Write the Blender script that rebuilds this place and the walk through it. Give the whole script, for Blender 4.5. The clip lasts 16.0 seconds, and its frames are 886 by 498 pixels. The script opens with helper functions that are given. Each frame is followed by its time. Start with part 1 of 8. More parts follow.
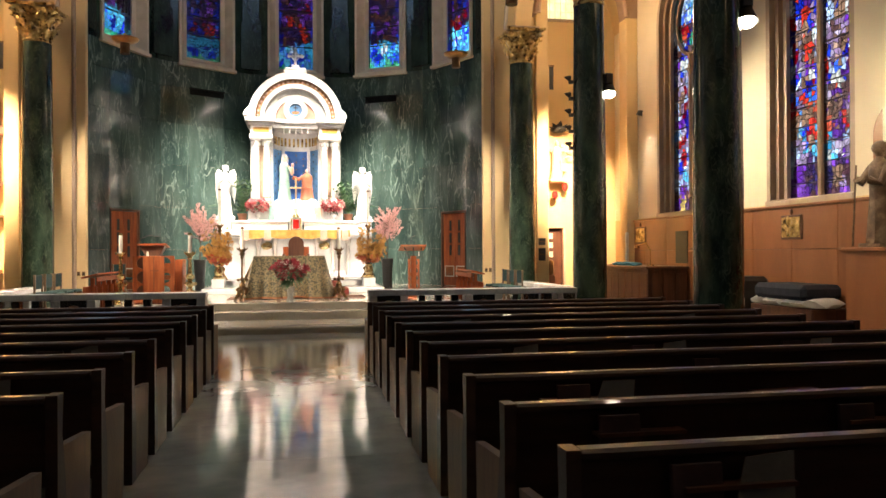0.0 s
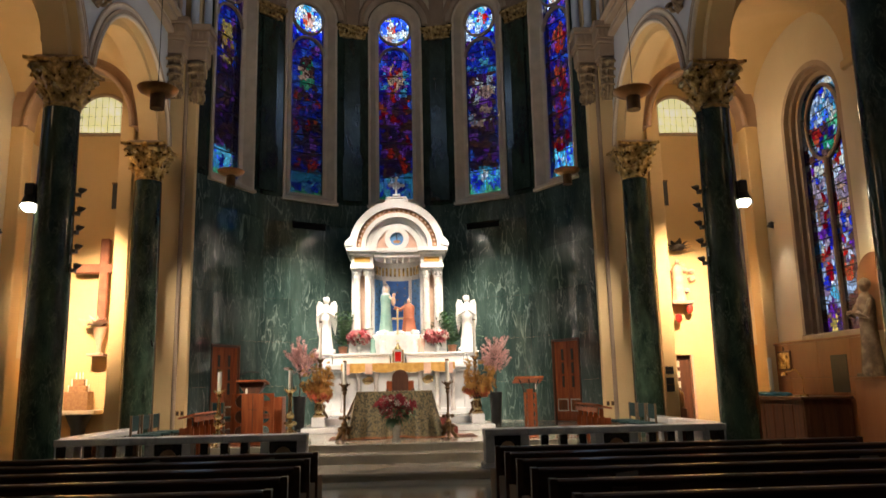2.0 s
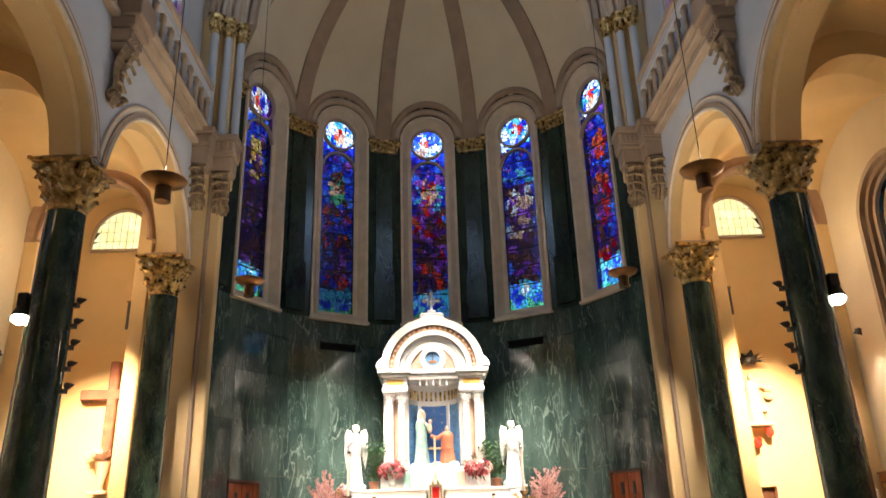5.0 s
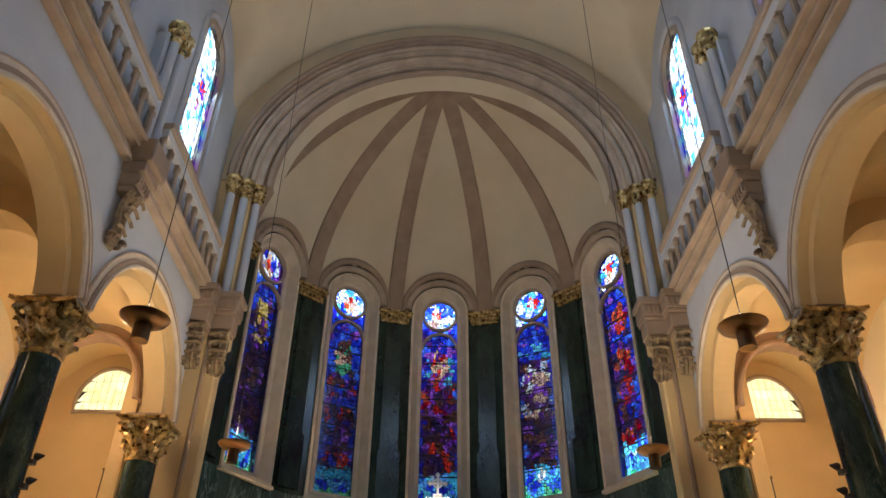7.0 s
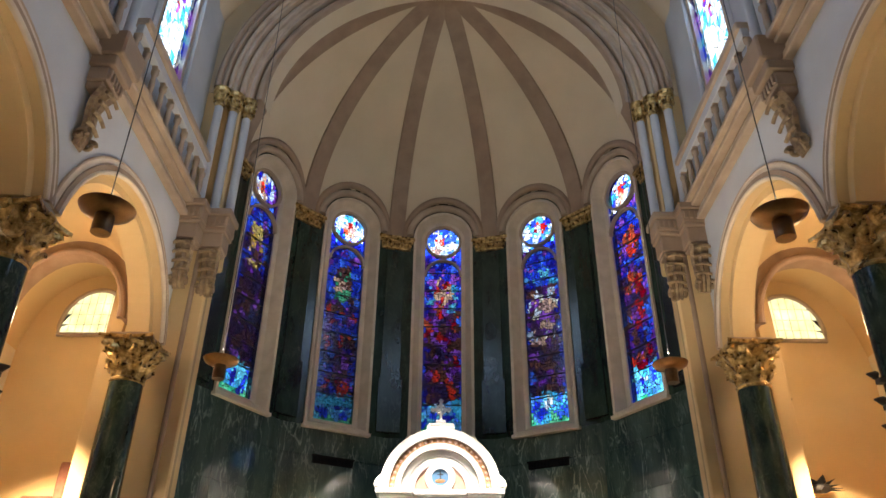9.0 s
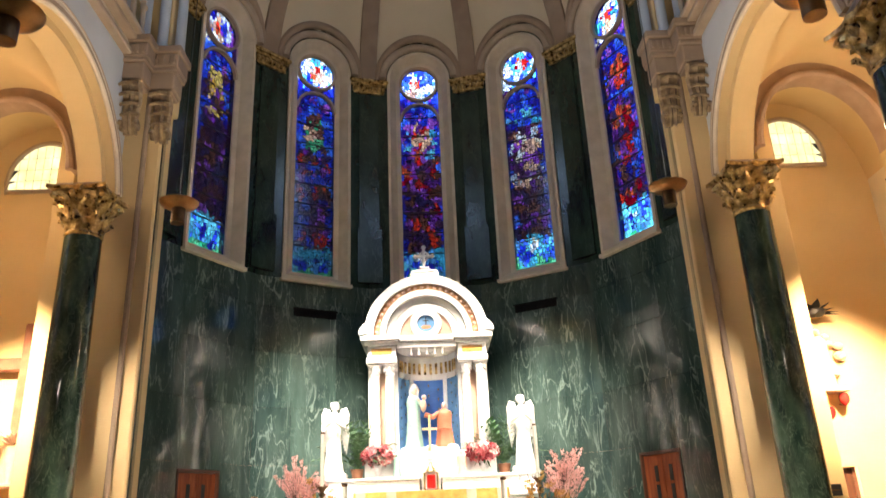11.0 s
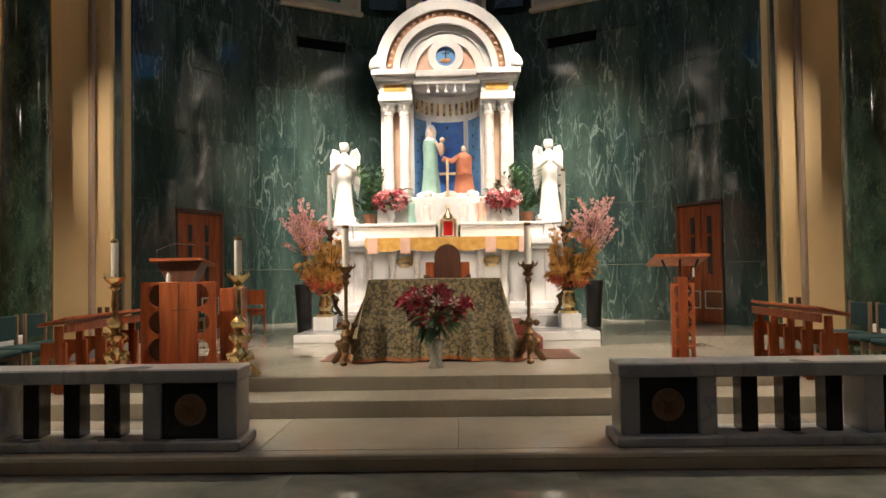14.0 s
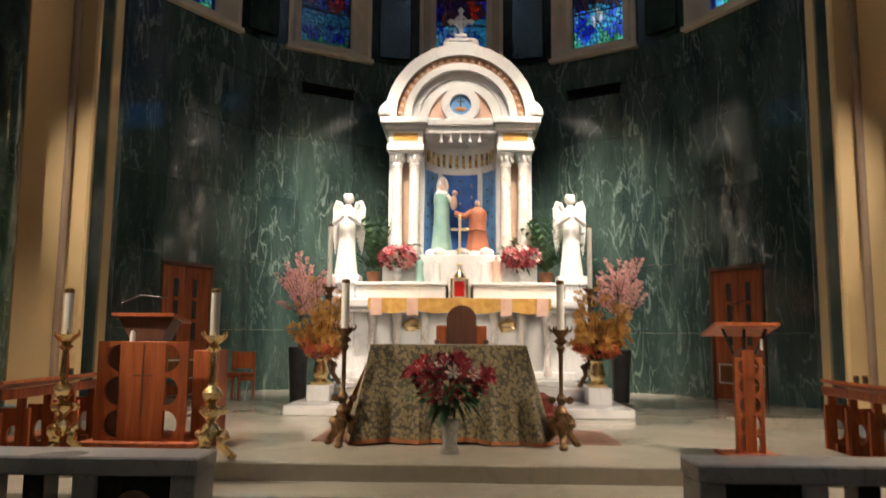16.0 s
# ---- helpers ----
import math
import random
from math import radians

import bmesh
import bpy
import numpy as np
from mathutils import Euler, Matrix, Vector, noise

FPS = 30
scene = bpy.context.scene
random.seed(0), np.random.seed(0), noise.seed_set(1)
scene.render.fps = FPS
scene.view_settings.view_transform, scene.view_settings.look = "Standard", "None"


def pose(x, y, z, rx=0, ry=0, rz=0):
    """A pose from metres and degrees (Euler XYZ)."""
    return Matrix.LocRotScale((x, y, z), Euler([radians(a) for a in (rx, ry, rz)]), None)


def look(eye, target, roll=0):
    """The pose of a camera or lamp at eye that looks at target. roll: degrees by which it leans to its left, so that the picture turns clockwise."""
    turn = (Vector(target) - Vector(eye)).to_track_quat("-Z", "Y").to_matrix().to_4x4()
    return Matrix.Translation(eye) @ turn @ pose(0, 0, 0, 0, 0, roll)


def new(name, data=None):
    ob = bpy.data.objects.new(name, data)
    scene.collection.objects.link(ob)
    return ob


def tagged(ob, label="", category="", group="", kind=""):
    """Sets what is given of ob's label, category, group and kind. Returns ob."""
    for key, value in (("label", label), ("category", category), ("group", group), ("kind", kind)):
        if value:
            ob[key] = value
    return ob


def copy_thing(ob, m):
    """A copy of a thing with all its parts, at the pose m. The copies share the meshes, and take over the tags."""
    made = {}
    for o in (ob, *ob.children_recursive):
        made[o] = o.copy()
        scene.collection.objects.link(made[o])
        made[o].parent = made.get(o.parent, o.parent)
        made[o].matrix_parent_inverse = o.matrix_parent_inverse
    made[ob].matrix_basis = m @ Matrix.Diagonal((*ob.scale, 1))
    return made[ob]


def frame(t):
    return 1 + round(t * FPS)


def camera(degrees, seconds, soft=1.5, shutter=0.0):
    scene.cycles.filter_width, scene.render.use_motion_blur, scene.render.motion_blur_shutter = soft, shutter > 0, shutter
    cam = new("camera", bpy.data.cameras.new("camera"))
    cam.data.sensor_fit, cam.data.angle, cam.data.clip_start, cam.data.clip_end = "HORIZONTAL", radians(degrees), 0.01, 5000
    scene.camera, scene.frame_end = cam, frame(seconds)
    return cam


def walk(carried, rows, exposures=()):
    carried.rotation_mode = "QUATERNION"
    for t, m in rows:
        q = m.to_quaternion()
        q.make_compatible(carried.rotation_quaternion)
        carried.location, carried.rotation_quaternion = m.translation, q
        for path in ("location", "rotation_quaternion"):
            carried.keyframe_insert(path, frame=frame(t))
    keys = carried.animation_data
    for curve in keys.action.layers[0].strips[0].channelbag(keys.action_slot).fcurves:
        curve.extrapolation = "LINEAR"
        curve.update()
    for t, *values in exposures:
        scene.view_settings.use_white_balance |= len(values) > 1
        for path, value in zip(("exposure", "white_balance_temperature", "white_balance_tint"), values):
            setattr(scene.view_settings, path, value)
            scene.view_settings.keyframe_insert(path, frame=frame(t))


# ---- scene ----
cam = camera(61.5, 16.0, shutter=0.3)
PATH = [
    (0, 0.211, -2.528, 1.466, 90.30, 0.27, -10.64),
    (0.5, 0.107, -2.199, 1.471, 90.10, 1.32, -10.75),
    (1, 0.071, -1.847, 1.498, 93.16, -0.68, -5.43),
    (1.5, 0.050, -1.518, 1.489, 96.84, -0.15, -3.37),
    (2, -0.024, -1.205, 1.487, 100.46, 1.22, -3.44),
    (2.5, -0.072, -0.908, 1.491, 104.12, -1.11, -0.25),
    (3, -0.093, -0.625, 1.495, 105.44, 0.33, -2.11),
    (3.2, -0.095, -0.510, 1.496, 105.69, 2.01, -2.50),
    (5.3, -0.047, 0.686, 1.491, 113.38, 0.96, -0.12),
    (5.5, -0.039, 0.795, 1.493, 116.52, -0.14, 0.22),
    (6, -0.018, 1.054, 1.495, 119.68, -0.13, 0.44),
    (6.5, -0.008, 1.342, 1.500, 121.80, 1.52, -1.55),
    (7, 0.014, 1.652, 1.504, 124.99, -0.53, -0.53),
    (7.5, 0.042, 1.964, 1.498, 124.64, 0.18, 0.05),
    (8, 0.076, 2.285, 1.500, 124.80, 1.10, -1.15),
    (8.2, 0.084, 2.406, 1.500, 123.90, 0.26, -1.40),
    (10.3, 0.108, 3.581, 1.498, 115.99, 0.22, 2.01),
    (10.5, 0.106, 3.697, 1.496, 114.37, 0.67, 1.81),
    (11, 0.121, 3.989, 1.481, 110.36, 2.35, -0.32),
    (11.5, 0.154, 4.299, 1.481, 106.03, -0.14, 1.59),
    (12, 0.174, 4.597, 1.490, 100.38, 0.65, 1.81),
    (12.5, 0.210, 4.861, 1.504, 96.46, 1.42, 1.46),
    (13, 0.277, 5.139, 1.520, 95.87, -1.47, 4.01),
    (13.5, 0.293, 5.430, 1.506, 93.59, -0.60, 2.25),
    (14, 0.215, 5.727, 1.489, 91.80, 0.87, 1.28),
    (14.5, 0.192, 6.063, 1.479, 90.81, -1.35, 1.68),
    (15, 0.119, 6.380, 1.465, 90.71, 0.30, 1.02),
    (15.5, 0.032, 6.688, 1.468, 91.75, 1.50, -0.89),
    (16, 0.037, 7.006, 1.493, 96.74, -0.49, 1.39),
]
walk(cam, [(t, pose(x, y, z, rx, ry, rz)) for t, x, y, z, rx, ry, rz in PATH],
     exposures=[(0.0, 1.0), (0.5, 0.66), (1.0, 0.55), (1.5, 0.28), (2.5, -0.05), (3.2, 0.0), (5.5, 0.9), (8.2, 1.0), (10.5, 1.1), (11.2, 1.0), (12.2, 0.4), (13.0, 0.08), (14.0, -0.02), (16.0, -0.15)])

# ---- light ----
SKY = bpy.data.worlds.new("sky")
scene.world = SKY
SKY.use_nodes = True
_n = SKY.node_tree.nodes
_sky = _n.new("ShaderNodeTexSky")
_sky.sky_type, _sky.sun_disc, _sky.sun_elevation, _sky.sun_rotation = "NISHITA", False, radians(38), radians(60)
_sky.dust_density = 4.0
_n["Background"].inputs["Strength"].default_value = 0.15
SKY.node_tree.links.new(_sky.outputs["Color"], _n["Background"].inputs["Color"])


def spot(name, eye, target, watts, size=40, blend=0.6, radius=0.08, color=(1, 1, 1)):
    """One spot lamp, aimed."""
    lamp = bpy.data.lights.new(name, "SPOT")
    lamp.energy, lamp.spot_size, lamp.spot_blend, lamp.shadow_soft_size, lamp.color = watts, radians(size), blend, radius, color
    ob = new(name, lamp)
    ob.matrix_world = look(eye, target)
    return ob


def bulb(name, at, watts, radius=0.1, color=(1, 0.8, 0.55)):
    lamp = bpy.data.lights.new(name, "POINT")
    lamp.energy, lamp.shadow_soft_size, lamp.color = watts, radius, color
    ob = new(name, lamp)
    ob.location = at
    return ob


WARM, WHITE, SOFT = (1.0, 0.70, 0.42), (1.0, 0.86, 0.72), (1.0, 0.84, 0.66)
for _s in (-1, 1):
    spot("altar_spot", (_s * 0.9, 16.5, 12.4), (_s * 0.3, 21.2, 3.0), 3100, 31, 0.9, 0.1, WHITE)
    # Unseen lamp added high behind the arch to brighten the apse marble.
    spot("wall_wash_fill", (_s * 2.6, 16.5, 12.4), (_s * 2.3, 21.3, 3.0), 14500, 27, 1.0, 0.15, WHITE)
    # Added beam without a seen source; brightens canopy and wall from the drum.
    spot("canopy_fill", (_s * 3.44 + 0.1, 13.62, 5.5), (_s * 0.9, 20.8, 3.0), 850, 44, 0.9, 0.06, WHITE)
    spot("sanctuary_spot", (_s * 5.2, 11.75, 4.6), (_s * 0.6, 16.4, 0.6), 1200, 50, 0.9, 0.06, WHITE)
    spot("apse_spot", (_s * 5.2, 11.75, 4.4), (_s * 3.3, 20.4, 2.4), 1050, 38, 1.0, 0.06, WHITE)
    spot("flood_lamp", (_s * 6.22, 11.2, 4.5), (_s * 8.7, 10.2, 3.0), 390, 118, 0.8, 0.1, (1.0, 0.80, 0.55))
    spot("flood_lamp", (_s * 6.22, 6.5, 4.5), (_s * 8.7, 5.8, 3.0), 160, 116, 0.8, 0.1, (1.0, 0.80, 0.55))
    spot("wall_spot", (_s * 8.72, 15.35, 4.95), (_s * 8.85, 15.0, 0.0), 70, 70, 0.8, 0.05, WHITE)
    spot("chapel_spot", (_s * 7.0, 12.4, 6.9), (_s * 7.3, 17.4, 3.0), 8200, 38, 1.0, 0.1, WARM)
    # No lamp hangs here: unseen points that fill chapel and aisle vaults.
    bulb("chapel_fill", (_s * 7.4, 15.0, 7.2), 56, 0.25, WARM)
    for _y in (9.2, 4.5, -0.3, -5.0):
        bulb("aisle_fill", (_s * 7.4, _y, 7.2), 6, 0.25, WARM)
    # Upward beams in the dishes are unseen, added to brighten vaults; rear pairs too.
    for _x, _y, _z, _up, _down in ((_s * 3.6 + 0.06, 9.5, 5.86, 52, 40), (_s * 3.44 + 0.1, 13.55, 5.79, 190, 1050), (_s * 3.6, 4.4, 5.95, 68, 12), (_s * 3.6, -0.6, 5.95, 68, 12), (_s * 3.6, -5.4, 5.95, 68, 12)):
        _near = _y == 13.55
        spot("dish_upfill", (_x, _y, _z + 0.22), (_x * (0.7 if _near else 1), _y + (3.0 if _near else 0), 20.0), _up, 150, 0.8, 0.06, SOFT)
        spot("dish_downlight", (_x, _y, _z - 0.27), (_x * (1.08 if _near else 1.15 if _y > 9 else 0.8), _y + (0.6 if _near else 2.6 if _y > 9 else 0.6), 0.0), _down, 94, 0.7, 0.08, SOFT)
    for _y in (13.95, 9.25, 4.55):
        _lamp = bpy.data.lights.new("clerestory_daylight", "AREA")
        _lamp.shape, _lamp.size, _lamp.size_y, _lamp.energy, _lamp.color = "RECTANGLE", 1.4, 3.8, 68, (0.48, 0.70, 1.0)
        new("clerestory_daylight", _lamp).matrix_world = look((_s * 5.95, _y, 14.4), (0, _y, 12.0))

# ---- materials ----
def material(name):
    m = bpy.data.materials.new(name)
    m.use_nodes = True
    return m, m.node_tree.nodes, m.node_tree.links, m.node_tree.nodes["Principled BSDF"]


def ramp(nodes, stops):
    r = nodes.new("ShaderNodeValToRGB")
    el = r.color_ramp.elements
    while len(el) < len(stops):
        el.new(0.5)
    for e, (p, c) in zip(el, stops):
        e.position, e.color = p, (*c, 1)
    return r


def coords(nodes, links, scale=(1, 1, 1), rot=(0, 0, 0), kind="Object"):
    tc, mp = nodes.new("ShaderNodeTexCoord"), nodes.new("ShaderNodeMapping")
    mp.inputs["Scale"].default_value, mp.inputs["Rotation"].default_value = scale, rot
    links.new(tc.outputs[kind], mp.inputs["Vector"])
    return mp.outputs["Vector"]


def noisy(name, stops, scale=4.0, rough=(0.4, 0.6), bump=0.1, fine=60.0, metallic=0.0, stretch=(1, 1, 1), coat=0.0, detail=6.0, distort=0.0, per_piece=0.0, spec=0.5):
    """A surface with coarse colour variation, fine grain in its relief, and uneven gloss."""
    m, n, l, p = material(name)
    v = coords(n, l, stretch)
    a, b = n.new("ShaderNodeTexNoise"), n.new("ShaderNodeTexNoise")
    a.inputs["Scale"].default_value, a.inputs["Detail"].default_value, a.inputs["Distortion"].default_value = scale, detail, distort
    b.inputs["Scale"].default_value, b.inputs["Detail"].default_value = fine, 4
    l.new(v, a.inputs["Vector"]), l.new(v, b.inputs["Vector"])
    r = ramp(n, stops)
    mix = n.new("ShaderNodeMath")
    mix.operation = "MULTIPLY_ADD"
    l.new(b.outputs["Fac"], mix.inputs[0])
    mix.inputs[1].default_value = 0.25
    sub = n.new("ShaderNodeMath")
    sub.operation = "SUBTRACT"
    l.new(a.outputs["Fac"], sub.inputs[0])
    sub.inputs[1].default_value = 0.125
    l.new(sub.outputs[0], mix.inputs[2])
    l.new(mix.outputs[0], r.inputs["Fac"])
    colour = r.outputs["Color"]
    if per_piece:
        info, hsv, mr = n.new("ShaderNodeObjectInfo"), n.new("ShaderNodeHueSaturation"), n.new("ShaderNodeMapRange")
        mr.inputs["To Min"].default_value, mr.inputs["To Max"].default_value = 1 - per_piece, 1 + per_piece
        l.new(info.outputs["Random"], mr.inputs["Value"]), l.new(mr.outputs[0], hsv.inputs["Value"])
        l.new(colour, hsv.inputs["Color"])
        colour = hsv.outputs["Color"]
    l.new(colour, p.inputs["Base Color"])
    rr = n.new("ShaderNodeMapRange")
    rr.inputs["To Min"].default_value, rr.inputs["To Max"].default_value = rough
    l.new(a.outputs["Fac"], rr.inputs["Value"]), l.new(rr.outputs[0], p.inputs["Roughness"])
    bp = n.new("ShaderNodeBump")
    bp.inputs["Strength"].default_value, bp.inputs["Distance"].default_value = bump, 0.01
    l.new(b.outputs["Fac"], bp.inputs["Height"]), l.new(bp.outputs[0], p.inputs["Normal"])
    p.inputs["Metallic"].default_value, p.inputs["Coat Weight"].default_value = metallic, coat
    p.inputs["Specular IOR Level"].default_value = spec
    return m


def marble(name, base, dark, vein, scale=1.2, rough=0.22, veins=0.55, vein_scale=1.6, slab=0.0, thin=0.035, stretch=(1, 1, 0.42), twist=1.4):
    """Polished veined stone: clouded ground, two nets of veins, bruised patches."""
    m, n, l, p = material(name)
    v = coords(n, l, stretch, (0, 0.5, 0.3))
    cloud = n.new("ShaderNodeTexNoise")
    cloud.inputs["Scale"].default_value, cloud.inputs["Detail"].default_value = scale, 8
    ground = ramp(n, [(0.35, dark), (0.65, base)])
    l.new(v, cloud.inputs["Vector"]), l.new(cloud.outputs["Fac"], ground.inputs["Fac"])
    colour = ground.outputs["Color"]
    for k, (sc, amount, width) in enumerate(((vein_scale, veins, thin), (vein_scale * 2.7, veins * 0.7, thin * 0.8))):
        w = n.new("ShaderNodeTexNoise")
        w.inputs["Scale"].default_value, w.inputs["Detail"].default_value, w.inputs["Distortion"].default_value = sc, 7, twist + k * 0.7 * twist
        off = n.new("ShaderNodeVectorMath")
        off.inputs[1].default_value = (3.1 * k, 7.7 * k, 1.3)
        l.new(v, off.inputs[0]), l.new(off.outputs[0], w.inputs["Vector"])
        band = ramp(n, [(0.5 - width, (0, 0, 0)), (0.5, (1, 1, 1)), (0.5 + width, (0, 0, 0))])
        l.new(w.outputs["Fac"], band.inputs["Fac"])
        patch = n.new("ShaderNodeTexNoise")
        patch.inputs["Scale"].default_value = sc * 0.6
        l.new(v, patch.inputs["Vector"])
        gate = n.new("ShaderNodeMapRange")
        gate.inputs["From Min"].default_value, gate.inputs["From Max"].default_value, gate.inputs["To Max"].default_value = 0.4, 0.62, amount
        l.new(patch.outputs["Fac"], gate.inputs["Value"])
        mul = n.new("ShaderNodeMath")
        mul.operation = "MULTIPLY"
        l.new(band.outputs["Color"], mul.inputs[0]), l.new(gate.outputs[0], mul.inputs[1])
        mix = n.new("ShaderNodeMix")
        mix.data_type = "RGBA"
        mix.inputs["B"].default_value = (*vein, 1)
        l.new(mul.outputs[0], mix.inputs["Factor"]), l.new(colour, mix.inputs["A"])
        colour = mix.outputs["Result"]
    if slab:
        info, hsv, mr = n.new("ShaderNodeObjectInfo"), n.new("ShaderNodeHueSaturation"), n.new("ShaderNodeMapRange")
        mr.inputs["To Min"].default_value, mr.inputs["To Max"].default_value = 1 - slab, 1 + slab
        l.new(info.outputs["Random"], mr.inputs["Value"]), l.new(mr.outputs[0], hsv.inputs["Value"])
        l.new(colour, hsv.inputs["Color"])
        colour = hsv.outputs["Color"]
    l.new(colour, p.inputs["Base Color"])
    rr = n.new("ShaderNodeMapRange")
    rr.inputs["To Min"].default_value, rr.inputs["To Max"].default_value = rough * 0.7, rough * 1.4
    l.new(cloud.outputs["Fac"], rr.inputs["Value"]), l.new(rr.outputs[0], p.inputs["Roughness"])
    return m


GREEN = marble("green_marble", (0.056, 0.094, 0.080), (0.021, 0.042, 0.037), (0.30, 0.38, 0.33), 1.6, 0.075, 0.55, 2.4, 0.20, 0.022, (1.5, 1.5, 0.36), 0.7)
GREEN_DARK = marble("dark_green_marble", (0.02, 0.042, 0.028), (0.006, 0.014, 0.011), (0.10, 0.15, 0.10), 2.2, 0.2, 0.22, 5.0)
GREEN_COLUMN = marble("green_column_marble", (0.042, 0.075, 0.048), (0.010, 0.022, 0.016), (0.16, 0.22, 0.15), 4.5, 0.12, 0.4, 7.0)
WHITE_MARBLE = marble("white_marble", (0.78, 0.77, 0.74), (0.66, 0.65, 0.63), (0.42, 0.42, 0.43), 1.0, 0.25, 0.35, 1.6)
GREY_MARBLE = marble("grey_marble", (0.36, 0.37, 0.375), (0.24, 0.25, 0.26), (0.16, 0.17, 0.19), 1.6, 0.28, 0.7, 2.4)
BLACK_MARBLE = marble("black_marble", (0.012, 0.012, 0.012), (0.006, 0.006, 0.007), (0.08, 0.08, 0.08), 2.0, 0.2, 0.15, 3.0)
CREAM_FLOOR = marble("cream_marble_floor", (0.54, 0.49, 0.40), (0.43, 0.39, 0.31), (0.31, 0.27, 0.21), 0.8, 0.12, 0.3, 1.5, 0.05)
VEINED = marble("veined_column_marble", (0.75, 0.72, 0.68), (0.6, 0.56, 0.5), (0.3, 0.24, 0.2), 2.5, 0.2, 0.7, 3.2, 0.0, 0.06)
TERRAZZO = noisy("terrazzo", [(0.3, (0.17, 0.18, 0.15)), (0.5, (0.24, 0.25, 0.21)), (0.7, (0.31, 0.31, 0.26))], 2.2, (0.05, 0.12), 0.10, 8)
PLASTER = noisy("cream_plaster", [(0.3, (0.60, 0.43, 0.21)), (0.7, (0.68, 0.50, 0.26))], 0.8, (0.7, 0.9), 0.15, 40)
AISLEWALL = noisy("pale_cream_wall_paint", [(0.3, (0.64, 0.56, 0.40)), (0.7, (0.72, 0.64, 0.47))], 0.8, (0.7, 0.9), 0.15, 40)
VAULT = noisy("vault_plaster", [(0.3, (0.58, 0.49, 0.34)), (0.7, (0.66, 0.56, 0.40))], 0.7, (0.7, 0.9), 0.2, 30)
GREYPLASTER = noisy("pale_grey_plaster", [(0.3, (0.44, 0.455, 0.47)), (0.7, (0.54, 0.555, 0.57))], 0.8, (0.7, 0.9), 0.15, 35)
STONE = noisy("buff_stone", [(0.3, (0.35, 0.265, 0.19)), (0.7, (0.47, 0.365, 0.265))], 2.0, (0.6, 0.85), 0.3, 70)
DARKSTONE = noisy("brown_stone_rib", [(0.3, (0.27, 0.19, 0.13)), (0.7, (0.36, 0.26, 0.18))], 2.0, (0.6, 0.85), 0.3, 70)
PINKSTONE_EARLY = noisy("rosy_stone", [(0.3, (0.34, 0.22, 0.15)), (0.7, (0.45, 0.31, 0.22))], 3, (0.6, 0.8), 0.2)
FRAMESTONE = noisy("pale_window_stone", [(0.3, (0.55, 0.46, 0.34)), (0.7, (0.68, 0.58, 0.45))], 3.0, (0.5, 0.8), 0.25, 60)
# Dark and bright stops put recess shade and gilt highlights into the colour.
GILT = noisy("dull_gilding", [(0.3, (0.14, 0.085, 0.03)), (0.5, (0.46, 0.31, 0.115)), (0.7, (0.86, 0.66, 0.31))], 9.0, (0.18, 0.42), 0.6, 45, 0.85)
GOLD = noisy("polished_brass", [(0.3, (0.58, 0.42, 0.19)), (0.7, (0.84, 0.67, 0.38))], 8.0, (0.15, 0.32), 0.1, 50, 1.0)
PEWWOOD = noisy("dark_pew_wood", [(0.3, (0.028, 0.013, 0.008)), (0.7, (0.075, 0.035, 0.02))], 1.2, (0.28, 0.45), 0.12, 22, 0.0, (1, 9, 9), 0.25)
PEWEND = noisy("worn_pew_end_wood", [(0.3, (0.14, 0.085, 0.05)), (0.7, (0.24, 0.155, 0.095))], 2.0, (0.4, 0.6), 0.15, 18, 0.0, (9, 9, 1), 0.1)
OAK = noisy("orange_oak", [(0.3, (0.23, 0.048, 0.013)), (0.5, (0.34, 0.084, 0.023)), (0.7, (0.45, 0.125, 0.036))], 1.8, (0.45, 0.62), 0.2, 26, 0.0, (8, 8, 0.8), 0.04, 8, 0.6, 0.14, 0.3)
PANELWOOD = noisy("smooth_oak_veneer", [(0.3, (0.21, 0.078, 0.028)), (0.7, (0.30, 0.118, 0.045))], 0.9, (0.35, 0.5), 0.06, 30, 0.0, (2.5, 2.5, 0.7), 0.06, 7, 0.5, 0.08, 0.4)
OAKDARK = noisy("dark_oak", [(0.3, (0.06, 0.022, 0.012)), (0.7, (0.13, 0.05, 0.025))], 1.4, (0.35, 0.55), 0.12, 20, 0.0, (8, 8, 0.8))
WAX = noisy("candle_wax", [(0.3, (0.74, 0.70, 0.58)), (0.7, (0.80, 0.77, 0.68))], 6, (0.45, 0.6), 0.05)
IRON = noisy("black_iron", [(0.3, (0.012, 0.012, 0.012)), (0.7, (0.03, 0.028, 0.025))], 6, (0.4, 0.6), 0.2)
BRONZE = noisy("aged_bronze", [(0.3, (0.10, 0.055, 0.025)), (0.7, (0.22, 0.13, 0.06))], 6, (0.3, 0.5), 0.2, 60, 0.9)
STATUE = noisy("white_statue_plaster", [(0.3, (0.70, 0.68, 0.64)), (0.7, (0.80, 0.78, 0.74))], 4, (0.4, 0.6), 0.1)
TEALCLOTH = noisy("teal_upholstery", [(0.3, (0.006, 0.028, 0.03)), (0.7, (0.012, 0.05, 0.05))], 20, (0.8, 0.95), 0.3, 200)
REDCARPET = noisy("red_carpet", [(0.3, (0.12, 0.02, 0.015)), (0.7, (0.24, 0.05, 0.035))], 14, (0.9, 1.0), 0.4, 180)
PAPER = noisy("off_white_paper", [(0.3, (0.55, 0.52, 0.46)), (0.7, (0.65, 0.62, 0.55))], 5, (0.6, 0.8), 0.05)
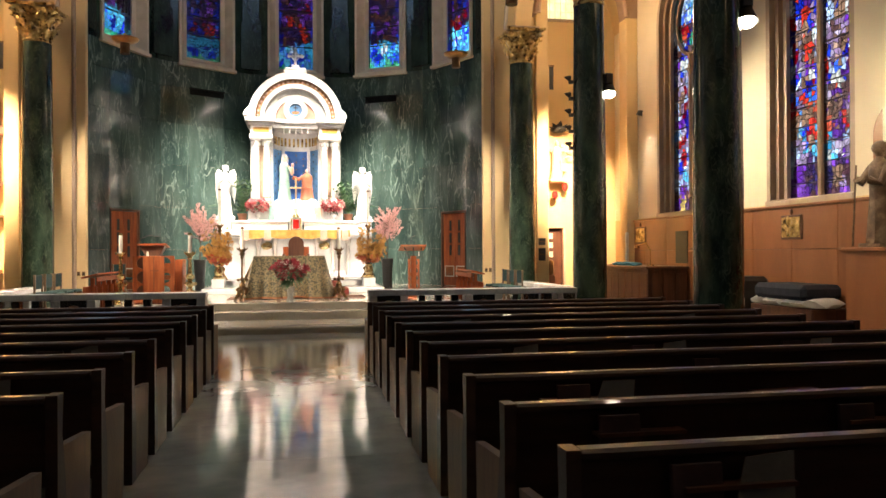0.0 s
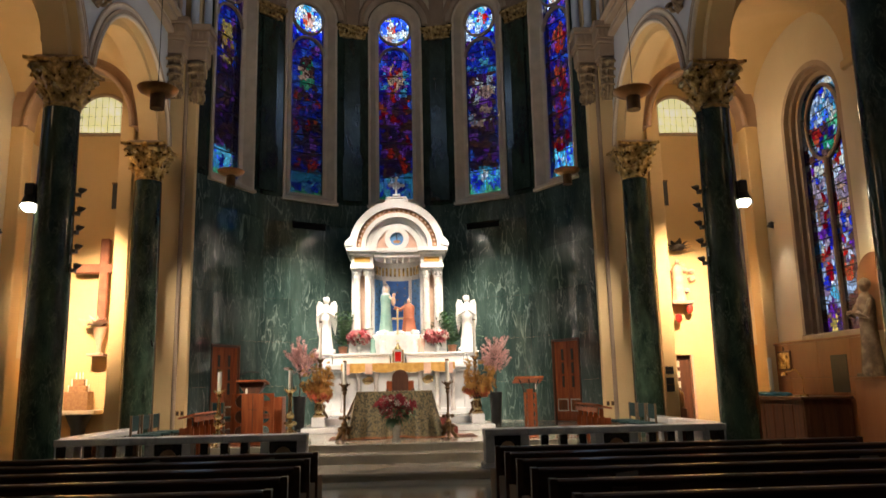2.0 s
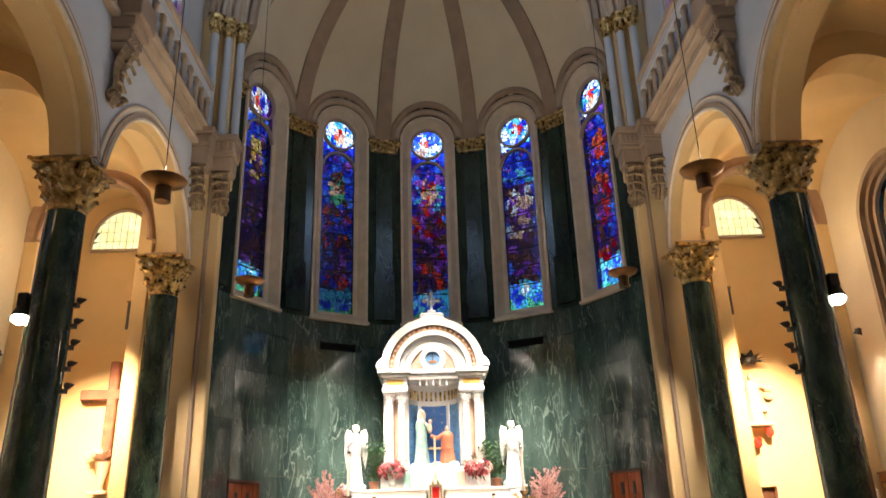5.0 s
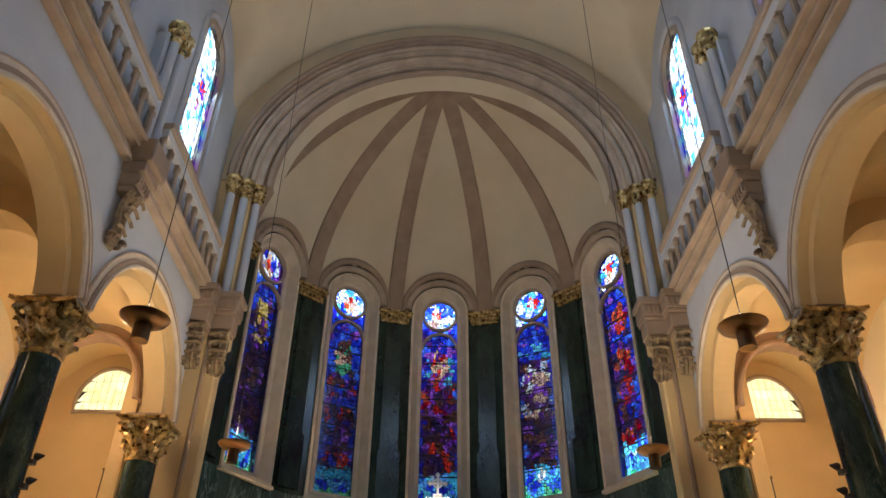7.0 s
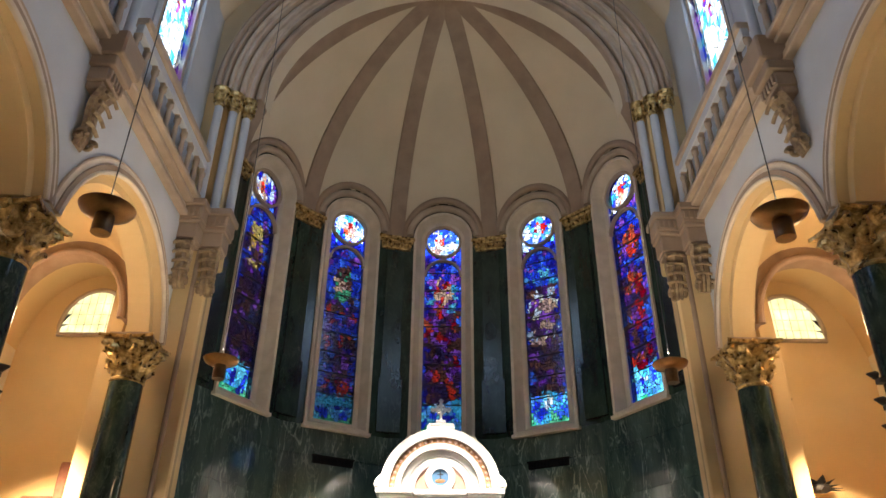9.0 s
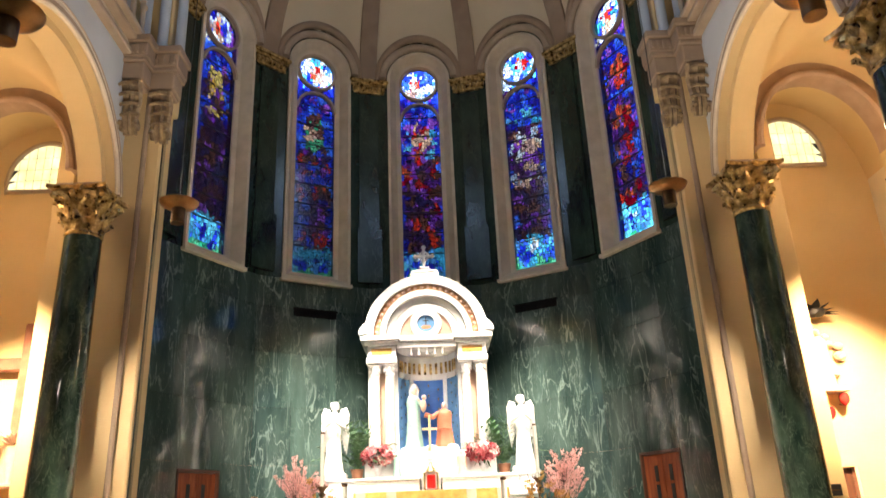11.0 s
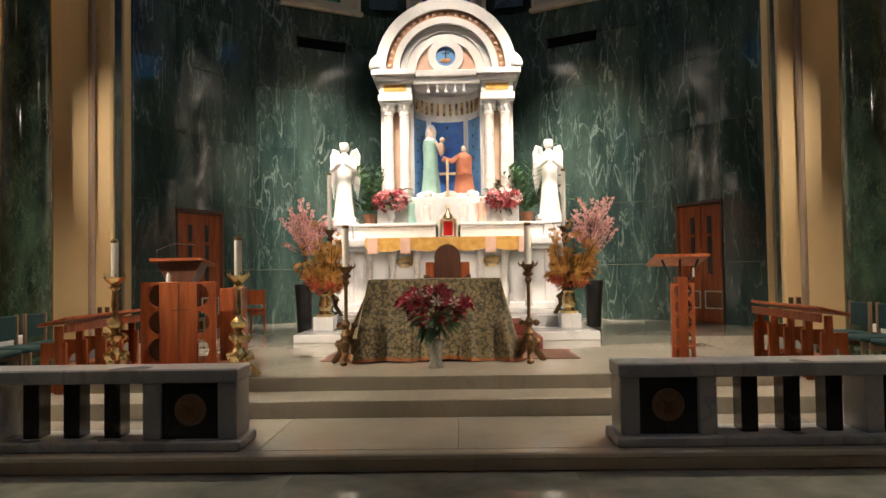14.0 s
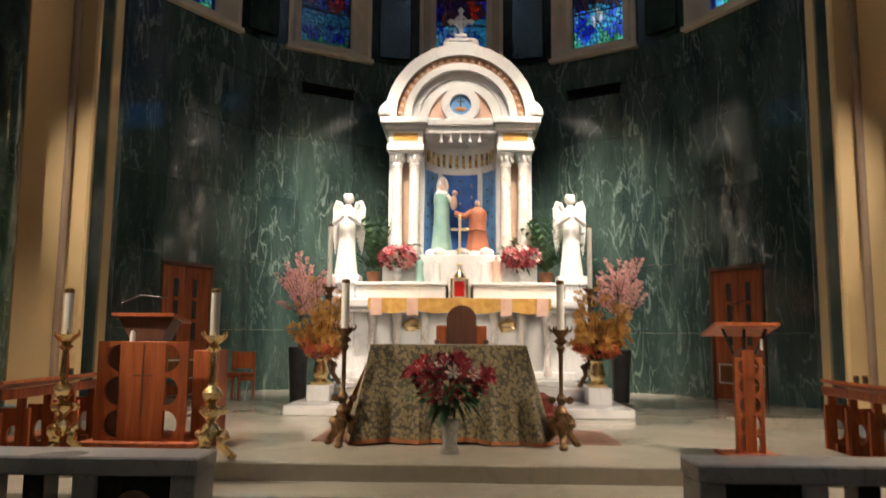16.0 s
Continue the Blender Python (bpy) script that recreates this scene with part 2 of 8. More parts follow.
BLUE = noisy("blue_painted_plaster", [(0.3, (0.03, 0.12, 0.42)), (0.7, (0.05, 0.18, 0.55))], 5, (0.5, 0.7), 0.1)

# ---- mesh helpers ----
def link(name, bm, mat, parent=None, smooth=False):
    """One mesh object out of a bmesh."""
    bmesh.ops.recalc_face_normals(bm, faces=bm.faces)
    me = bpy.data.meshes.new(name)
    bm.to_mesh(me)
    bm.free()
    for mm in (mat if isinstance(mat, (list, tuple)) else [mat]):
        me.materials.append(mm)
    if smooth:
        me.shade_smooth()
        me.set_sharp_from_angle(angle=radians(42))
    ob = new(name, me)
    ob.parent = parent
    return ob


def part(name, bm, mat, parent, label="", smooth=False):
    ob = link(name, bm, mat, parent, smooth)
    return tagged(ob, label)


def thing(name, label, category, group="", kind="", at=None):
    """An Empty at a thing's base, for its parts."""
    e = new(name)
    e.empty_display_size = 0.1
    if at is not None:
        e.matrix_basis = at
    return tagged(e, label, category, group, kind)


def box(bm, x0, x1, y0, y1, z0, z1, bevel=0.0, m=None):
    vs = [bm.verts.new(p) for p in ((x0, y0, z0), (x1, y0, z0), (x1, y1, z0), (x0, y1, z0), (x0, y0, z1), (x1, y0, z1), (x1, y1, z1), (x0, y1, z1))]
    fs = [bm.faces.new([vs[i] for i in f]) for f in ((3, 2, 1, 0), (4, 5, 6, 7), (0, 1, 5, 4), (1, 2, 6, 5), (2, 3, 7, 6), (3, 0, 4, 7))]
    if bevel:
        es = list({e for f in fs for e in f.edges})
        r = bmesh.ops.bevel(bm, geom=es, offset=bevel, segments=1, affect="EDGES")
        vs = list({v for f in r["faces"] for v in f.verts} | {v for v in vs if v.is_valid})
    if m is not None:
        bmesh.ops.transform(bm, matrix=m, verts=vs)
    return bm


def cube(x0, x1, y0, y1, z0, z1, bevel=0.0, m=None):
    return box(bmesh.new(), x0, x1, y0, y1, z0, z1, bevel, m)


def lathe(bm, profile, seg=16, at=(0, 0, 0), m=None):
    """A turned shape: (radius, height) from bottom to top."""
    rings = []
    for r, z in profile:
        rings.append([bm.verts.new((at[0] + r * math.cos(2 * math.pi * i / seg), at[1] + r * math.sin(2 * math.pi * i / seg), at[2] + z)) for i in range(seg)])
    for a, b in zip(rings, rings[1:]):
        for i in range(seg):
            bm.faces.new((a[i], a[(i + 1) % seg], b[(i + 1) % seg], b[i]))
    bm.faces.new(rings[0][::-1])
    bm.faces.new(rings[-1])
    if m is not None:
        bmesh.ops.transform(bm, matrix=m, verts=[v for r in rings for v in r])
    return bm


def tube(bm, pts, r, seg=8, closed=False):
    """A pipe along points; r may be a list."""
    pts = [Vector(p) for p in pts]
    rings = []
    up = Vector((0.123, 0.321, 1)).normalized()
    for i, p in enumerate(pts):
        a = pts[i - 1] if (i or closed) else p
        b = pts[(i + 1) % len(pts)] if (i < len(pts) - 1 or closed) else p
        d = (b - a).normalized()
        u = d.cross(up)
        u = u.normalized() if u.length > 1e-4 else d.orthogonal().normalized()
        w = d.cross(u)
        rad = r[i] if isinstance(r, (list, tuple)) else r
        rings.append([bm.verts.new(p + rad * (u * math.cos(2 * math.pi * k / seg) + w * math.sin(2 * math.pi * k / seg))) for k in range(seg)])
    pairs = list(zip(rings, rings[1:])) + ([(rings[-1], rings[0])] if closed else [])
    for a, b in pairs:
        for k in range(seg):
            bm.faces.new((a[k], a[(k + 1) % seg], b[(k + 1) % seg], b[k]))
    if not closed:
        bm.faces.new(rings[0][::-1])
        bm.faces.new(rings[-1])
    return bm


def prism(bm, poly, a, b, to):
    """A flat outline (u, v) swept from depth a to depth b; to(u, v, d) gives the place."""
    va = [bm.verts.new(to(u, v, a)) for u, v in poly]
    vb = [bm.verts.new(to(u, v, b)) for u, v in poly]
    n = len(poly)
    bm.faces.new(va)
    bm.faces.new(vb[::-1])
    for i in range(n):
        bm.faces.new((va[i], vb[i], vb[(i + 1) % n], va[(i + 1) % n]))
    return bm


def band(bm, inner, outer, a, b, to, closed=False):
    """A moulding between two outlines of the same count, swept from depth a to b."""
    n = len(inner)
    q = [[bm.verts.new(to(u, v, d)) for u, v in o] for o in (inner, outer) for d in (a, b)]
    ia, ib, oa, ob_ = q
    for i in range(n if closed else n - 1):
        j = (i + 1) % n
        bm.faces.new((ia[i], ia[j], oa[j], oa[i]))
        bm.faces.new((ib[i], ob_[i], ob_[j], ib[j]))
        bm.faces.new((ia[i], ib[i], ib[j], ia[j]))
        bm.faces.new((oa[i], oa[j], ob_[j], ob_[i]))
    if not closed:
        for i in (0, n - 1):
            bm.faces.new((ia[i], oa[i], ob_[i], ib[i]))
    return bm


def arc(cx, cz, r, a0=0.0, a1=180.0, n=24):
    return [(cx + r * math.cos(radians(a0 + (a1 - a0) * i / n)), cz + r * math.sin(radians(a0 + (a1 - a0) * i / n))) for i in range(n + 1)]


def arched(hw, z0, zs, n=20):
    """The outline of an arched opening about u = 0: up one side, round, and down the other."""
    return [(hw, z0)] + arc(0, zs, hw, 0, 180, n) + [(-hw, z0)]


def blob(bm, at, size, seg=10, seed=0.0, rough=0.12):
    r = bmesh.ops.create_icosphere(bm, subdivisions=2, radius=1.0)
    for v in r["verts"]:
        k = 1 + rough * noise.noise(v.co * 2.3 + Vector((seed, seed * 2, 1)))
        v.co = Vector((at[0] + v.co.x * size[0] * k, at[1] + v.co.y * size[1] * k, at[2] + v.co.z * size[2] * k))


# ---- plan ----
SF = 0.45            # sanctuary floor
APSE = (0.0, 17.2)   # centre of the apse
AP, FACET = 5.5, 30.0
COLS = [15.76, 11.6, 6.9, 2.2, -2.5, -7.2]
AX, WALLX = 5.86, 9.0
BACK = -9.5


def facet(k, r=AP):
    """The frame of an apse facet: place of (sideways, up, outwards)."""
    th = radians(k * FACET)
    nx, ny, tx, ty = math.sin(th), math.cos(th), math.cos(th), -math.sin(th)
    return lambda u, v, d: (APSE[0] + nx * (r + d) + tx * u, APSE[1] + ny * (r + d) + ty * u, v)


HALF = AP * math.tan(radians(FACET / 2))

# ---- floors and steps ----
STEP1, STEP2 = 12.72, 13.3
floor = thing("floor", "grey-green polished terrazzo nave floor with joints", "floor", kind="structure")
part("bed", cube(-WALLX - 0.4, WALLX + 0.4, BACK - 0.4, 18.4, -0.3, -0.02), STONE, floor)
part("side_floor", cube(-WALLX, -1.05, BACK, 11.33, -0.02, -0.004), TERRAZZO, floor)
part("side_floor", cube(1.05, WALLX, BACK, 11.33, -0.02, -0.004), TERRAZZO, floor)
part("side_floor", cube(-WALLX, -5.9, 11.33, 17.6, -0.02, -0.004), TERRAZZO, floor)
part("side_floor", cube(5.9, WALLX, 11.33, 17.6, -0.02, -0.004), TERRAZZO, floor)

platform = thing("sanctuary_floor", "cream polished marble sanctuary floor with two steps", "floor", kind="structure")
part("rail_platform", cube(-5.9, 5.9, 11.36, STEP1, 0.0, 0.128), CREAM_FLOOR, platform)
part("nosing", cube(-5.9, 5.9, 11.325, 11.47, 0.085, 0.14, 0.014), CREAM_FLOOR, platform)
for q in range(8):
    part("floor_slab", cube(-5.9 + 1.54 * q - 0.077, min(5.9, -5.9 + 1.54 * (q + 1) - 0.077) - 0.006, 11.474, STEP1, 0.128, 0.14, 0.002), CREAM_FLOOR, platform)
part("step", cube(-5.9, 5.9, STEP1, STEP2, 0.0, 0.305, 0.012), CREAM_FLOOR, platform)
SIDE = 3.6
part("upper_floor", cube(-SIDE, SIDE, STEP2, 17.3, 0.0, SF, 0.012), CREAM_FLOOR, platform)
for s in (-1, 1):
    part("side_level", cube(min(s * SIDE, s * 5.9), max(s * SIDE, s * 5.9), STEP2, 17.3, 0.0, 0.303), CREAM_FLOOR, platform)
bm = bmesh.new()
pts = [(-5.9, 17.302)] + [facet(k)(u, 0, 0)[:2] for k in (-3, -2, -1, 0, 1, 2, 3) for u in (-HALF, HALF)] + [(5.9, 17.302)]
pts = [p for i, p in enumerate(pts) if p[1] >= 17.301]
prism(bm, pts, 0.0, SF, lambda u, v, d: (u, v, d))
part("apse_floor", bm, CREAM_FLOOR, platform)

# ---- apse ----
ZS, ZCAP, LZ = 13.72, 13.45, 12.5     # rose centres, capitals between windows, heads of the lower lights
GLASS_HW, SILL, FOOT, FHW = 0.56, 7.66, 7.38, 0.91
apse = thing("wall_apse", "dark green polished marble apse wall with pale veins", "wall", kind="structure")
SLABS = [(SF, 1.6), (1.6, 2.9), (2.9, 4.2), (4.2, 5.5), (5.5, 6.62)]
for k in (-2, -1, 0, 1, 2):
    to = facet(k)
    door = abs(k) == 2
    # slabs of the lower wall, in three columns
    for c, (u0, u1) in enumerate(((-HALF, -0.57), (-0.57, 0.57), (0.57, HALF))):
        for z0, z1 in SLABS:
            if door and c == 1 and z1 <= 2.9:
                continue
            if door and c == 1 and z0 < 2.76 < z1:
                z0 = 2.76
            if door and c == 1 and abs(z0 - 2.9) < 0.01:
                z0 = 2.76
            part("marble_slab", prism(bmesh.new(), [(u0 + 0.002, z0 + 0.002), (u1 - 0.002, z0 + 0.002), (u1 - 0.002, z1 - 0.002), (u0 + 0.002, z1 - 0.002)], 0.0, 0.06, to), GREEN, apse)
    # upper wall round the window
    bm = bmesh.new()
    inner = arched(FHW, FOOT, ZS)
    n = len(inner)
    outer = []
    for i, (u, v) in enumerate(inner):
        a = math.pi * max(0, min(1, (i - 1) / (n - 3)))
        outer.append((HALF * math.cos(a), ZS + 1.45 * math.sin(a)) if 0 < i < n - 1 else ((HALF if i == 0 else -HALF), FOOT))
    band(bm, inner, outer, 0.0, 0.06, to)
    part("upper_wall", bm, GREEN_DARK, apse)
    part("apron", prism(bmesh.new(), [(-HALF, 6.624), (HALF, 6.624), (HALF, FOOT - 0.002), (-HALF, FOOT - 0.002)], 0.0, 0.06, to), GREEN, apse)
    bm = bmesh.new()
    prism(bm, [(-HALF - 0.1, 0.0), (HALF + 0.1, 0.0), (HALF + 0.1, SF - 0.002), (-HALF - 0.1, SF - 0.002)], 0.002, 0.3, to)
    part("footing", bm, STONE, apse)
# side returns of the apse
for s in (-1, 1):
    corner = facet(2)(HALF, 0, 0)
    for z0, z1 in SLABS + [(6.62, ZCAP + 1.2)]:
        part("side_return", prism(bmesh.new(), [(s * 4.9, 16.63), (s * corner[0], corner[1]), (s * (corner[0] + 0.08), corner[1]), (s * 4.98, 16.63)], z0, z1 - 0.0005, lambda u, v, d: (u, v, d)), GREEN, apse)
# unseen backing that closes the apse and stops daylight leaking in
bm = bmesh.new()
for k in (-2, -1, 0, 1, 2):
    to = facet(k)
    hb = HALF + 0.18
    for u0, u1, z0, z1 in ((-hb, -0.85, 0, 16), (0.85, hb, 0, 16), (-0.85, 0.85, 0, 7.1), (-0.85, 0.85, 14.7, 16)):
        if abs(k) == 2 and u0 == -0.85 and z0 == 0:
            z0 = 2.8
        prism(bm, [(u0, z0), (u1, z0), (u1, z1), (u0, z1)], 0.55, 0.75, to)
    if abs(k) == 2:
        for u0, u1 in ((-0.85, -0.6), (0.6, 0.85)):
            prism(bm, [(u0, 0), (u1, 0), (u1, 2.8), (u0, 2.8)], 0.07, 0.75, to)
tagged(link("wall_apse_backing", bm, STONE), "unseen backing behind the apse lining that keeps daylight out", "wall", kind="structure")


def glass_material():
    m, n, l, p = material("stained_glass")
    at = n.new("ShaderNodeAttribute")
    at.attribute_name = "tint"
    tr, gl, mx = n.new("ShaderNodeBsdfTransparent"), n.new("ShaderNodeBsdfGlossy"), n.new("ShaderNodeMixShader")
    nz, mul = n.new("ShaderNodeTexNoise"), n.new("ShaderNodeMix")
    nz.inputs["Scale"].default_value = 14
    mul.data_type, mul.blend_type = "RGBA", "MULTIPLY"
    mul.inputs["Factor"].default_value = 0.8
    r = ramp(n, [(0.3, (0.35, 0.35, 0.4)), (0.7, (1, 1, 1))])
    l.new(nz.outputs["Fac"], r.inputs["Fac"])
    l.new(at.outputs["Color"], mul.inputs["A"]), l.new(r.outputs["Color"], mul.inputs["B"])
    l.new(mul.outputs["Result"], tr.inputs["Color"])
    gl.inputs["Roughness"].default_value = 0.12
    gl.inputs["Color"].default_value = (0.6, 0.6, 0.6, 1)
    mx.inputs["Fac"].default_value = 0.05
    l.new(tr.outputs[0], mx.inputs[1]), l.new(gl.outputs[0], mx.inputs[2])
    l.new(mx.outputs[0], n["Material Output"].inputs["Surface"])
    return m


GLASS = glass_material()
LEAD = noisy("lead_came", [(0.3, (0.01, 0.01, 0.012)), (0.7, (0.03, 0.03, 0.03))], 8, (0.6, 0.8), 0.1)
PALETTE = dict(
    blue=[(0.01, 0.03, 0.55), (0.02, 0.06, 0.75), (0.01, 0.01, 0.3), (0.05, 0.16, 0.85)],
    red=[(0.55, 0.01, 0.01), (0.75, 0.04, 0.02), (0.3, 0.0, 0.01), (0.6, 0.08, 0.03)],
    violet=[(0.18, 0.03, 0.4), (0.3, 0.08, 0.55), (0.1, 0.02, 0.22)],
    dusk=[(0.06, 0.02, 0.08), (0.09, 0.03, 0.04), (0.03, 0.02, 0.1), (0.12, 0.04, 0.03)],
    pale=[(0.75, 0.8, 0.9), (0.6, 0.72, 0.9), (0.85, 0.8, 0.65), (0.5, 0.62, 0.8)],
    teal=[(0.05, 0.4, 0.65), (0.12, 0.55, 0.75), (0.08, 0.3, 0.7)],
    green=[(0.03, 0.4, 0.2), (0.1, 0.5, 0.25)],
    brown=[(0.22, 0.11, 0.07), (0.34, 0.18, 0.10), (0.15, 0.07, 0.06)],
    mauve=[(0.42, 0.28, 0.42), (0.30, 0.18, 0.28), (0.5, 0.38, 0.46)],
    amber=[(0.8, 0.45, 0.06), (0.85, 0.6, 0.15)],
    flesh=[(0.75, 0.45, 0.3), (0.6, 0.35, 0.3)],
)


def glazing(to, shapes, chooser, d, cell, seed, name_parent, dim=1.0, backlight=None):
    """Leaded glass: jittered pieces inside outlines; neighbouring pieces share the colour of the figure they belong to; lead cames in front."""
    rng = random.Random(seed)
    for shape_name, poly, inside in shapes:
        us, vs = [p[0] for p in poly], [p[1] for p in poly]
        u0, u1, v0, v1 = min(us), max(us), min(vs), max(vs)
        nu, nv = max(3, round((u1 - u0) / cell)), max(3, round((v1 - v0) / (cell * 1.2)))
        spots = []
        for q in range(max(8, round((u1 - u0) * (v1 - v0) / 0.035))):
            u, v = rng.uniform(u0, u1), rng.uniform(v0, v1)
            spots.append((u, v, rng.choice(PALETTE[chooser(u, v, rng)])))
        grid = {}
        for i in range(nu + 1):
            for j in range(nv + 1):
                ju = 0 if i in (0, nu) else rng.uniform(-0.38, 0.38)
                jv = 0 if j in (0, nv) else rng.uniform(-0.38, 0.38)
                grid[i, j] = (u0 + (u1 - u0) * (i + ju) / nu, v0 + (v1 - v0) * (j + jv) / nv)
        verts, faces, tints, lv, lf = [], [], [], [], []
        for i in range(nu):
            for j in range(nv):
                q = [grid[i, j], grid[i + 1, j], grid[i + 1, j + 1], grid[i, j + 1]]
                tris = [q] if rng.random() < 0.6 else ([q[:3], [q[0], q[2], q[3]]] if rng.random() < 0.5 else [[q[0], q[1], q[3]], q[1:]])
                for t in tris:
                    cu, cv = sum(p[0] for p in t) / len(t), sum(p[1] for p in t) / len(t)
                    if not inside(cu, cv):
                        continue
                    col = min(spots, key=lambda o: (o[0] - cu) ** 2 + 0.6 * (o[1] - cv) ** 2)[2]
                    if rng.random() < 0.14:
                        col = rng.choice(PALETTE[chooser(cu, cv, rng)])
                    # Tint is also scaled by the brightness behind the glass at this height.
                    k = rng.uniform(0.5, 1.3) * dim * (backlight(cv) if backlight else 1.0)
                    base = len(verts)
                    verts += [to(p[0], p[1], d) for p in t]
                    faces.append(list(range(base, base + len(t))))
                    tints += [(min(1, col[0] * k), min(1, col[1] * k), min(1, col[2] * k), 1)] * len(t)
                    for a, b in zip(t, t[1:] + t[:1]):
                        du, dv = b[0] - a[0], b[1] - a[1]
                        ln = math.hypot(du, dv) or 1
                        ou, ov = -dv / ln * 0.006, du / ln * 0.006
                        base = len(lv)
                        lv += [to(a[0] + ou, a[1] + ov, d - 0.006), to(b[0] + ou, b[1] + ov, d - 0.006), to(b[0] - ou, b[1] - ov, d - 0.006), to(a[0] - ou, a[1] - ov, d - 0.006)]
                        lf.append([base, base + 1, base + 2, base + 3])
        me = bpy.data.meshes.new(shape_name)
        me.from_pydata(verts, [], faces)
        at = me.color_attributes.new("tint", "FLOAT_COLOR", "CORNER")
        at.data.foreach_set("color", [c for t in tints for c in t])
        me.materials.append(GLASS)
        ob = new(shape_name, me)
        ob.parent = name_parent
        tagged(ob, kind="stuff")
        me = bpy.data.meshes.new("lead_cames")
        me.from_pydata(lv, [], lf)
        me.materials.append(LEAD)
        ob = new("lead_cames", me)
        ob.parent = name_parent
        tagged(ob, kind="stuff")
    return name_parent


def ellipse(u, v, cu, cv, ru, rv):
    return ((u - cu) / ru) ** 2 + ((v - cv) / rv) ** 2 < 1


def apse_scene(k):
    """Which colour family lies where in the glass of window k."""
    def choose(u, v, rng):
        if v < 8.5:
            return "green" if v < 7.74 else rng.choice(["teal", "teal", "blue"]) if not ellipse(u, v, 0, 8.25, 0.2, 0.15) else rng.choice(["teal", "pale"])
        if ellipse(u, v, 0, ZS, 0.56, 0.56):
            if ellipse(u, v, 0.05 if k % 2 else -0.1, ZS - 0.1, 0.2, 0.36):
                return rng.choice(["red", "pale", "flesh"])
            return rng.choice(["blue", "pale", "pale", "teal"] if k > -2 else ["blue", "blue", "violet", "pale"])
        if v > 12.4 or abs(u) > 0.46:
            return "blue" if rng.random() < 0.85 else "violet"
        if k == 1 and v > 11.8:
            return rng.choice(["blue", "blue", "teal"])
        if k == 0 and v > 11.3:
            return rng.choice(["red", "red", "flesh", "violet"]) if abs(u) < 0.25 else rng.choice(["blue", "teal", "violet"])
        if k == -1 and v > 11.2:
            return rng.choice(["dusk", "dusk", "flesh", "green"]) if abs(u) < 0.27 else "blue"
        if k == -2 and v > 11.2:
            return rng.choice(["violet", "flesh", "amber", "dusk"]) if abs(u) < 0.25 else rng.choice(["blue", "dusk"])
        if k == 2 and v > 9.0:
            return rng.choice(["red", "red", "violet", "dusk"]) if ellipse(u, v, 0.1, 12.2, 0.32, 0.6) or ellipse(u, v, 0.0, 10.4, 0.36, 0.8) else rng.choice(["blue", "blue", "violet", "dusk"])
        if k == 1 and 10.0 < v < 11.6:
            return rng.choice(["violet", "flesh", "pale", "dusk", "violet"])
        if k == -1:
            return rng.choice(["blue", "violet", "dusk", "dusk", "red"])
        return rng.choice(["dusk", "dusk", "dusk", "violet", "red" if k in (0, 2) else "dusk"])
    return choose


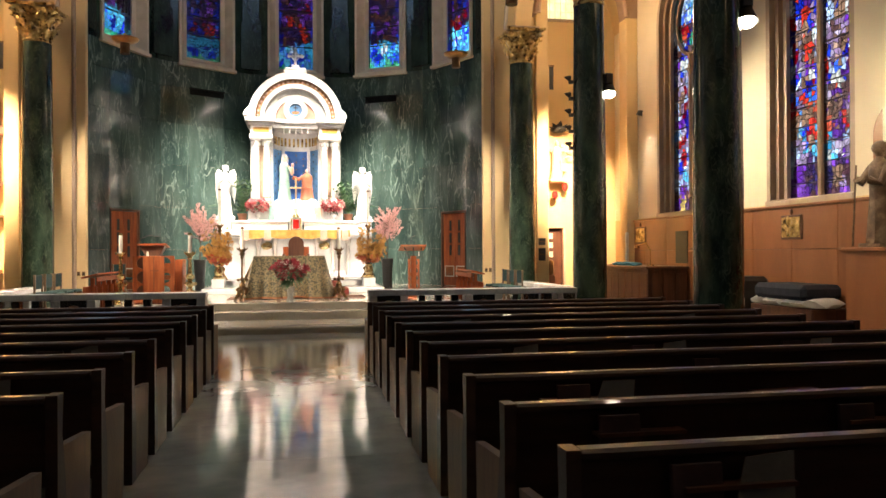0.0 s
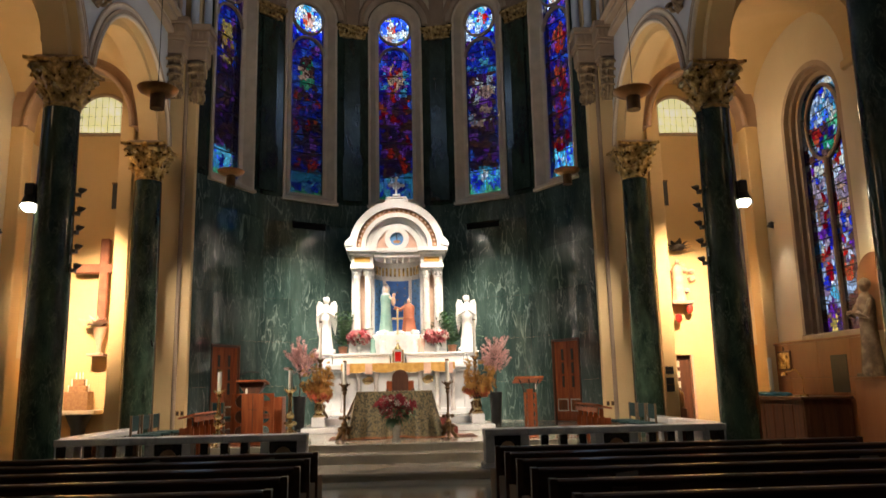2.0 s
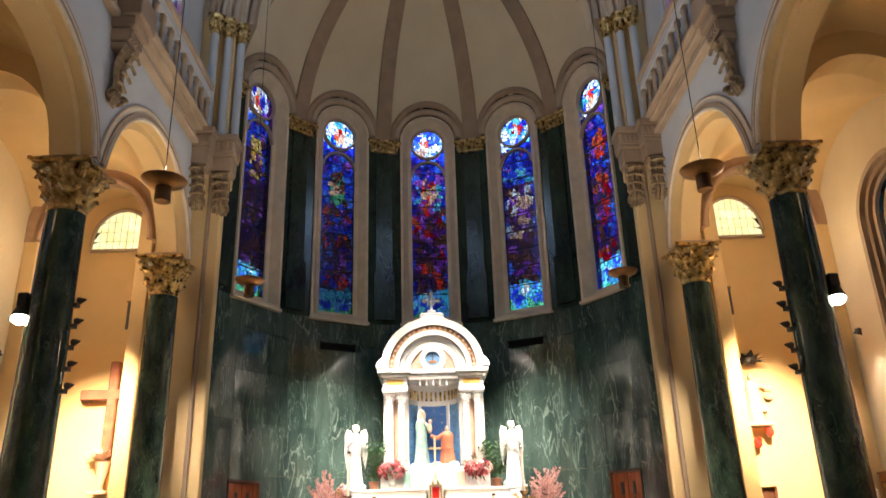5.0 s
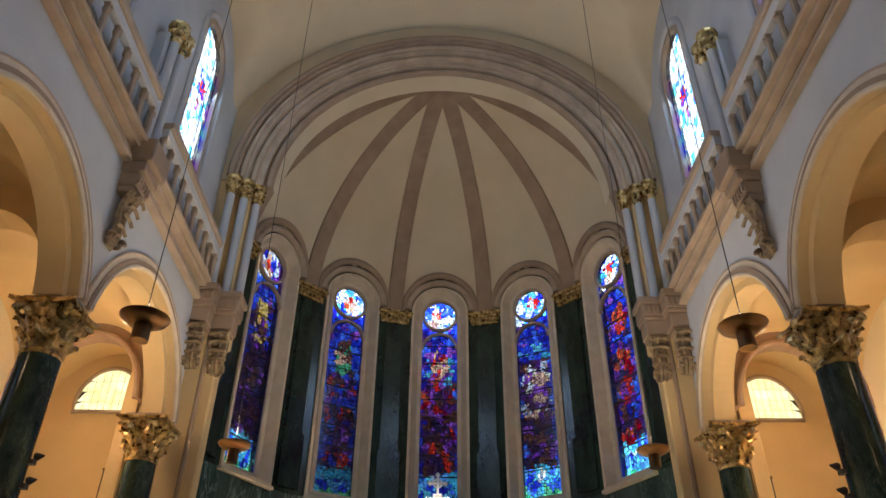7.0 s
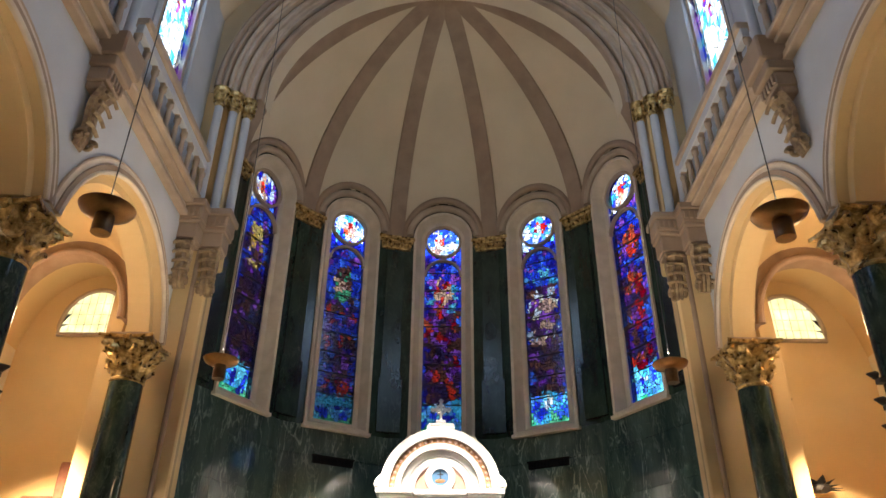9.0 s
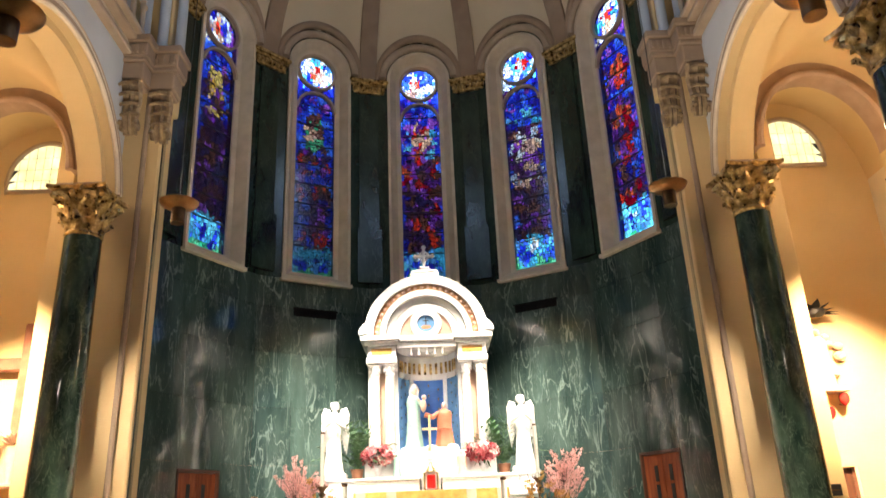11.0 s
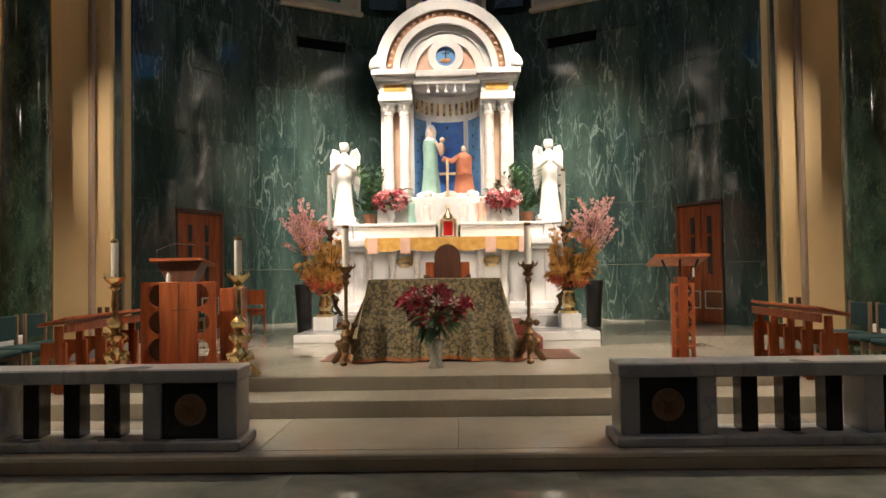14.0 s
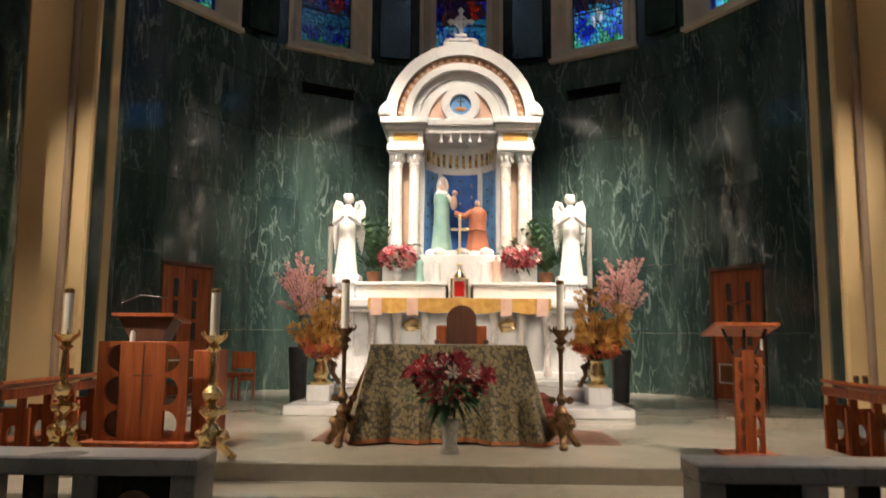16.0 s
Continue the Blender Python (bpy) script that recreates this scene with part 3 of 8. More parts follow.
def apse_window(k):
    to = facet(k)
    win = thing("window_apse", "tall stained-glass lancet of blue and red figures in pale stone", "window", "apse windows", "structure")
    # splayed surround: an outer kerb on the wall, a slope, and an inner frame
    o, i_, g = arched(FHW, FOOT, ZS), arched(0.68, 7.57, ZS), arched(GLASS_HW, SILL, ZS)
    bm = bmesh.new()
    n = len(o)
    ring = lambda outline, d: [bm.verts.new(to(u, v, d)) for u, v in outline]
    r0, r1, r2, r3, r4 = ring(o, 0.03), ring(o, -0.07), ring(arched(0.83, 7.45, ZS), -0.07), ring(i_, 0.20), ring(g, 0.24)
    r5 = ring(g, 0.40)
    for a, b in ((r0, r1), (r1, r2), (r2, r3), (r3, r4), (r4, r5)):
        for j in range(n):
            jj = (j + 1) % n
            bm.faces.new((a[j], a[jj], b[jj], b[j]))
    part("stone_surround", bm, FRAMESTONE, win)
    bm = bmesh.new()
    box(bm, -0.95, 0.95, -0.14, 0.10, -0.09, 0.0, 0.015, Matrix.Identity(4))
    for v in bm.verts:
        v.co = Vector(to(v.co.x, FOOT + 0.005 + v.co.z, v.co.y))
    part("window_sill", bm, FRAMESTONE, win)
    # stone bars: the ring of the rose, and the arch of the light below it
    bm = bmesh.new()
    band(bm, [(0.51 * math.cos(a), ZS + 0.51 * math.sin(a)) for a in np.linspace(0, 2 * math.pi, 33)], [(0.575 * math.cos(a), ZS + 0.575 * math.sin(a)) for a in np.linspace(0, 2 * math.pi, 33)], 0.19, 0.32, to)
    band(bm, arc(0, LZ, 0.51, 0, 180, 16), arc(0, LZ, 0.575, 0, 180, 16), 0.19, 0.32, to)
    part("tracery", bm, STONE, win)
    bm = bmesh.new()
    for v in [8.4 + 0.6 * q for q in range(8)]:
        prism(bm, [(-GLASS_HW, v), (GLASS_HW, v), (GLASS_HW, v + 0.03), (-GLASS_HW, v + 0.03)], 0.285, 0.305, to)
    part("glazing_bar", bm, LEAD, win)
    shapes = [("rose_glass", arc(0, ZS, 0.57, 0, 360, 24), lambda u, v: u * u + (v - ZS) ** 2 < 0.31),
              ("lancet_glass", [(-0.56, SILL), (0.56, LZ + 0.56)], lambda u, v: v < LZ or u * u + (v - LZ) ** 2 < 0.31),
              ("eyelet_glass", [(-0.57, LZ - 0.05), (0.57, ZS + 0.15)], lambda u, v: u * u + (v - ZS) ** 2 > 0.28 and u * u + (v - LZ) ** 2 > 0.28 and v > LZ)]
    # Outside brightness put into the tint: lower glass dim, roses bright, per window.
    def backlight(v):
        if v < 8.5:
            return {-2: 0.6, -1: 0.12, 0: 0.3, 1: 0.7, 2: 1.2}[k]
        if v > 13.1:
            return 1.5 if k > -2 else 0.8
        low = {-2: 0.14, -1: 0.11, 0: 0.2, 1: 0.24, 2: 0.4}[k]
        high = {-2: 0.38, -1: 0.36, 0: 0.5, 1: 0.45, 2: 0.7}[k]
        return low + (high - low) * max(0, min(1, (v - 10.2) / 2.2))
    glazing(to, shapes, apse_scene(k), 0.30, 0.075, 40 + k, win, 0.6, backlight)
    return win


for k in (-2, -1, 0, 1, 2):
    apse_window(k)

# strips of dark marble with gilt capitals between the windows
for k in (-2.5, -1.5, -0.5, 0.5, 1.5, 2.5):
    pil = thing("apse_pilaster", "flat dark green marble pilaster with a gilded capital", "pilaster", "apse pilasters", "structure")
    to = facet(k, AP / math.cos(radians(FACET / 2)))
    for name, hw, z0, z1, d0, mat in (("shaft", 0.27, 9.0, ZCAP - 0.25, -0.12, GREEN_DARK), ("base_block", 0.33, 7.5, 9.0, -0.17, GREEN_DARK)):
        bm = bmesh.new()
        prism(bm, [(-hw, z0), (hw, z0), (hw, z1), (-hw, z1)], d0, 0.0, to)
        part(name, bm, mat, pil)
    bm = bmesh.new()
    for q, (hw, z0, z1, d0) in enumerate(((0.44, ZCAP - 0.22, ZCAP - 0.16, -0.15), (0.46, ZCAP - 0.16, ZCAP + 0.02, -0.14), (0.52, ZCAP + 0.02, ZCAP + 0.1, -0.20), (0.56, ZCAP + 0.1, ZCAP + 0.2, -0.25))):
        prism(bm, [(-hw, z0), (hw, z0), (hw, z1), (-hw, z1)], d0, 0.0, to)
    for q in range(8):
        p = to(-0.42 + 0.12 * q, ZCAP - 0.07, -0.16)
        blob(bm, p, (0.055, 0.055, 0.085), seed=q + k, rough=0.3)
    part("gilt_capital", bm, GILT, pil)

# half dome with lunettes
DOME_A, DOME_H, DOME_R = ZCAP + 0.1, 4.98, 5.75


def dome_r(z):
    return DOME_R * math.sqrt(max(0.0, 1 - ((z - DOME_A) / DOME_H) ** 2))


def dome_pt(th, z, inset=0.0):
    """A place on the half dome by angle and height; its plan stays close to the facets below."""
    r = dome_r(z) - inset
    k = max(-2.5, min(2.5, th / FACET))
    near = round(k)
    poly = 1 / math.cos(radians(max(-FACET / 2, min(FACET / 2, th - near * FACET)))) * 0.967
    mixr = r * (1 + (poly - 1) * max(0, 1 - (z - DOME_A) / DOME_H))
    a = radians(th)
    return (APSE[0] + mixr * math.sin(a), APSE[1] + mixr * math.cos(a), z)


bm = bmesh.new()
NT, NZ, TH = 120, 40, 96.0
zs_dome = [DOME_A - 0.2 + 0.2 * i for i in range(2)] + [DOME_A + DOME_H * math.sin(math.pi / 2 * i / NZ) for i in range(1, NZ + 1)]
vv = [[bm.verts.new(dome_pt(-TH + 2 * TH * i / NT, min(z, DOME_A + DOME_H * 0.9995))) for i in range(NT + 1)] for z in zs_dome]
for j in range(len(vv) - 1):
    for i in range(NT):
        th, zz = -TH + 2 * TH * (i + 0.5) / NT, (zs_dome[j] + zs_dome[j + 1]) / 2
        near = max(-2, min(2, round(th / FACET)))
        u = math.sin(radians(th - near * FACET)) * dome_r(zz)
        if abs(u) < 1.18 and zz < ZS + 0.1 + math.sqrt(max(0, 1.18 ** 2 - u * u)):
            continue
        bm.faces.new((vv[j][i], vv[j][i + 1], vv[j + 1][i + 1], vv[j + 1][i]))
tagged(link("ceiling_apse", bm, VAULT, smooth=True), "cream plaster half dome over the apse", "ceiling", kind="structure")
for k in (-2, -1, 0, 1, 2):
    hood = thing("window_hood", "moulded stone hood arch over an apse window", "moulding", "window hoods", "structure")
    bm = bmesh.new()
    to, back, front = facet(k), [], []
    path = []
    for a in np.linspace(-8, 188, 31):
        u, v = 1.2 * math.cos(radians(a)), ZS + 0.1 + 1.2 * math.sin(radians(a))
        th = k * FACET + math.degrees(math.asin(max(-1, min(1, u / dome_r(v)))))
        p = dome_pt(th, v, 0.05)
        back.append(bm.verts.new(to(u, v, 0.05)))
        front.append(bm.verts.new(p))
        path.append(p)
    for a, b, c, d in zip(back, back[1:], front[1:], front):
        bm.faces.new((a, b, c, d))
    part("soffit", bm, VAULT, hood, smooth=True)
    part("outer_roll", tube(bmesh.new(), path, 0.11, 8), DARKSTONE, hood, smooth=True)
    bm = bmesh.new()
    tube(bm, [to(1.03 * math.cos(radians(a)), ZS + 0.04 + 1.03 * math.sin(radians(a)), -0.06) for a in np.linspace(0, 180, 25)], 0.11, 8)
    part("inner_roll", bm, STONE, hood, smooth=True)
for k in (-2.5, -1.5, -0.5, 0.5, 1.5, 2.5):
    bm = bmesh.new()
    ring = []
    for z in [DOME_A + 0.05 + (DOME_H - 0.06) * math.sin(math.pi / 2 * i / 30) for i in range(31)]:
        w = 0.25 / max(0.6, dome_r(z))
        row = [dome_pt(k * FACET + math.degrees(q * w), z, ins) for q, ins in ((-1, -0.02), (-1, 0.10), (-0.5, 0.16), (0.5, 0.16), (1, 0.10), (1, -0.02))]
        ring.append([bm.verts.new(p) for p in row])
    for a, b in zip(ring, ring[1:]):
        for q in range(5):
            bm.faces.new((a[q], a[q + 1], b[q + 1], b[q]))
    tagged(link("dome_rib", bm, DARKSTONE, smooth=True), "brown moulded rib on the half dome", "rib", "dome ribs", "structure")
bm = bmesh.new()
lathe(bm, [(0.04, -0.06), (0.09, -0.05), (0.11, -0.03), (0.11, 0.0)], 24, (0, 17.15, DOME_A + DOME_H))
tagged(link("dome_boss", bm, DARKSTONE, smooth=True), "brown boss where the dome ribs meet", "boss", kind="structure")

# ---- chancel arch and piers ----
BRONZESTONE = noisy("gilded_brown_stone", [(0.3, (0.13, 0.085, 0.05)), (0.5, (0.26, 0.18, 0.10)), (0.7, (0.42, 0.31, 0.17))], 7, (0.45, 0.7), 0.5, 50)


def console(m, x, y, z0, z1, hw, out, way=(0, -1)):
    """A scrolled bracket that swells upwards, with a leaf curling under it."""
    n, rows = 14, []
    h = z1 - z0
    for q in range(n + 1):
        t = q / n
        d = out * (0.30 + 0.70 * t ** 1.6 + 0.16 * math.sin(2 * math.pi * t))
        w = hw * (0.62 + 0.38 * t)
        row = []
        for c in range(9):
            f = -1 + c / 4
            flute = 0.022 * math.cos(f * math.pi * 3)
            e = d * math.sqrt(max(0.0, 1 - 0.35 * f * f)) + flute
            row.append(m.verts.new((x + way[0] * e + way[1] * f * w, y + way[1] * e - way[0] * f * w, z0 + h * t)))
        rows.append(row)
    for u, v in zip(rows, rows[1:]):
        for c in range(8):
            m.faces.new((u[c], u[c + 1], v[c + 1], v[c]))
    m.faces.new(rows[0])
    for side in (-1, 1):
        cx, cy = x + way[1] * side * hw * 0.7, y - way[0] * side * hw * 0.7
        tube(m, [(cx + way[0] * (out * 0.45 + 0.11 * math.cos(b) * (1 - b / 9)), cy + way[1] * (out * 0.45 + 0.11 * math.cos(b) * (1 - b / 9)), z0 + 0.13 + 0.11 * math.sin(b) * (1 - b / 9)) for b in np.linspace(0, 7, 14)], 0.04, 6)
    for q in range(4):
        e = out * (0.5 + 0.16 * q) + 0.03
        tube(m, [(x + way[0] * e + way[1] * f * hw * 0.9, y + way[1] * e - way[0] * f * hw * 0.9, z0 + h * (0.34 + 0.18 * q) + 0.05 * (1 - f * f)) for f in (-1, -0.5, 0, 0.5, 1)], 0.035, 6)
    return m


ARC_Z = 13.8
across = lambda u, v, d: (u, d, v)
bm = bmesh.new()
band(bm, arc(0, ARC_Z, 5.0, 0, 180, 48), [(6.3 * math.cos(radians(a)), 20.9 if 20 < a < 160 else ARC_Z + 6.3 * math.sin(radians(a))) for a in np.linspace(0, 180, 49)], 16.25, 16.9, across)
tagged(link("wall_chancel_arch", bm, VAULT), "cream wall above the chancel arch", "wall", kind="structure")
arch = thing("chancel_arch", "broad moulded stone chancel arch in buff and brown orders", "arch", kind="structure")


def swept(profile, n=72):
    """A moulding: its section (radius, depth) carried round the chancel arch."""
    m = bmesh.new()
    rows = [[m.verts.new((r * math.cos(math.pi * q / n), d, ARC_Z + r * math.sin(math.pi * q / n))) for r, d in profile] for q in range(n + 1)]
    for u, v in zip(rows, rows[1:]):
        for c in range(len(profile) - 1):
            m.faces.new((u[c], u[c + 1], v[c + 1], v[c]))
    return m


def roll(r, d, w, steps=8):
    """Half-round section of width 2 w that bulges towards the nave."""
    return [(r - w * math.cos(math.pi * q / steps), d - w * math.sin(math.pi * q / steps)) for q in range(steps + 1)]


part("soffit", swept([(4.36, 17.2), (4.36, 16.62)]), VAULT, arch, smooth=True)
part("inner_order", swept([(4.36, 16.62), (4.38, 16.60)] + roll(4.47, 16.56, 0.085) + [(4.56, 16.60), (4.60, 16.60)]), DARKSTONE, arch, smooth=True)
part("middle_order", swept([(4.60, 16.60), (4.61, 16.44), (4.64, 16.42), (4.70, 16.44), (4.76, 16.40)] + roll(4.84, 16.36, 0.08) + [(4.93, 16.38)]), STONE, arch, smooth=True)
part("outer_order", swept([(4.93, 16.38), (4.94, 16.20), (4.97, 16.18), (5.03, 16.19)] + roll(5.09, 16.16, 0.055) + [(5.16, 16.17), (5.17, 16.2)]), STONE, arch, smooth=True)
part("label_order", swept([(5.17, 16.2), (5.18, 16.06), (5.22, 16.04), (5.28, 16.08)] + roll(5.36, 16.05, 0.07) + [(5.45, 16.06), (5.46, 16.3)]), DARKSTONE, arch, smooth=True)
for s in (-1, 1):
    pier = thing("chancel_pier", "tall buff stone chancel pier with shafts and gilt capitals", "pier", "chancel piers", "structure")
    for name, x0, x1, y0, y1, z0, z1 in (("inner_block", 4.86, 5.5, 16.5, 16.62, 0.0, 9.42), ("shaft_block", 4.86, 5.5, 16.5, 17.3, 9.42, ARC_Z), ("outer_block", 5.12, 6.3, 16.42, 16.64, 0.0, 10.2), ("upper_block", 5.3, 6.3, 16.25, 17.0, 10.2, ARC_Z), ("plinth", 4.82, 6.3, 16.38, 16.66, 0.0, SF + 0.16)):
        part(name, cube(min(s * x0, s * x1), max(s * x0, s * x1), y0, y1, z0, z1, 0.03), PLASTER if "block" in name else GREY_MARBLE, pier)
    part("edge_roll", tube(bmesh.new(), [(s * 5.12, 16.43, SF + 0.2), (s * 5.12, 16.43, 9.6)], 0.05, 8), DARKSTONE, pier, smooth=True)
    for q, (x, y) in enumerate(((4.72, 16.62), (4.98, 16.38), (5.26, 16.18))):
        shaft = part("upper_shaft", lathe(bmesh.new(), [(0.15, 10.4), (0.15, 10.5), (0.10, 10.6), (0.10, 13.25)], 12, (s * x, y, 0)), GREYPLASTER, pier, smooth=True)
        bm = bmesh.new()
        lathe(bm, [(0.10, 13.25), (0.13, 13.31), (0.11, 13.4), (0.16, 13.6), (0.2, 13.67), (0.2, 13.8)], 12, (s * x, y, 0))
        for a in range(8):
            blob(bm, (s * x + 0.15 * math.cos(a * 0.785), y + 0.15 * math.sin(a * 0.785), 13.51), (0.045, 0.045, 0.1), seed=a, rough=0.4)
        part("gilt_capital", bm, GILT, pier)
    for x, y in ((4.86, 16.5), (5.3, 16.12)):
        bm = bmesh.new()
        for w, z0, z1 in ((0.20, 9.42, 9.5), (0.23, 9.5, 9.86), (0.27, 9.86, 9.96), (0.29, 9.96, 10.26), (0.34, 10.26, 10.42)):
            box(bm, s * x - w, s * x + w, y - w, y + w, z0, z1, 0.02)
        for q in range(5):
            box(bm, s * x - 0.25 + 0.11 * q, s * x - 0.19 + 0.11 * q, y - 0.32, y - 0.28, 10.02, 10.2, 0.008)
        part("corbel", bm, DARKSTONE, pier)
        part("console", console(bmesh.new(), s * x, y + 0.12, 8.45, 9.44, 0.21, 0.40), BRONZESTONE, pier, smooth=True)

# ---- arcades, gallery, clerestory ----
SPRING = 7.55


def column(x, y, neck, foot):
    col = thing("column", "tall polished dark green marble column with a gilded leafy capital", "column", "nave columns", "structure")
    h = neck - foot
    part("shaft", lathe(bmesh.new(), [(0.335, foot + 0.42), (0.335, foot + 0.42 + h * 0.33), (0.295, neck)], 32, (x, y, 0)), GREEN_COLUMN, col, smooth=True)
    bm = lathe(bmesh.new(), [(0.42, foot + 0.16), (0.43, foot + 0.2), (0.42, foot + 0.26), (0.36, foot + 0.3), (0.38, foot + 0.35), (0.36, foot + 0.4), (0.31, foot + 0.42)], 28, (x, y, 0))
    part("base_roll", bm, GREEN_COLUMN, col, smooth=True)
    part("plinth", cube(x - 0.45, x + 0.45, y - 0.45, y + 0.45, foot, foot + 0.16, 0.012), GREEN_DARK, col)
    part("neck_ring", lathe(bmesh.new(), [(0.28, neck), (0.31, neck + 0.03), (0.31, neck + 0.06), (0.28, neck + 0.09)], 24, (x, y, 0)), GILT, col, smooth=True)
    part("bell", lathe(bmesh.new(), [(0.28, neck + 0.06), (0.29, neck + 0.3), (0.34, neck + 0.55), (0.44, neck + 0.74)], 20, (x, y, 0)), GILT, col, smooth=True)
    for row, (z0, r0, hh, lean, count) in enumerate(((neck + 0.08, 0.28, 0.36, 0.15, 8), (neck + 0.3, 0.30, 0.4, 0.2, 8))):
        for q in range(count):
            a = 2 * math.pi * (q + 0.5 * row) / count
            bm = bmesh.new()
            rows = []
            for j in range(7):
                t = j / 6
                r = r0 + lean * t ** 2.2 + (0.05 if 3 <= j <= 5 else 0)
                z = z0 + hh * min(t, 0.85) - (0.07 if j == 6 else 0)
                w = (0.13 * math.sin(math.pi * min(0.92, t + 0.18))) * (1 + 0.25 * (j % 2))
                rows.append([bm.verts.new((x + (r + dr) * math.cos(a) - ss * w * math.sin(a), y + (r + dr) * math.sin(a) + ss * w * math.cos(a), z)) for ss, dr in ((-1, -0.03), (-0.4, 0.02), (0, 0.045), (0.4, 0.02), (1, -0.03))])
            for u0, u1 in zip(rows, rows[1:]):
                for c in range(4):
                    bm.faces.new((u0[c], u0[c + 1], u1[c + 1], u1[c]))
            part("leaf", bm, GILT, col, smooth=True)
    for q in range(4):
        a = math.pi / 4 + q * math.pi / 2
        pts = [(x + (0.45 + 0.13 * math.cos(b) * (1 - b / 14)) * math.cos(a), y + (0.45 + 0.13 * math.cos(b) * (1 - b / 14)) * math.sin(a), neck + 0.64 + 0.12 * math.sin(b) * (1 - b / 14)) for b in np.linspace(0, 9, 14)]
        part("volute", tube(bmesh.new(), pts, [0.055 - 0.0022 * j for j in range(14)], 6), GILT, col, smooth=True)
    edge = []
    for q in range(4):
        for t in np.linspace(-1, 1, 9)[:-1]:
            d, w = 0.40 + 0.10 * t * t, 0.50 * t
            ca, sa = math.cos(q * math.pi / 2), math.sin(q * math.pi / 2)
            edge.append((x + d * ca - w * sa, y + d * sa + w * ca))
    part("abacus", prism(bmesh.new(), edge, neck + 0.77, neck + 0.835, lambda u, v, d: (u, v, d)), GILT, col)
    for q in range(4):
        bm = bmesh.new()
        blob(bm, (x + 0.41 * math.cos(q * math.pi / 2), y + 0.41 * math.sin(q * math.pi / 2), neck + 0.76), (0.085, 0.085, 0.09), seed=q, rough=0.5)
        part("rosette", bm, GILT, col, smooth=True)
    part("impost_block", cube(x - 0.38, x + 0.38, y - 0.38, y + 0.38, neck + 0.835, neck + 0.90, 0.02), STONE, col)
    return col


for s in (-1, 1):
    for i, y in enumerate(COLS):
        column(s * (5.7 if i == 0 else AX), y, 6.25 if i == 0 else 6.38, 0.14 if i == 0 else 0.0)

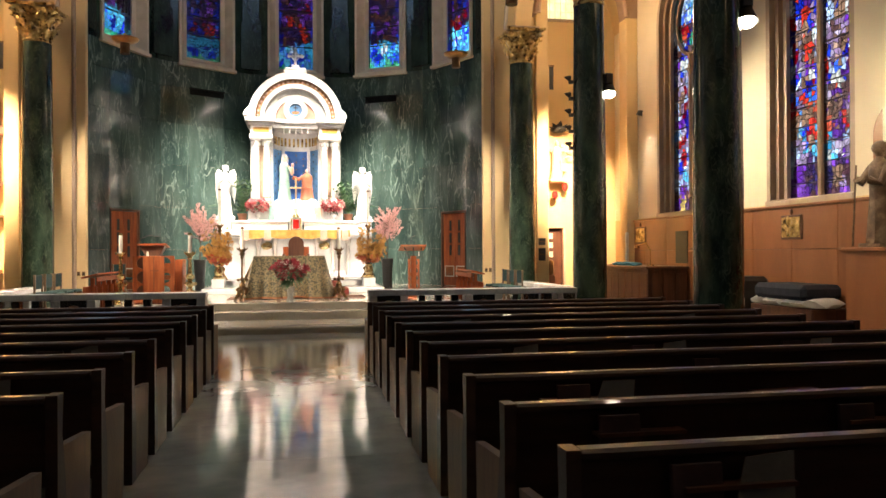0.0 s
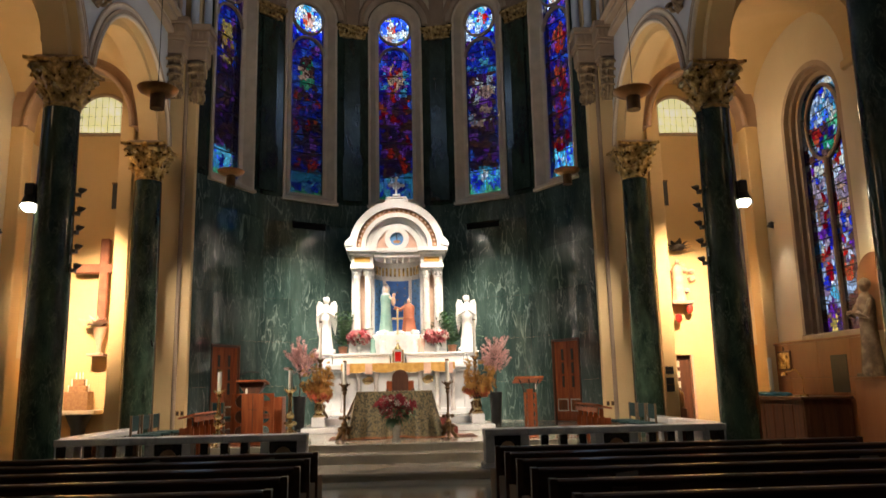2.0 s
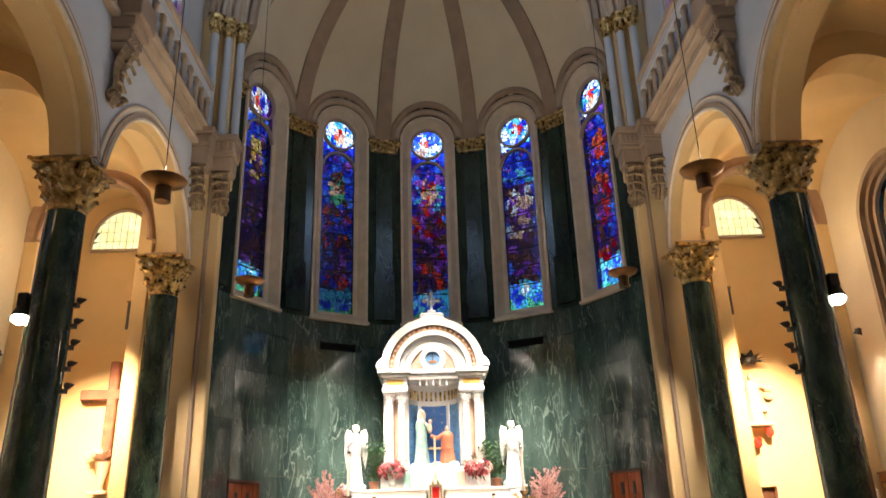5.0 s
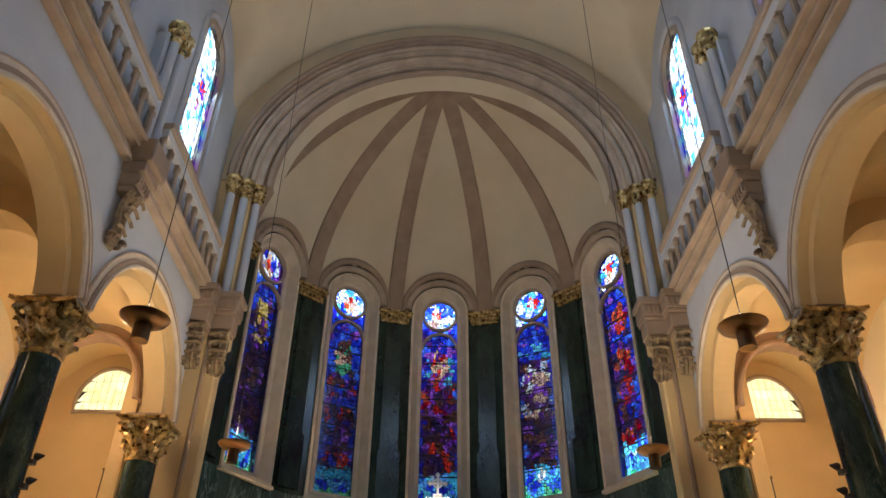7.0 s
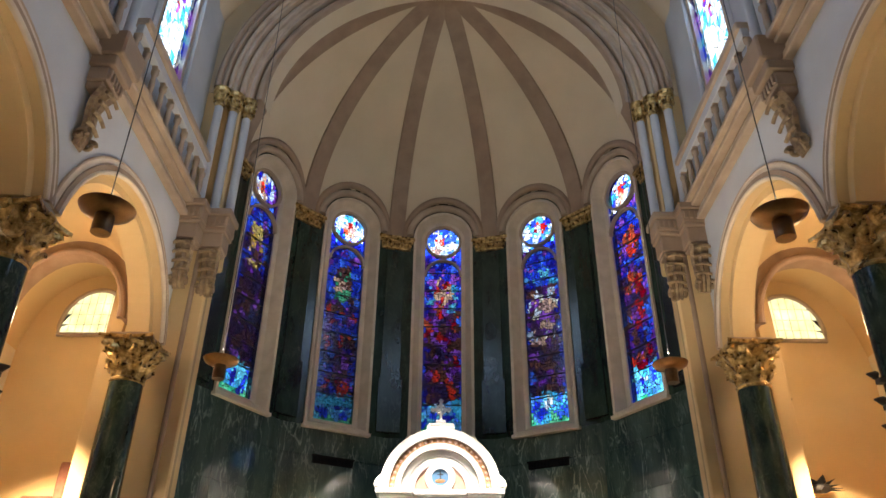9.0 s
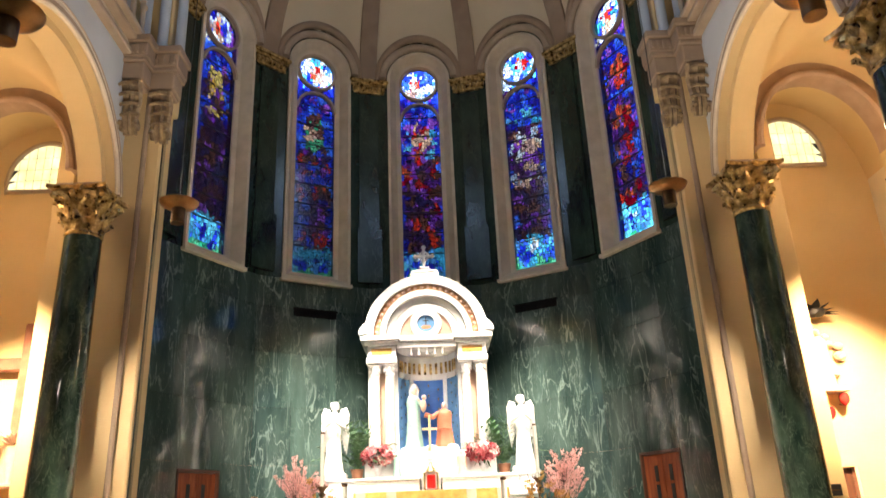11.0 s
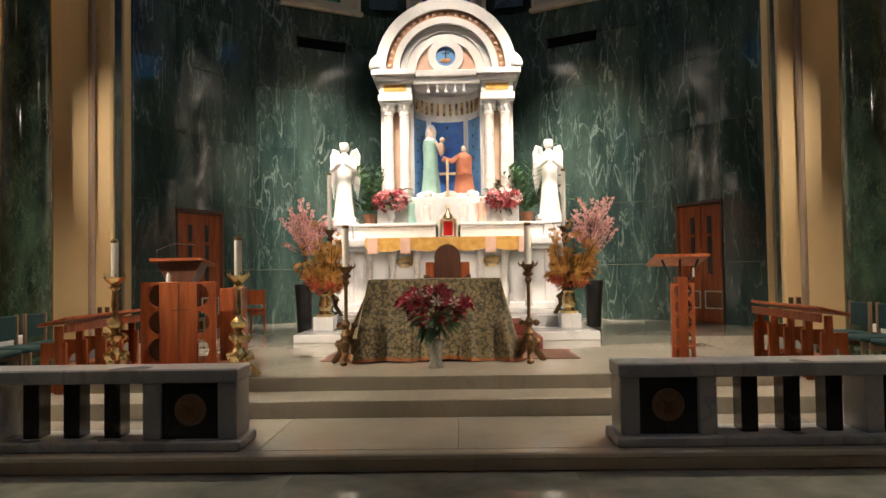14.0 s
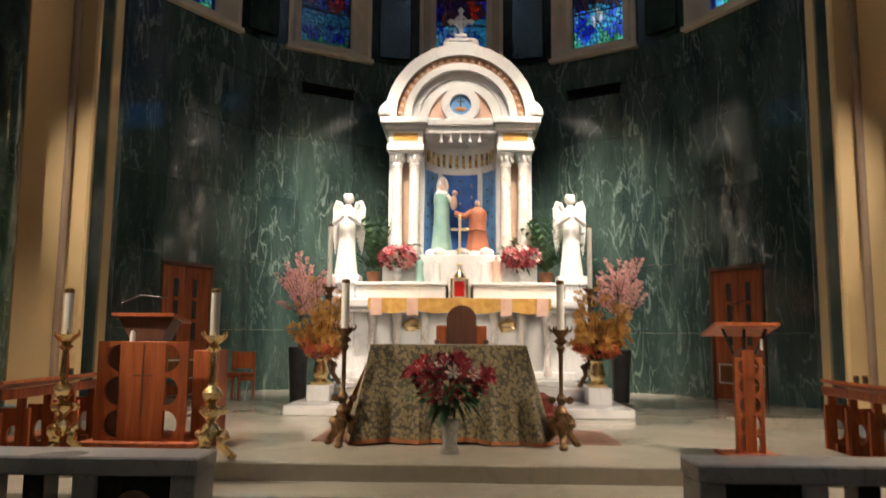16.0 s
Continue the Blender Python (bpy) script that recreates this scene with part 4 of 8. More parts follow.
CORN = 10.0
for s in (-1, 1):
    side = "east" if s > 0 else "west"
    wall = thing("wall_arcade_" + side, "pale grey plaster arcade wall with moulded buff arches", "wall", kind="structure")
    gal = thing("gallery_" + side, "buff stone gallery cornice and arched balustrade below the clerestory", "balustrade", kind="structure")
    along = lambda u, v, d: (s * d, u, v)
    spans = [(COLS[0], COLS[1])] + list(zip(COLS[1:], COLS[2:])) + [(COLS[-1], BACK)]
    for i, (ya, yb) in enumerate(spans):
        c, r, cz = ((ya + yb) / 2, (ya - yb) / 2 - 0.24, 6.80) if i else (13.95, 2.28, 6.86)
        ytop, ybot, foot = (ya if i else 16.3), yb, 7.28
        n = 32
        a0 = math.degrees(math.asin((foot - cz) / r))
        ring = lambda rr: arc(c, cz, rr, a0, 180 - a0, n)
        curve = ring(r)
        inner = [(ytop, foot)] + curve + [(ybot, foot)]
        outer = [(ytop, CORN)] + [(u, CORN) for u, v in curve] + [(ybot, CORN)]
        part("spandrel", band(bmesh.new(), inner, outer, 5.46, 6.05, along), GREYPLASTER, wall)
        part("arch_soffit", band(bmesh.new(), ring(r - 0.015), ring(r), 5.44, 6.07, along), PLASTER, wall)
        part("inner_order", band(bmesh.new(), ring(r - 0.17), ring(r - 0.015), 5.62, 6.05, along), PLASTER, wall)
        part("arch_moulding", band(bmesh.new(), ring(r + 0.03), ring(r + 0.13), 5.40, 5.465, along), DARKSTONE, wall)
        part("outer_moulding", band(bmesh.new(), ring(r + 0.13), ring(r + 0.24), 5.43, 5.465, along), FRAMESTONE, wall)
        part("arch_roll", tube(bmesh.new(), [along(u, v, 5.42) for u, v in ring(r + 0.01)], 0.045, 8), FRAMESTONE, wall, smooth=True)
        part("hood_roll", tube(bmesh.new(), [along(u, v, 5.44) for u, v in ring(r + 0.25)], 0.025, 8), STONE, wall, smooth=True)
        # gallery
        for name, d0, z0, z1, mat in (("lower_moulding", 5.3, CORN, CORN + 0.12, STONE), ("frieze", 5.38, CORN + 0.12, CORN + 0.3, FRAMESTONE), ("upper_moulding", 5.22, CORN + 0.3, CORN + 0.4, STONE), ("cornice_lip", 5.12, CORN + 0.4, CORN + 0.5, STONE)):
            part(name, cube(min(s * d0, s * 6.05), max(s * d0, s * 6.05), yb + (0.0 if i else 0.0), ya if i else 16.1, z0, z1, 0.02), mat, gal)
        y1 = ya - 0.35 if i else 15.9
        y0 = yb + 0.35
        part("hand_rail", cube(min(s * 5.08, s * 5.34), max(s * 5.08, s * 5.34), y0, y1, CORN + 1.42, CORN + 1.58, 0.02), STONE, gal)
        part("string", cube(min(s * 5.14, s * 5.28), max(s * 5.14, s * 5.28), y0, y1, CORN + 1.22, CORN + 1.415, 0.01), GREYPLASTER, gal)
        count = max(4, round((y1 - y0) / 0.44))
        proto = None
        for q in range(count + 1):
            yy = y0 + (y1 - y0) * q / count
            if proto is None:
                proto = part("baluster", lathe(bmesh.new(), [(0.075, 0), (0.075, 0.06), (0.045, 0.1), (0.06, 0.28), (0.042, 0.52), (0.075, 0.58), (0.075, 0.63)], 8), STONE, gal, smooth=True)
                proto.location = (s * 5.21, yy, CORN + 0.5)
            else:
                o = new("baluster", proto.data)
                o.parent, o.location = gal, (s * 5.21, yy, CORN + 0.5)
            if q < count:
                w = (y1 - y0) / count / 2
                part("small_arch", band(bmesh.new(), arc(yy + w, CORN + 1.12, w - 0.04, 0, 180, 8), [(yy + w + (w) * math.cos(math.pi * a / 8), CORN + 1.3) for a in range(9)], 5.16, 5.26, along), STONE, gal)
        # shaft cluster and corbel at each column but the pier
        if i:
            for dy in (-0.16, 0.16):
                part("wall_shaft", lathe(bmesh.new(), [(0.13, CORN + 0.5), (0.13, CORN + 0.62), (0.095, CORN + 0.7), (0.095, 13.2)], 12, (s * 5.3, ya + dy, 0)), GREYPLASTER, wall, smooth=True)
            part("shaft_backing", cube(min(s * 5.38, s * 6.0), max(s * 5.38, s * 6.0), ya - 0.34, ya + 0.34, CORN + 0.5, 13.4, 0.03), GREYPLASTER, wall)
            bm = bmesh.new()
            for dy in (-0.16, 0.16):
                lathe(bm, [(0.095, 13.2), (0.14, 13.3), (0.12, 13.36), (0.18, 13.55), (0.22, 13.62), (0.22, 13.7)], 12, (s * 5.3, ya + dy, 0))
                for a in range(8):
                    blob(bm, (s * 5.3 + 0.16 * math.cos(a * 0.785), ya + dy + 0.16 * math.sin(a * 0.785), 13.44), (0.045, 0.045, 0.09), seed=a, rough=0.4)
            part("gilt_capital", bm, GILT, wall)
            bm = bmesh.new()
            for w, d, z0, z1 in ((0.22, 5.2, 9.42, 9.55), (0.25, 5.14, 9.55, 9.82), (0.31, 5.04, 9.82, 10.02)):
                box(bm, min(s * d, s * 5.47), max(s * d, s * 5.47), ya - w, ya + w, z0, z1, 0.02)
            for q in range(5):
                box(bm, min(s * 5.10, s * 5.15), max(s * 5.10, s * 5.15), ya - 0.23 + 0.1 * q, ya - 0.17 + 0.1 * q, 9.6, 9.78, 0.008)
            part("corbel_stack", bm, DARKSTONE, wall)
            part("console", console(bmesh.new(), s * 5.5, ya, 8.42, 9.46, 0.22, 0.38, (-s, 0)), BRONZESTONE, wall, smooth=True)
            part("cornice_break", cube(min(s * 4.95, s * 5.43), max(s * 4.95, s * 5.43), ya - 0.36, ya + 0.36, 10.02, CORN + 0.52, 0.03), DARKSTONE, wall)
    # clerestory with windows
    cler = thing("wall_clerestory_" + side, "pale plaster clerestory wall with tall arched windows", "wall", kind="structure")
    for i, (ya, yb) in enumerate(spans):
        c, hw = (ya + yb) / 2 + (0.0 if i else 0.27), (ya - yb) / 2
        ytop, ybot = (ya if i else 16.9), yb
        wz0, wzs, whw = 12.5, 15.9, 0.8
        inner = arched(whw, wz0, wzs, 20)
        n = len(inner)
        outer = [(ytop - c, wz0)] + [((ytop - c) if math.cos(math.pi * q / 20) > 0.3 else (ybot - c) if math.cos(math.pi * q / 20) < -0.3 else (ytop - c) * 0 + 2.0 * math.cos(math.pi * q / 20), 20.5) for q in range(21)] + [(ybot - c, wz0)]
        up = lambda u, v, d: (s * d, c + u, v)
        part("wall_panel", band(bmesh.new(), inner, outer, 5.62, 5.8, up), GREYPLASTER, cler)
        part("wall_base", cube(min(s * 5.62, s * 6.35), max(s * 5.62, s * 6.35), ybot, ytop, CORN + 0.5, wz0), GREYPLASTER, cler)
        win = thing("window_clerestory", "tall bright clerestory window of white, blue and violet leaded glass", "window", "clerestory windows", "structure")
        part("stone_frame", band(bmesh.new(), arched(whw - 0.1, wz0 + 0.1, wzs), arched(whw + 0.02, wz0 - 0.02, wzs), 5.6, 5.8, up), STONE, win)
        part("hood_roll", tube(bmesh.new(), [up(u, v, 5.61) for u, v in arched(whw + 0.14, wz0, wzs)], 0.08, 8), GREYPLASTER, win, smooth=True)
        part("window_sill", cube(min(s * 5.56, s * 5.9), max(s * 5.56, s * 5.9), c - 0.9, c + 0.9, wz0 - 0.1, wz0 + 0.06, 0.02), STONE, win)
        if i < 3:
            def choose(u, v, rng):
                if abs(u) > 0.6:
                    return rng.choice(["violet", "blue", "violet"])
                if ellipse(u, v, 0.0, 14.6, 0.2, 0.6):
                    return rng.choice(["blue", "red", "pale", "violet"])
                return rng.choice(["pale", "pale", "pale", "teal"])
            glazing(up, [("leaded_glass", [(-0.72, wz0 + 0.06), (0.72, wzs + 0.72)], lambda u, v: v < wzs or u * u + (v - wzs) ** 2 < 0.52)], choose, 5.7, 0.11, 70 + i, win, 1.1)
        else:
            part("leaded_glass", prism(bmesh.new(), arched(0.74, wz0 + 0.06, wzs), 5.7, 5.71, up), LEAD, win)

# nave vault: barrel with cross cells over the windows
spans = [(16.3, COLS[1])] + list(zip(COLS[1:], COLS[2:])) + [(COLS[-1], BACK)]


def vault_z(x, y):
    z = 14.2 + math.sqrt(max(0, 6.0 ** 2 - x * x)) * 0.95
    for i, (ya, yb) in enumerate(spans):
        c, w = (ya + yb) / 2 - (0.25 if i == 0 else 0), (ya - yb) / 2 - 0.15
        if abs(y - c) < w:
            z = max(z, 15.0 + math.sqrt(w * w - (y - c) ** 2) * 1.3)
    return z


bm = bmesh.new()
NX, NY = 44, 150
vv = [[bm.verts.new((x, y, vault_z(x, y))) for x in [5.74 * math.sin(math.pi / 2 * (2 * i / NX - 1)) for i in range(NX + 1)]] for y in [BACK + (16.3 - BACK) * j / NY for j in range(NY + 1)]]
for j in range(NY):
    for i in range(NX):
        bm.faces.new((vv[j][i], vv[j][i + 1], vv[j + 1][i + 1], vv[j + 1][i]))
tagged(link("ceiling_nave", bm, VAULT, smooth=True), "cream plaster nave vault with cross cells", "ceiling", kind="structure")
HAZE, _n4, _l4, _p4 = material("bright_hazy_sky")
_e4 = _n4.new("ShaderNodeEmission")
_e4.inputs["Color"].default_value, _e4.inputs["Strength"].default_value = (0.78, 0.88, 1.0, 1), 2.8
_l4.new(_e4.outputs[0], _n4["Material Output"].inputs["Surface"])
bm = bmesh.new()
for a, b in (((-60, -60), (-60, 70)), ((-60, 70), (60, 70)), ((60, 70), (60, -60))):
    bm.faces.new([bm.verts.new(p) for p in ((*a, 2), (*b, 2), (*b, 130), (*a, 130))])
tagged(link("backdrop", bm, HAZE), "bright hazy sky far outside the church windows", "sky", kind="structure")
# Out of view above the vaults; added to shut out the sky.
tagged(link("ceiling_roof", cube(-6.4, 6.4, BACK - 0.5, 24.0, 21.0, 21.3), STONE), "unseen roof slab over the vaults that keeps the sky out", "ceiling", kind="structure")
for y in COLS[1:]:
    bm = bmesh.new()
    band(bm, [(x, vault_z(x, y) - 0.22) for x in np.linspace(-5.4, 5.4, 41)], [(x, vault_z(x, y) + 0.05) for x in np.linspace(-5.4, 5.4, 41)], y - 0.28, y + 0.28, across)
    tagged(link("vault_rib", bm, STONE, smooth=True), "broad stone transverse rib across the nave vault", "rib", "nave ribs", "structure")

# ---- aisles ----
def aisle_z(x, y):
    z = SPRING + 0.1 + math.sqrt(max(0, 1.5 ** 2 - (x - 7.45) ** 2)) * 1.2
    for ya, yb in [(16.6, COLS[1])] + list(zip(COLS[1:], COLS[2:])) + [(COLS[-1], BACK)]:
        c, w = (ya + yb) / 2, (ya - yb) / 2 - 0.3
        if abs(y - c) < w:
            z = max(z, SPRING + 0.1 + math.sqrt(w * w - (y - c) ** 2) * (1.8 / w))
    return z


END = 17.5
for s in (-1, 1):
    side = "east" if s > 0 else "west"
    bm = bmesh.new()
    vv = [[bm.verts.new((s * x, y, aisle_z(x, y))) for x in np.linspace(5.95, 9.0, 25)] for y in np.linspace(BACK, END, 180)]
    for a, b in zip(vv, vv[1:]):
        for i in range(24):
            bm.faces.new((a[i], a[i + 1], b[i + 1], b[i]))
    tagged(link("ceiling_aisle_" + side, bm, PLASTER, smooth=True), "cream plaster aisle vault", "ceiling", kind="structure")
    wall = thing("wall_aisle_" + side, "cream plaster aisle wall with deep arched window recesses", "wall", kind="structure")
    bays = [(END, COLS[1], 13.75)] + [(a, b, (a + b) / 2) for a, b in zip(COLS[1:], COLS[2:])] + [(COLS[-1], BACK, (COLS[-1] + BACK) / 2)]
    for i, (ya, yb, c) in enumerate(bays):
        up = lambda u, v, d: (s * d, c + u, v)
        hw, z0, zs = 1.17, 2.35, 7.15
        inner = arched(hw, z0, zs, 20)
        outer = [(ya - c, z0)] + [((ya - c) if math.cos(math.pi * q / 20) > 0.3 else (yb - c) if math.cos(math.pi * q / 20) < -0.3 else 2.0 * math.cos(math.pi * q / 20), 10.5) for q in range(21)] + [(yb - c, z0)]
        part("wall_panel", band(bmesh.new(), inner, outer, WALLX, WALLX + 0.5, up), AISLEWALL, wall)
        part("wall_base", cube(min(s * WALLX, s * (WALLX + 0.5)), max(s * WALLX, s * (WALLX + 0.5)), yb, ya, -0.3, z0), PLASTER, wall)
        win = thing("window_aisle", "tall arched two-light stained-glass aisle window in a stepped stone recess", "window", "aisle windows", "structure")
        for r, d0, d1, mat in ((0.0, 0.0, 0.2, STONE), (0.1, 0.12, 0.3, DARKSTONE), (0.2, 0.22, 0.42, STONE)):
            part("stone_order", band(bmesh.new(), arched(hw - r - 0.11, z0 + 0.04, zs), arched(hw - r + 0.004, z0, zs), WALLX + d0, WALLX + d1, up), mat, win)
        part("window_sill", cube(min(s * (WALLX - 0.05), s * (WALLX + 0.42)), max(s * (WALLX - 0.05), s * (WALLX + 0.42)), c - hw, c + hw, z0 - 0.06, z0 + 0.08, 0.02), STONE, win)
        part("mullion", cube(min(s * (WALLX + 0.24), s * (WALLX + 0.38)), max(s * (WALLX + 0.24), s * (WALLX + 0.38)), c - 0.06, c + 0.06, z0, 6.2, 0.02), DARKSTONE, win)
        part("tracery", band(bmesh.new(), [(0.6 * math.cos(a), 7.0 + 0.78 * math.sin(a)) for a in np.linspace(0, 2 * math.pi, 33)], [(0.67 * math.cos(a), 7.0 + 0.86 * math.sin(a)) for a in np.linspace(0, 2 * math.pi, 33)], WALLX + 0.26, WALLX + 0.36, up), DARKSTONE, win)
        bm = bmesh.new()
        for q in range(14):
            box(bm, min(s * (WALLX + 0.285), s * (WALLX + 0.3)), max(s * (WALLX + 0.285), s * (WALLX + 0.3)), c - 0.86, c + 0.86, z0 + 0.35 * (q + 1), z0 + 0.35 * (q + 1) + 0.022)
        part("glazing_bar", bm, LEAD, win)
        if i < 2 or (s > 0 and i < 3):
            def choose(u, v, rng):
                if v < z0 + 0.7:
                    return rng.choice(["amber", "brown", "mauve"]) if ellipse(abs(u), v, 0.43, z0 + 0.38, 0.17, 0.16) else rng.choice(["dusk", "violet", "dusk"])
                if v < z0 + 1.05:
                    return rng.choice(["pale", "teal", "pale", "mauve"])
                if v > 6.2:
                    return rng.choice(["teal", "pale", "blue", "pale"]) if v > 7.0 else rng.choice(["green", "dusk", "red", "blue", "pale"])
                if v < 4.3:
                    return rng.choice(["mauve", "brown", "brown", "violet", "red", "pale"] if u * s < 0 else ["blue", "teal", "mauve", "red", "brown", "pale"])
                if ellipse(abs(u), v, 0.43, 5.2, 0.2, 0.5):
                    return rng.choice(["red", "flesh", "brown", "brown", "mauve"])
                return rng.choice(["blue", "violet", "pale", "mauve", "brown", "blue", "pale", "red"])
            glazing(up, [("leaded_glass", [(-0.86, z0 + 0.1), (0.86, zs + 0.86)], lambda u, v: v < zs or u * u + (v - zs) ** 2 < 0.73)], choose, WALLX + 0.30, 0.085, 90 + 7 * i + s, win, 0.42)
        else:
            part("leaded_glass", prism(bmesh.new(), arched(0.86, z0, zs), WALLX + 0.3, WALLX + 0.31, up), LEAD, win)
    for y in COLS[1:]:
        part("wall_pilaster", cube(min(s * (WALLX - 0.28), s * WALLX), max(s * (WALLX - 0.28), s * WALLX), y - 0.3, y + 0.3, 0, SPRING, 0.03), AISLEWALL, wall)
        part("impost", cube(min(s * (WALLX - 0.36), s * WALLX), max(s * (WALLX - 0.36), s * WALLX), y - 0.34, y + 0.34, SPRING - 0.18, SPRING, 0.03), PLASTER, wall)
        n = 24
        part("transverse_arch", band(bmesh.new(), [(s * (7.45 + 1.27 * math.cos(math.pi * q / n)), SPRING + 1.42 * math.sin(math.pi * q / n)) for q in range(n + 1)], [(s * (7.45 + 1.55 * math.cos(math.pi * q / n)), SPRING + 2.4 * math.sin(math.pi * q / n)) for q in range(n + 1)], y - 0.3, y + 0.3, across), PLASTER, wall)
    n = 24
    ring_in = [(s * (7.45 + 1.22 * math.cos(math.pi * q / n)), SPRING + 0.15 + 1.5 * math.sin(math.pi * q / n)) for q in range(n + 1)]
    ring_out = [(s * (7.45 + 1.6 * math.cos(math.pi * q / n)), SPRING + 0.15 + 2.2 * math.sin(math.pi * q / n)) for q in range(n + 1)]
    part("chapel_arch", band(bmesh.new(), ring_in, ring_out, 16.0, 16.45, across), PINKSTONE_EARLY, wall)
    part("chapel_jamb", cube(min(s * 8.67, s * 8.998), max(s * 8.67, s * 8.998), 16.0, 16.45, 0.0, SPRING + 0.15, 0.02), PLASTER, wall)
    part("chapel_arch_roll", tube(bmesh.new(), [(u, 15.98, v) for u, v in ring_in], 0.07, 8), PINKSTONE_EARLY, wall, smooth=True)
    endw = thing("wall_chapel_" + side, "warm lit cream plaster end wall of the side chapel", "wall", kind="structure")
    if s > 0:
        for x0, x1, z0, z1 in ((5.2, 6.95, 0, 11), (7.5, 9.5, 0, 11), (6.95, 7.5, 2.15, 11)):
            part("wall_panel", cube(x0, x1, END, END + 0.4, z0, z1), PLASTER, endw)
    else:
        part("wall_panel", cube(-9.5, -5.2, END, END + 0.4, 0, 11), PLASTER, endw)
tagged(link("wall_back", cube(-10, 10, BACK - 0.4, BACK, -0.3, 21.0), GREYPLASTER), "plain plaster wall at the back of the nave", "wall", kind="structure")
for s in (-1, 1):
    tagged(link("wall_outer_" + ("east" if s > 0 else "west"), cube(min(s * 6.05, s * 9.6), max(s * 6.05, s * 9.6), BACK, 18, 10.5, 10.8), STONE), "aisle roof slab", "ceiling", kind="structure")

# ---- pews ----
PEW_Y = [7.14 - 0.73 * i for i in range(20)]


def pew(x0, x1):
    """A bench with its back to -y, ends at x0 and x1, on the floor at y = 0."""
    p = thing("pew", "long dark-stained wooden pew with book racks, worn pale aisle ends", "pew", "nave pews")
    m = bmesh.new()
    prism(m, [(-0.02, 0.42), (0.02, 0.42), (-0.06, 0.80), (-0.10, 0.80)], x0 + 0.05, x1 - 0.05, lambda u, v, d: (d, u, v))
    part("backrest", m, PEWWOOD, p)
    part("top_rail", cube(x0 + 0.05, x1 - 0.05, -0.125, -0.05, 0.795, 0.837, 0.012), PEWWOOD, p)
    part("seat", cube(x0 + 0.05, x1 - 0.05, -0.02, 0.42, 0.40, 0.44, 0.012), PEWWOOD, p)
    part("kneeler", cube(x0 + 0.15, x1 - 0.15, -0.38, -0.22, 0.12, 0.2, 0.02), PEWWOOD, p)
    for x in (x0, x1 - 0.05):
        m = bmesh.new()
        prism(m, [(-0.14, 0.0), (-0.02, 0.0), (-0.02, 0.42), (-0.07, 0.66), (-0.055, 0.842), (-0.14, 0.842)], x, x + 0.05, lambda u, v, d: (d, u, v))
        part("end_post", m, PEWWOOD, p)
        m = bmesh.new()
        prism(m, [(-0.018, 0.0), (0.36, 0.0), (0.40, 0.56), (-0.055, 0.60)], x + 0.004, x + 0.046, lambda u, v, d: (d, u, v))
        part("end_panel", m, PEWEND, p, "worn pale wooden end panel")
    for q in range(max(2, round((x1 - x0) / 1.2))):
        xx = x0 + 0.6 + q * 1.2
        if xx > x1 - 0.4:
            break
        m = cube(xx - 0.2, xx + 0.2, -0.19, -0.105, 0.52, 0.535)
        box(m, xx - 0.2, xx + 0.2, -0.195, -0.185, 0.52, 0.59)
        box(m, xx - 0.2, xx + 0.2, -0.16, -0.09, 0.69, 0.705)
        part("book_rack", m, OAKDARK, p)
    return p


first = pew(1.02, 5.12)
first.matrix_basis = pose(0, PEW_Y[0], 0)
for i, y in enumerate(PEW_Y):
    if i:
        copy_thing(first, pose(0, y, 0))
    copy_thing(first, pose(-5.98, y - 0.13, 0))

# ---- doors, vents ----
for k in (-2, 2):
    to = facet(k)
    d = thing("door_apse", "closed orange-brown oak double door with slot lights and grille panels", "door", "apse doors", "structure")
    part("door_frame", band(bmesh.new(), [(0.53, SF), (0.53, 2.70), (-0.53, 2.70), (-0.53, SF)], [(0.568, SF), (0.568, 2.755), (-0.568, 2.755), (-0.568, SF)], -0.02, 0.25, to), OAKDARK, d)
    for u0, u1 in ((-0.525, -0.006), (0.006, 0.525)):
        c = (u0 + u1) / 2
        leaf = part("door_leaf", prism(bmesh.new(), [(u0, SF + 0.01), (u1, SF + 0.01), (u1, 2.69), (u0, 2.69)], 0.06, 0.11, to), OAK, d)
        for z in (1.55, 1.93, 2.31):
            part("slot_light", prism(bmesh.new(), [(c + (0.02 if u0 < 0 else -0.11), z - 0.16), (c + (0.11 if u0 < 0 else -0.02), z - 0.16), (c + (0.11 if u0 < 0 else -0.02), z + 0.16), (c + (0.02 if u0 < 0 else -0.11), z + 0.16)], 0.05, 0.062, to), IRON, leaf)
        g = [(u0 + 0.06, SF + 0.28), (u1 - 0.03, SF + 0.28), (u1 - 0.03, SF + 0.62), (u0 + 0.06, SF + 0.62), (u0 + 0.06, SF + 0.28)]
        gi = [(u0 + 0.085, SF + 0.305), (u1 - 0.055, SF + 0.305), (u1 - 0.055, SF + 0.595), (u0 + 0.085, SF + 0.595), (u0 + 0.085, SF + 0.305)]
        part("grille_frame", band(bmesh.new(), gi, g, 0.045, 0.058, to), PAPER, leaf)
        bm = bmesh.new()
        for q in range(12):
            z = SF + 0.315 + 0.023 * q
            prism(bm, [(u0 + 0.09, z), (u1 - 0.06, z), (u1 - 0.06, z + 0.012), (u0 + 0.09, z + 0.012)], 0.048, 0.06, to)
        part("grille", bm, BRONZE, leaf)
    part("closing_panel", prism(bmesh.new(), [(-0.6, SF), (0.6, SF), (0.6, 2.78), (-0.6, 2.78)], 0.3, 0.34, to), OAKDARK, d)
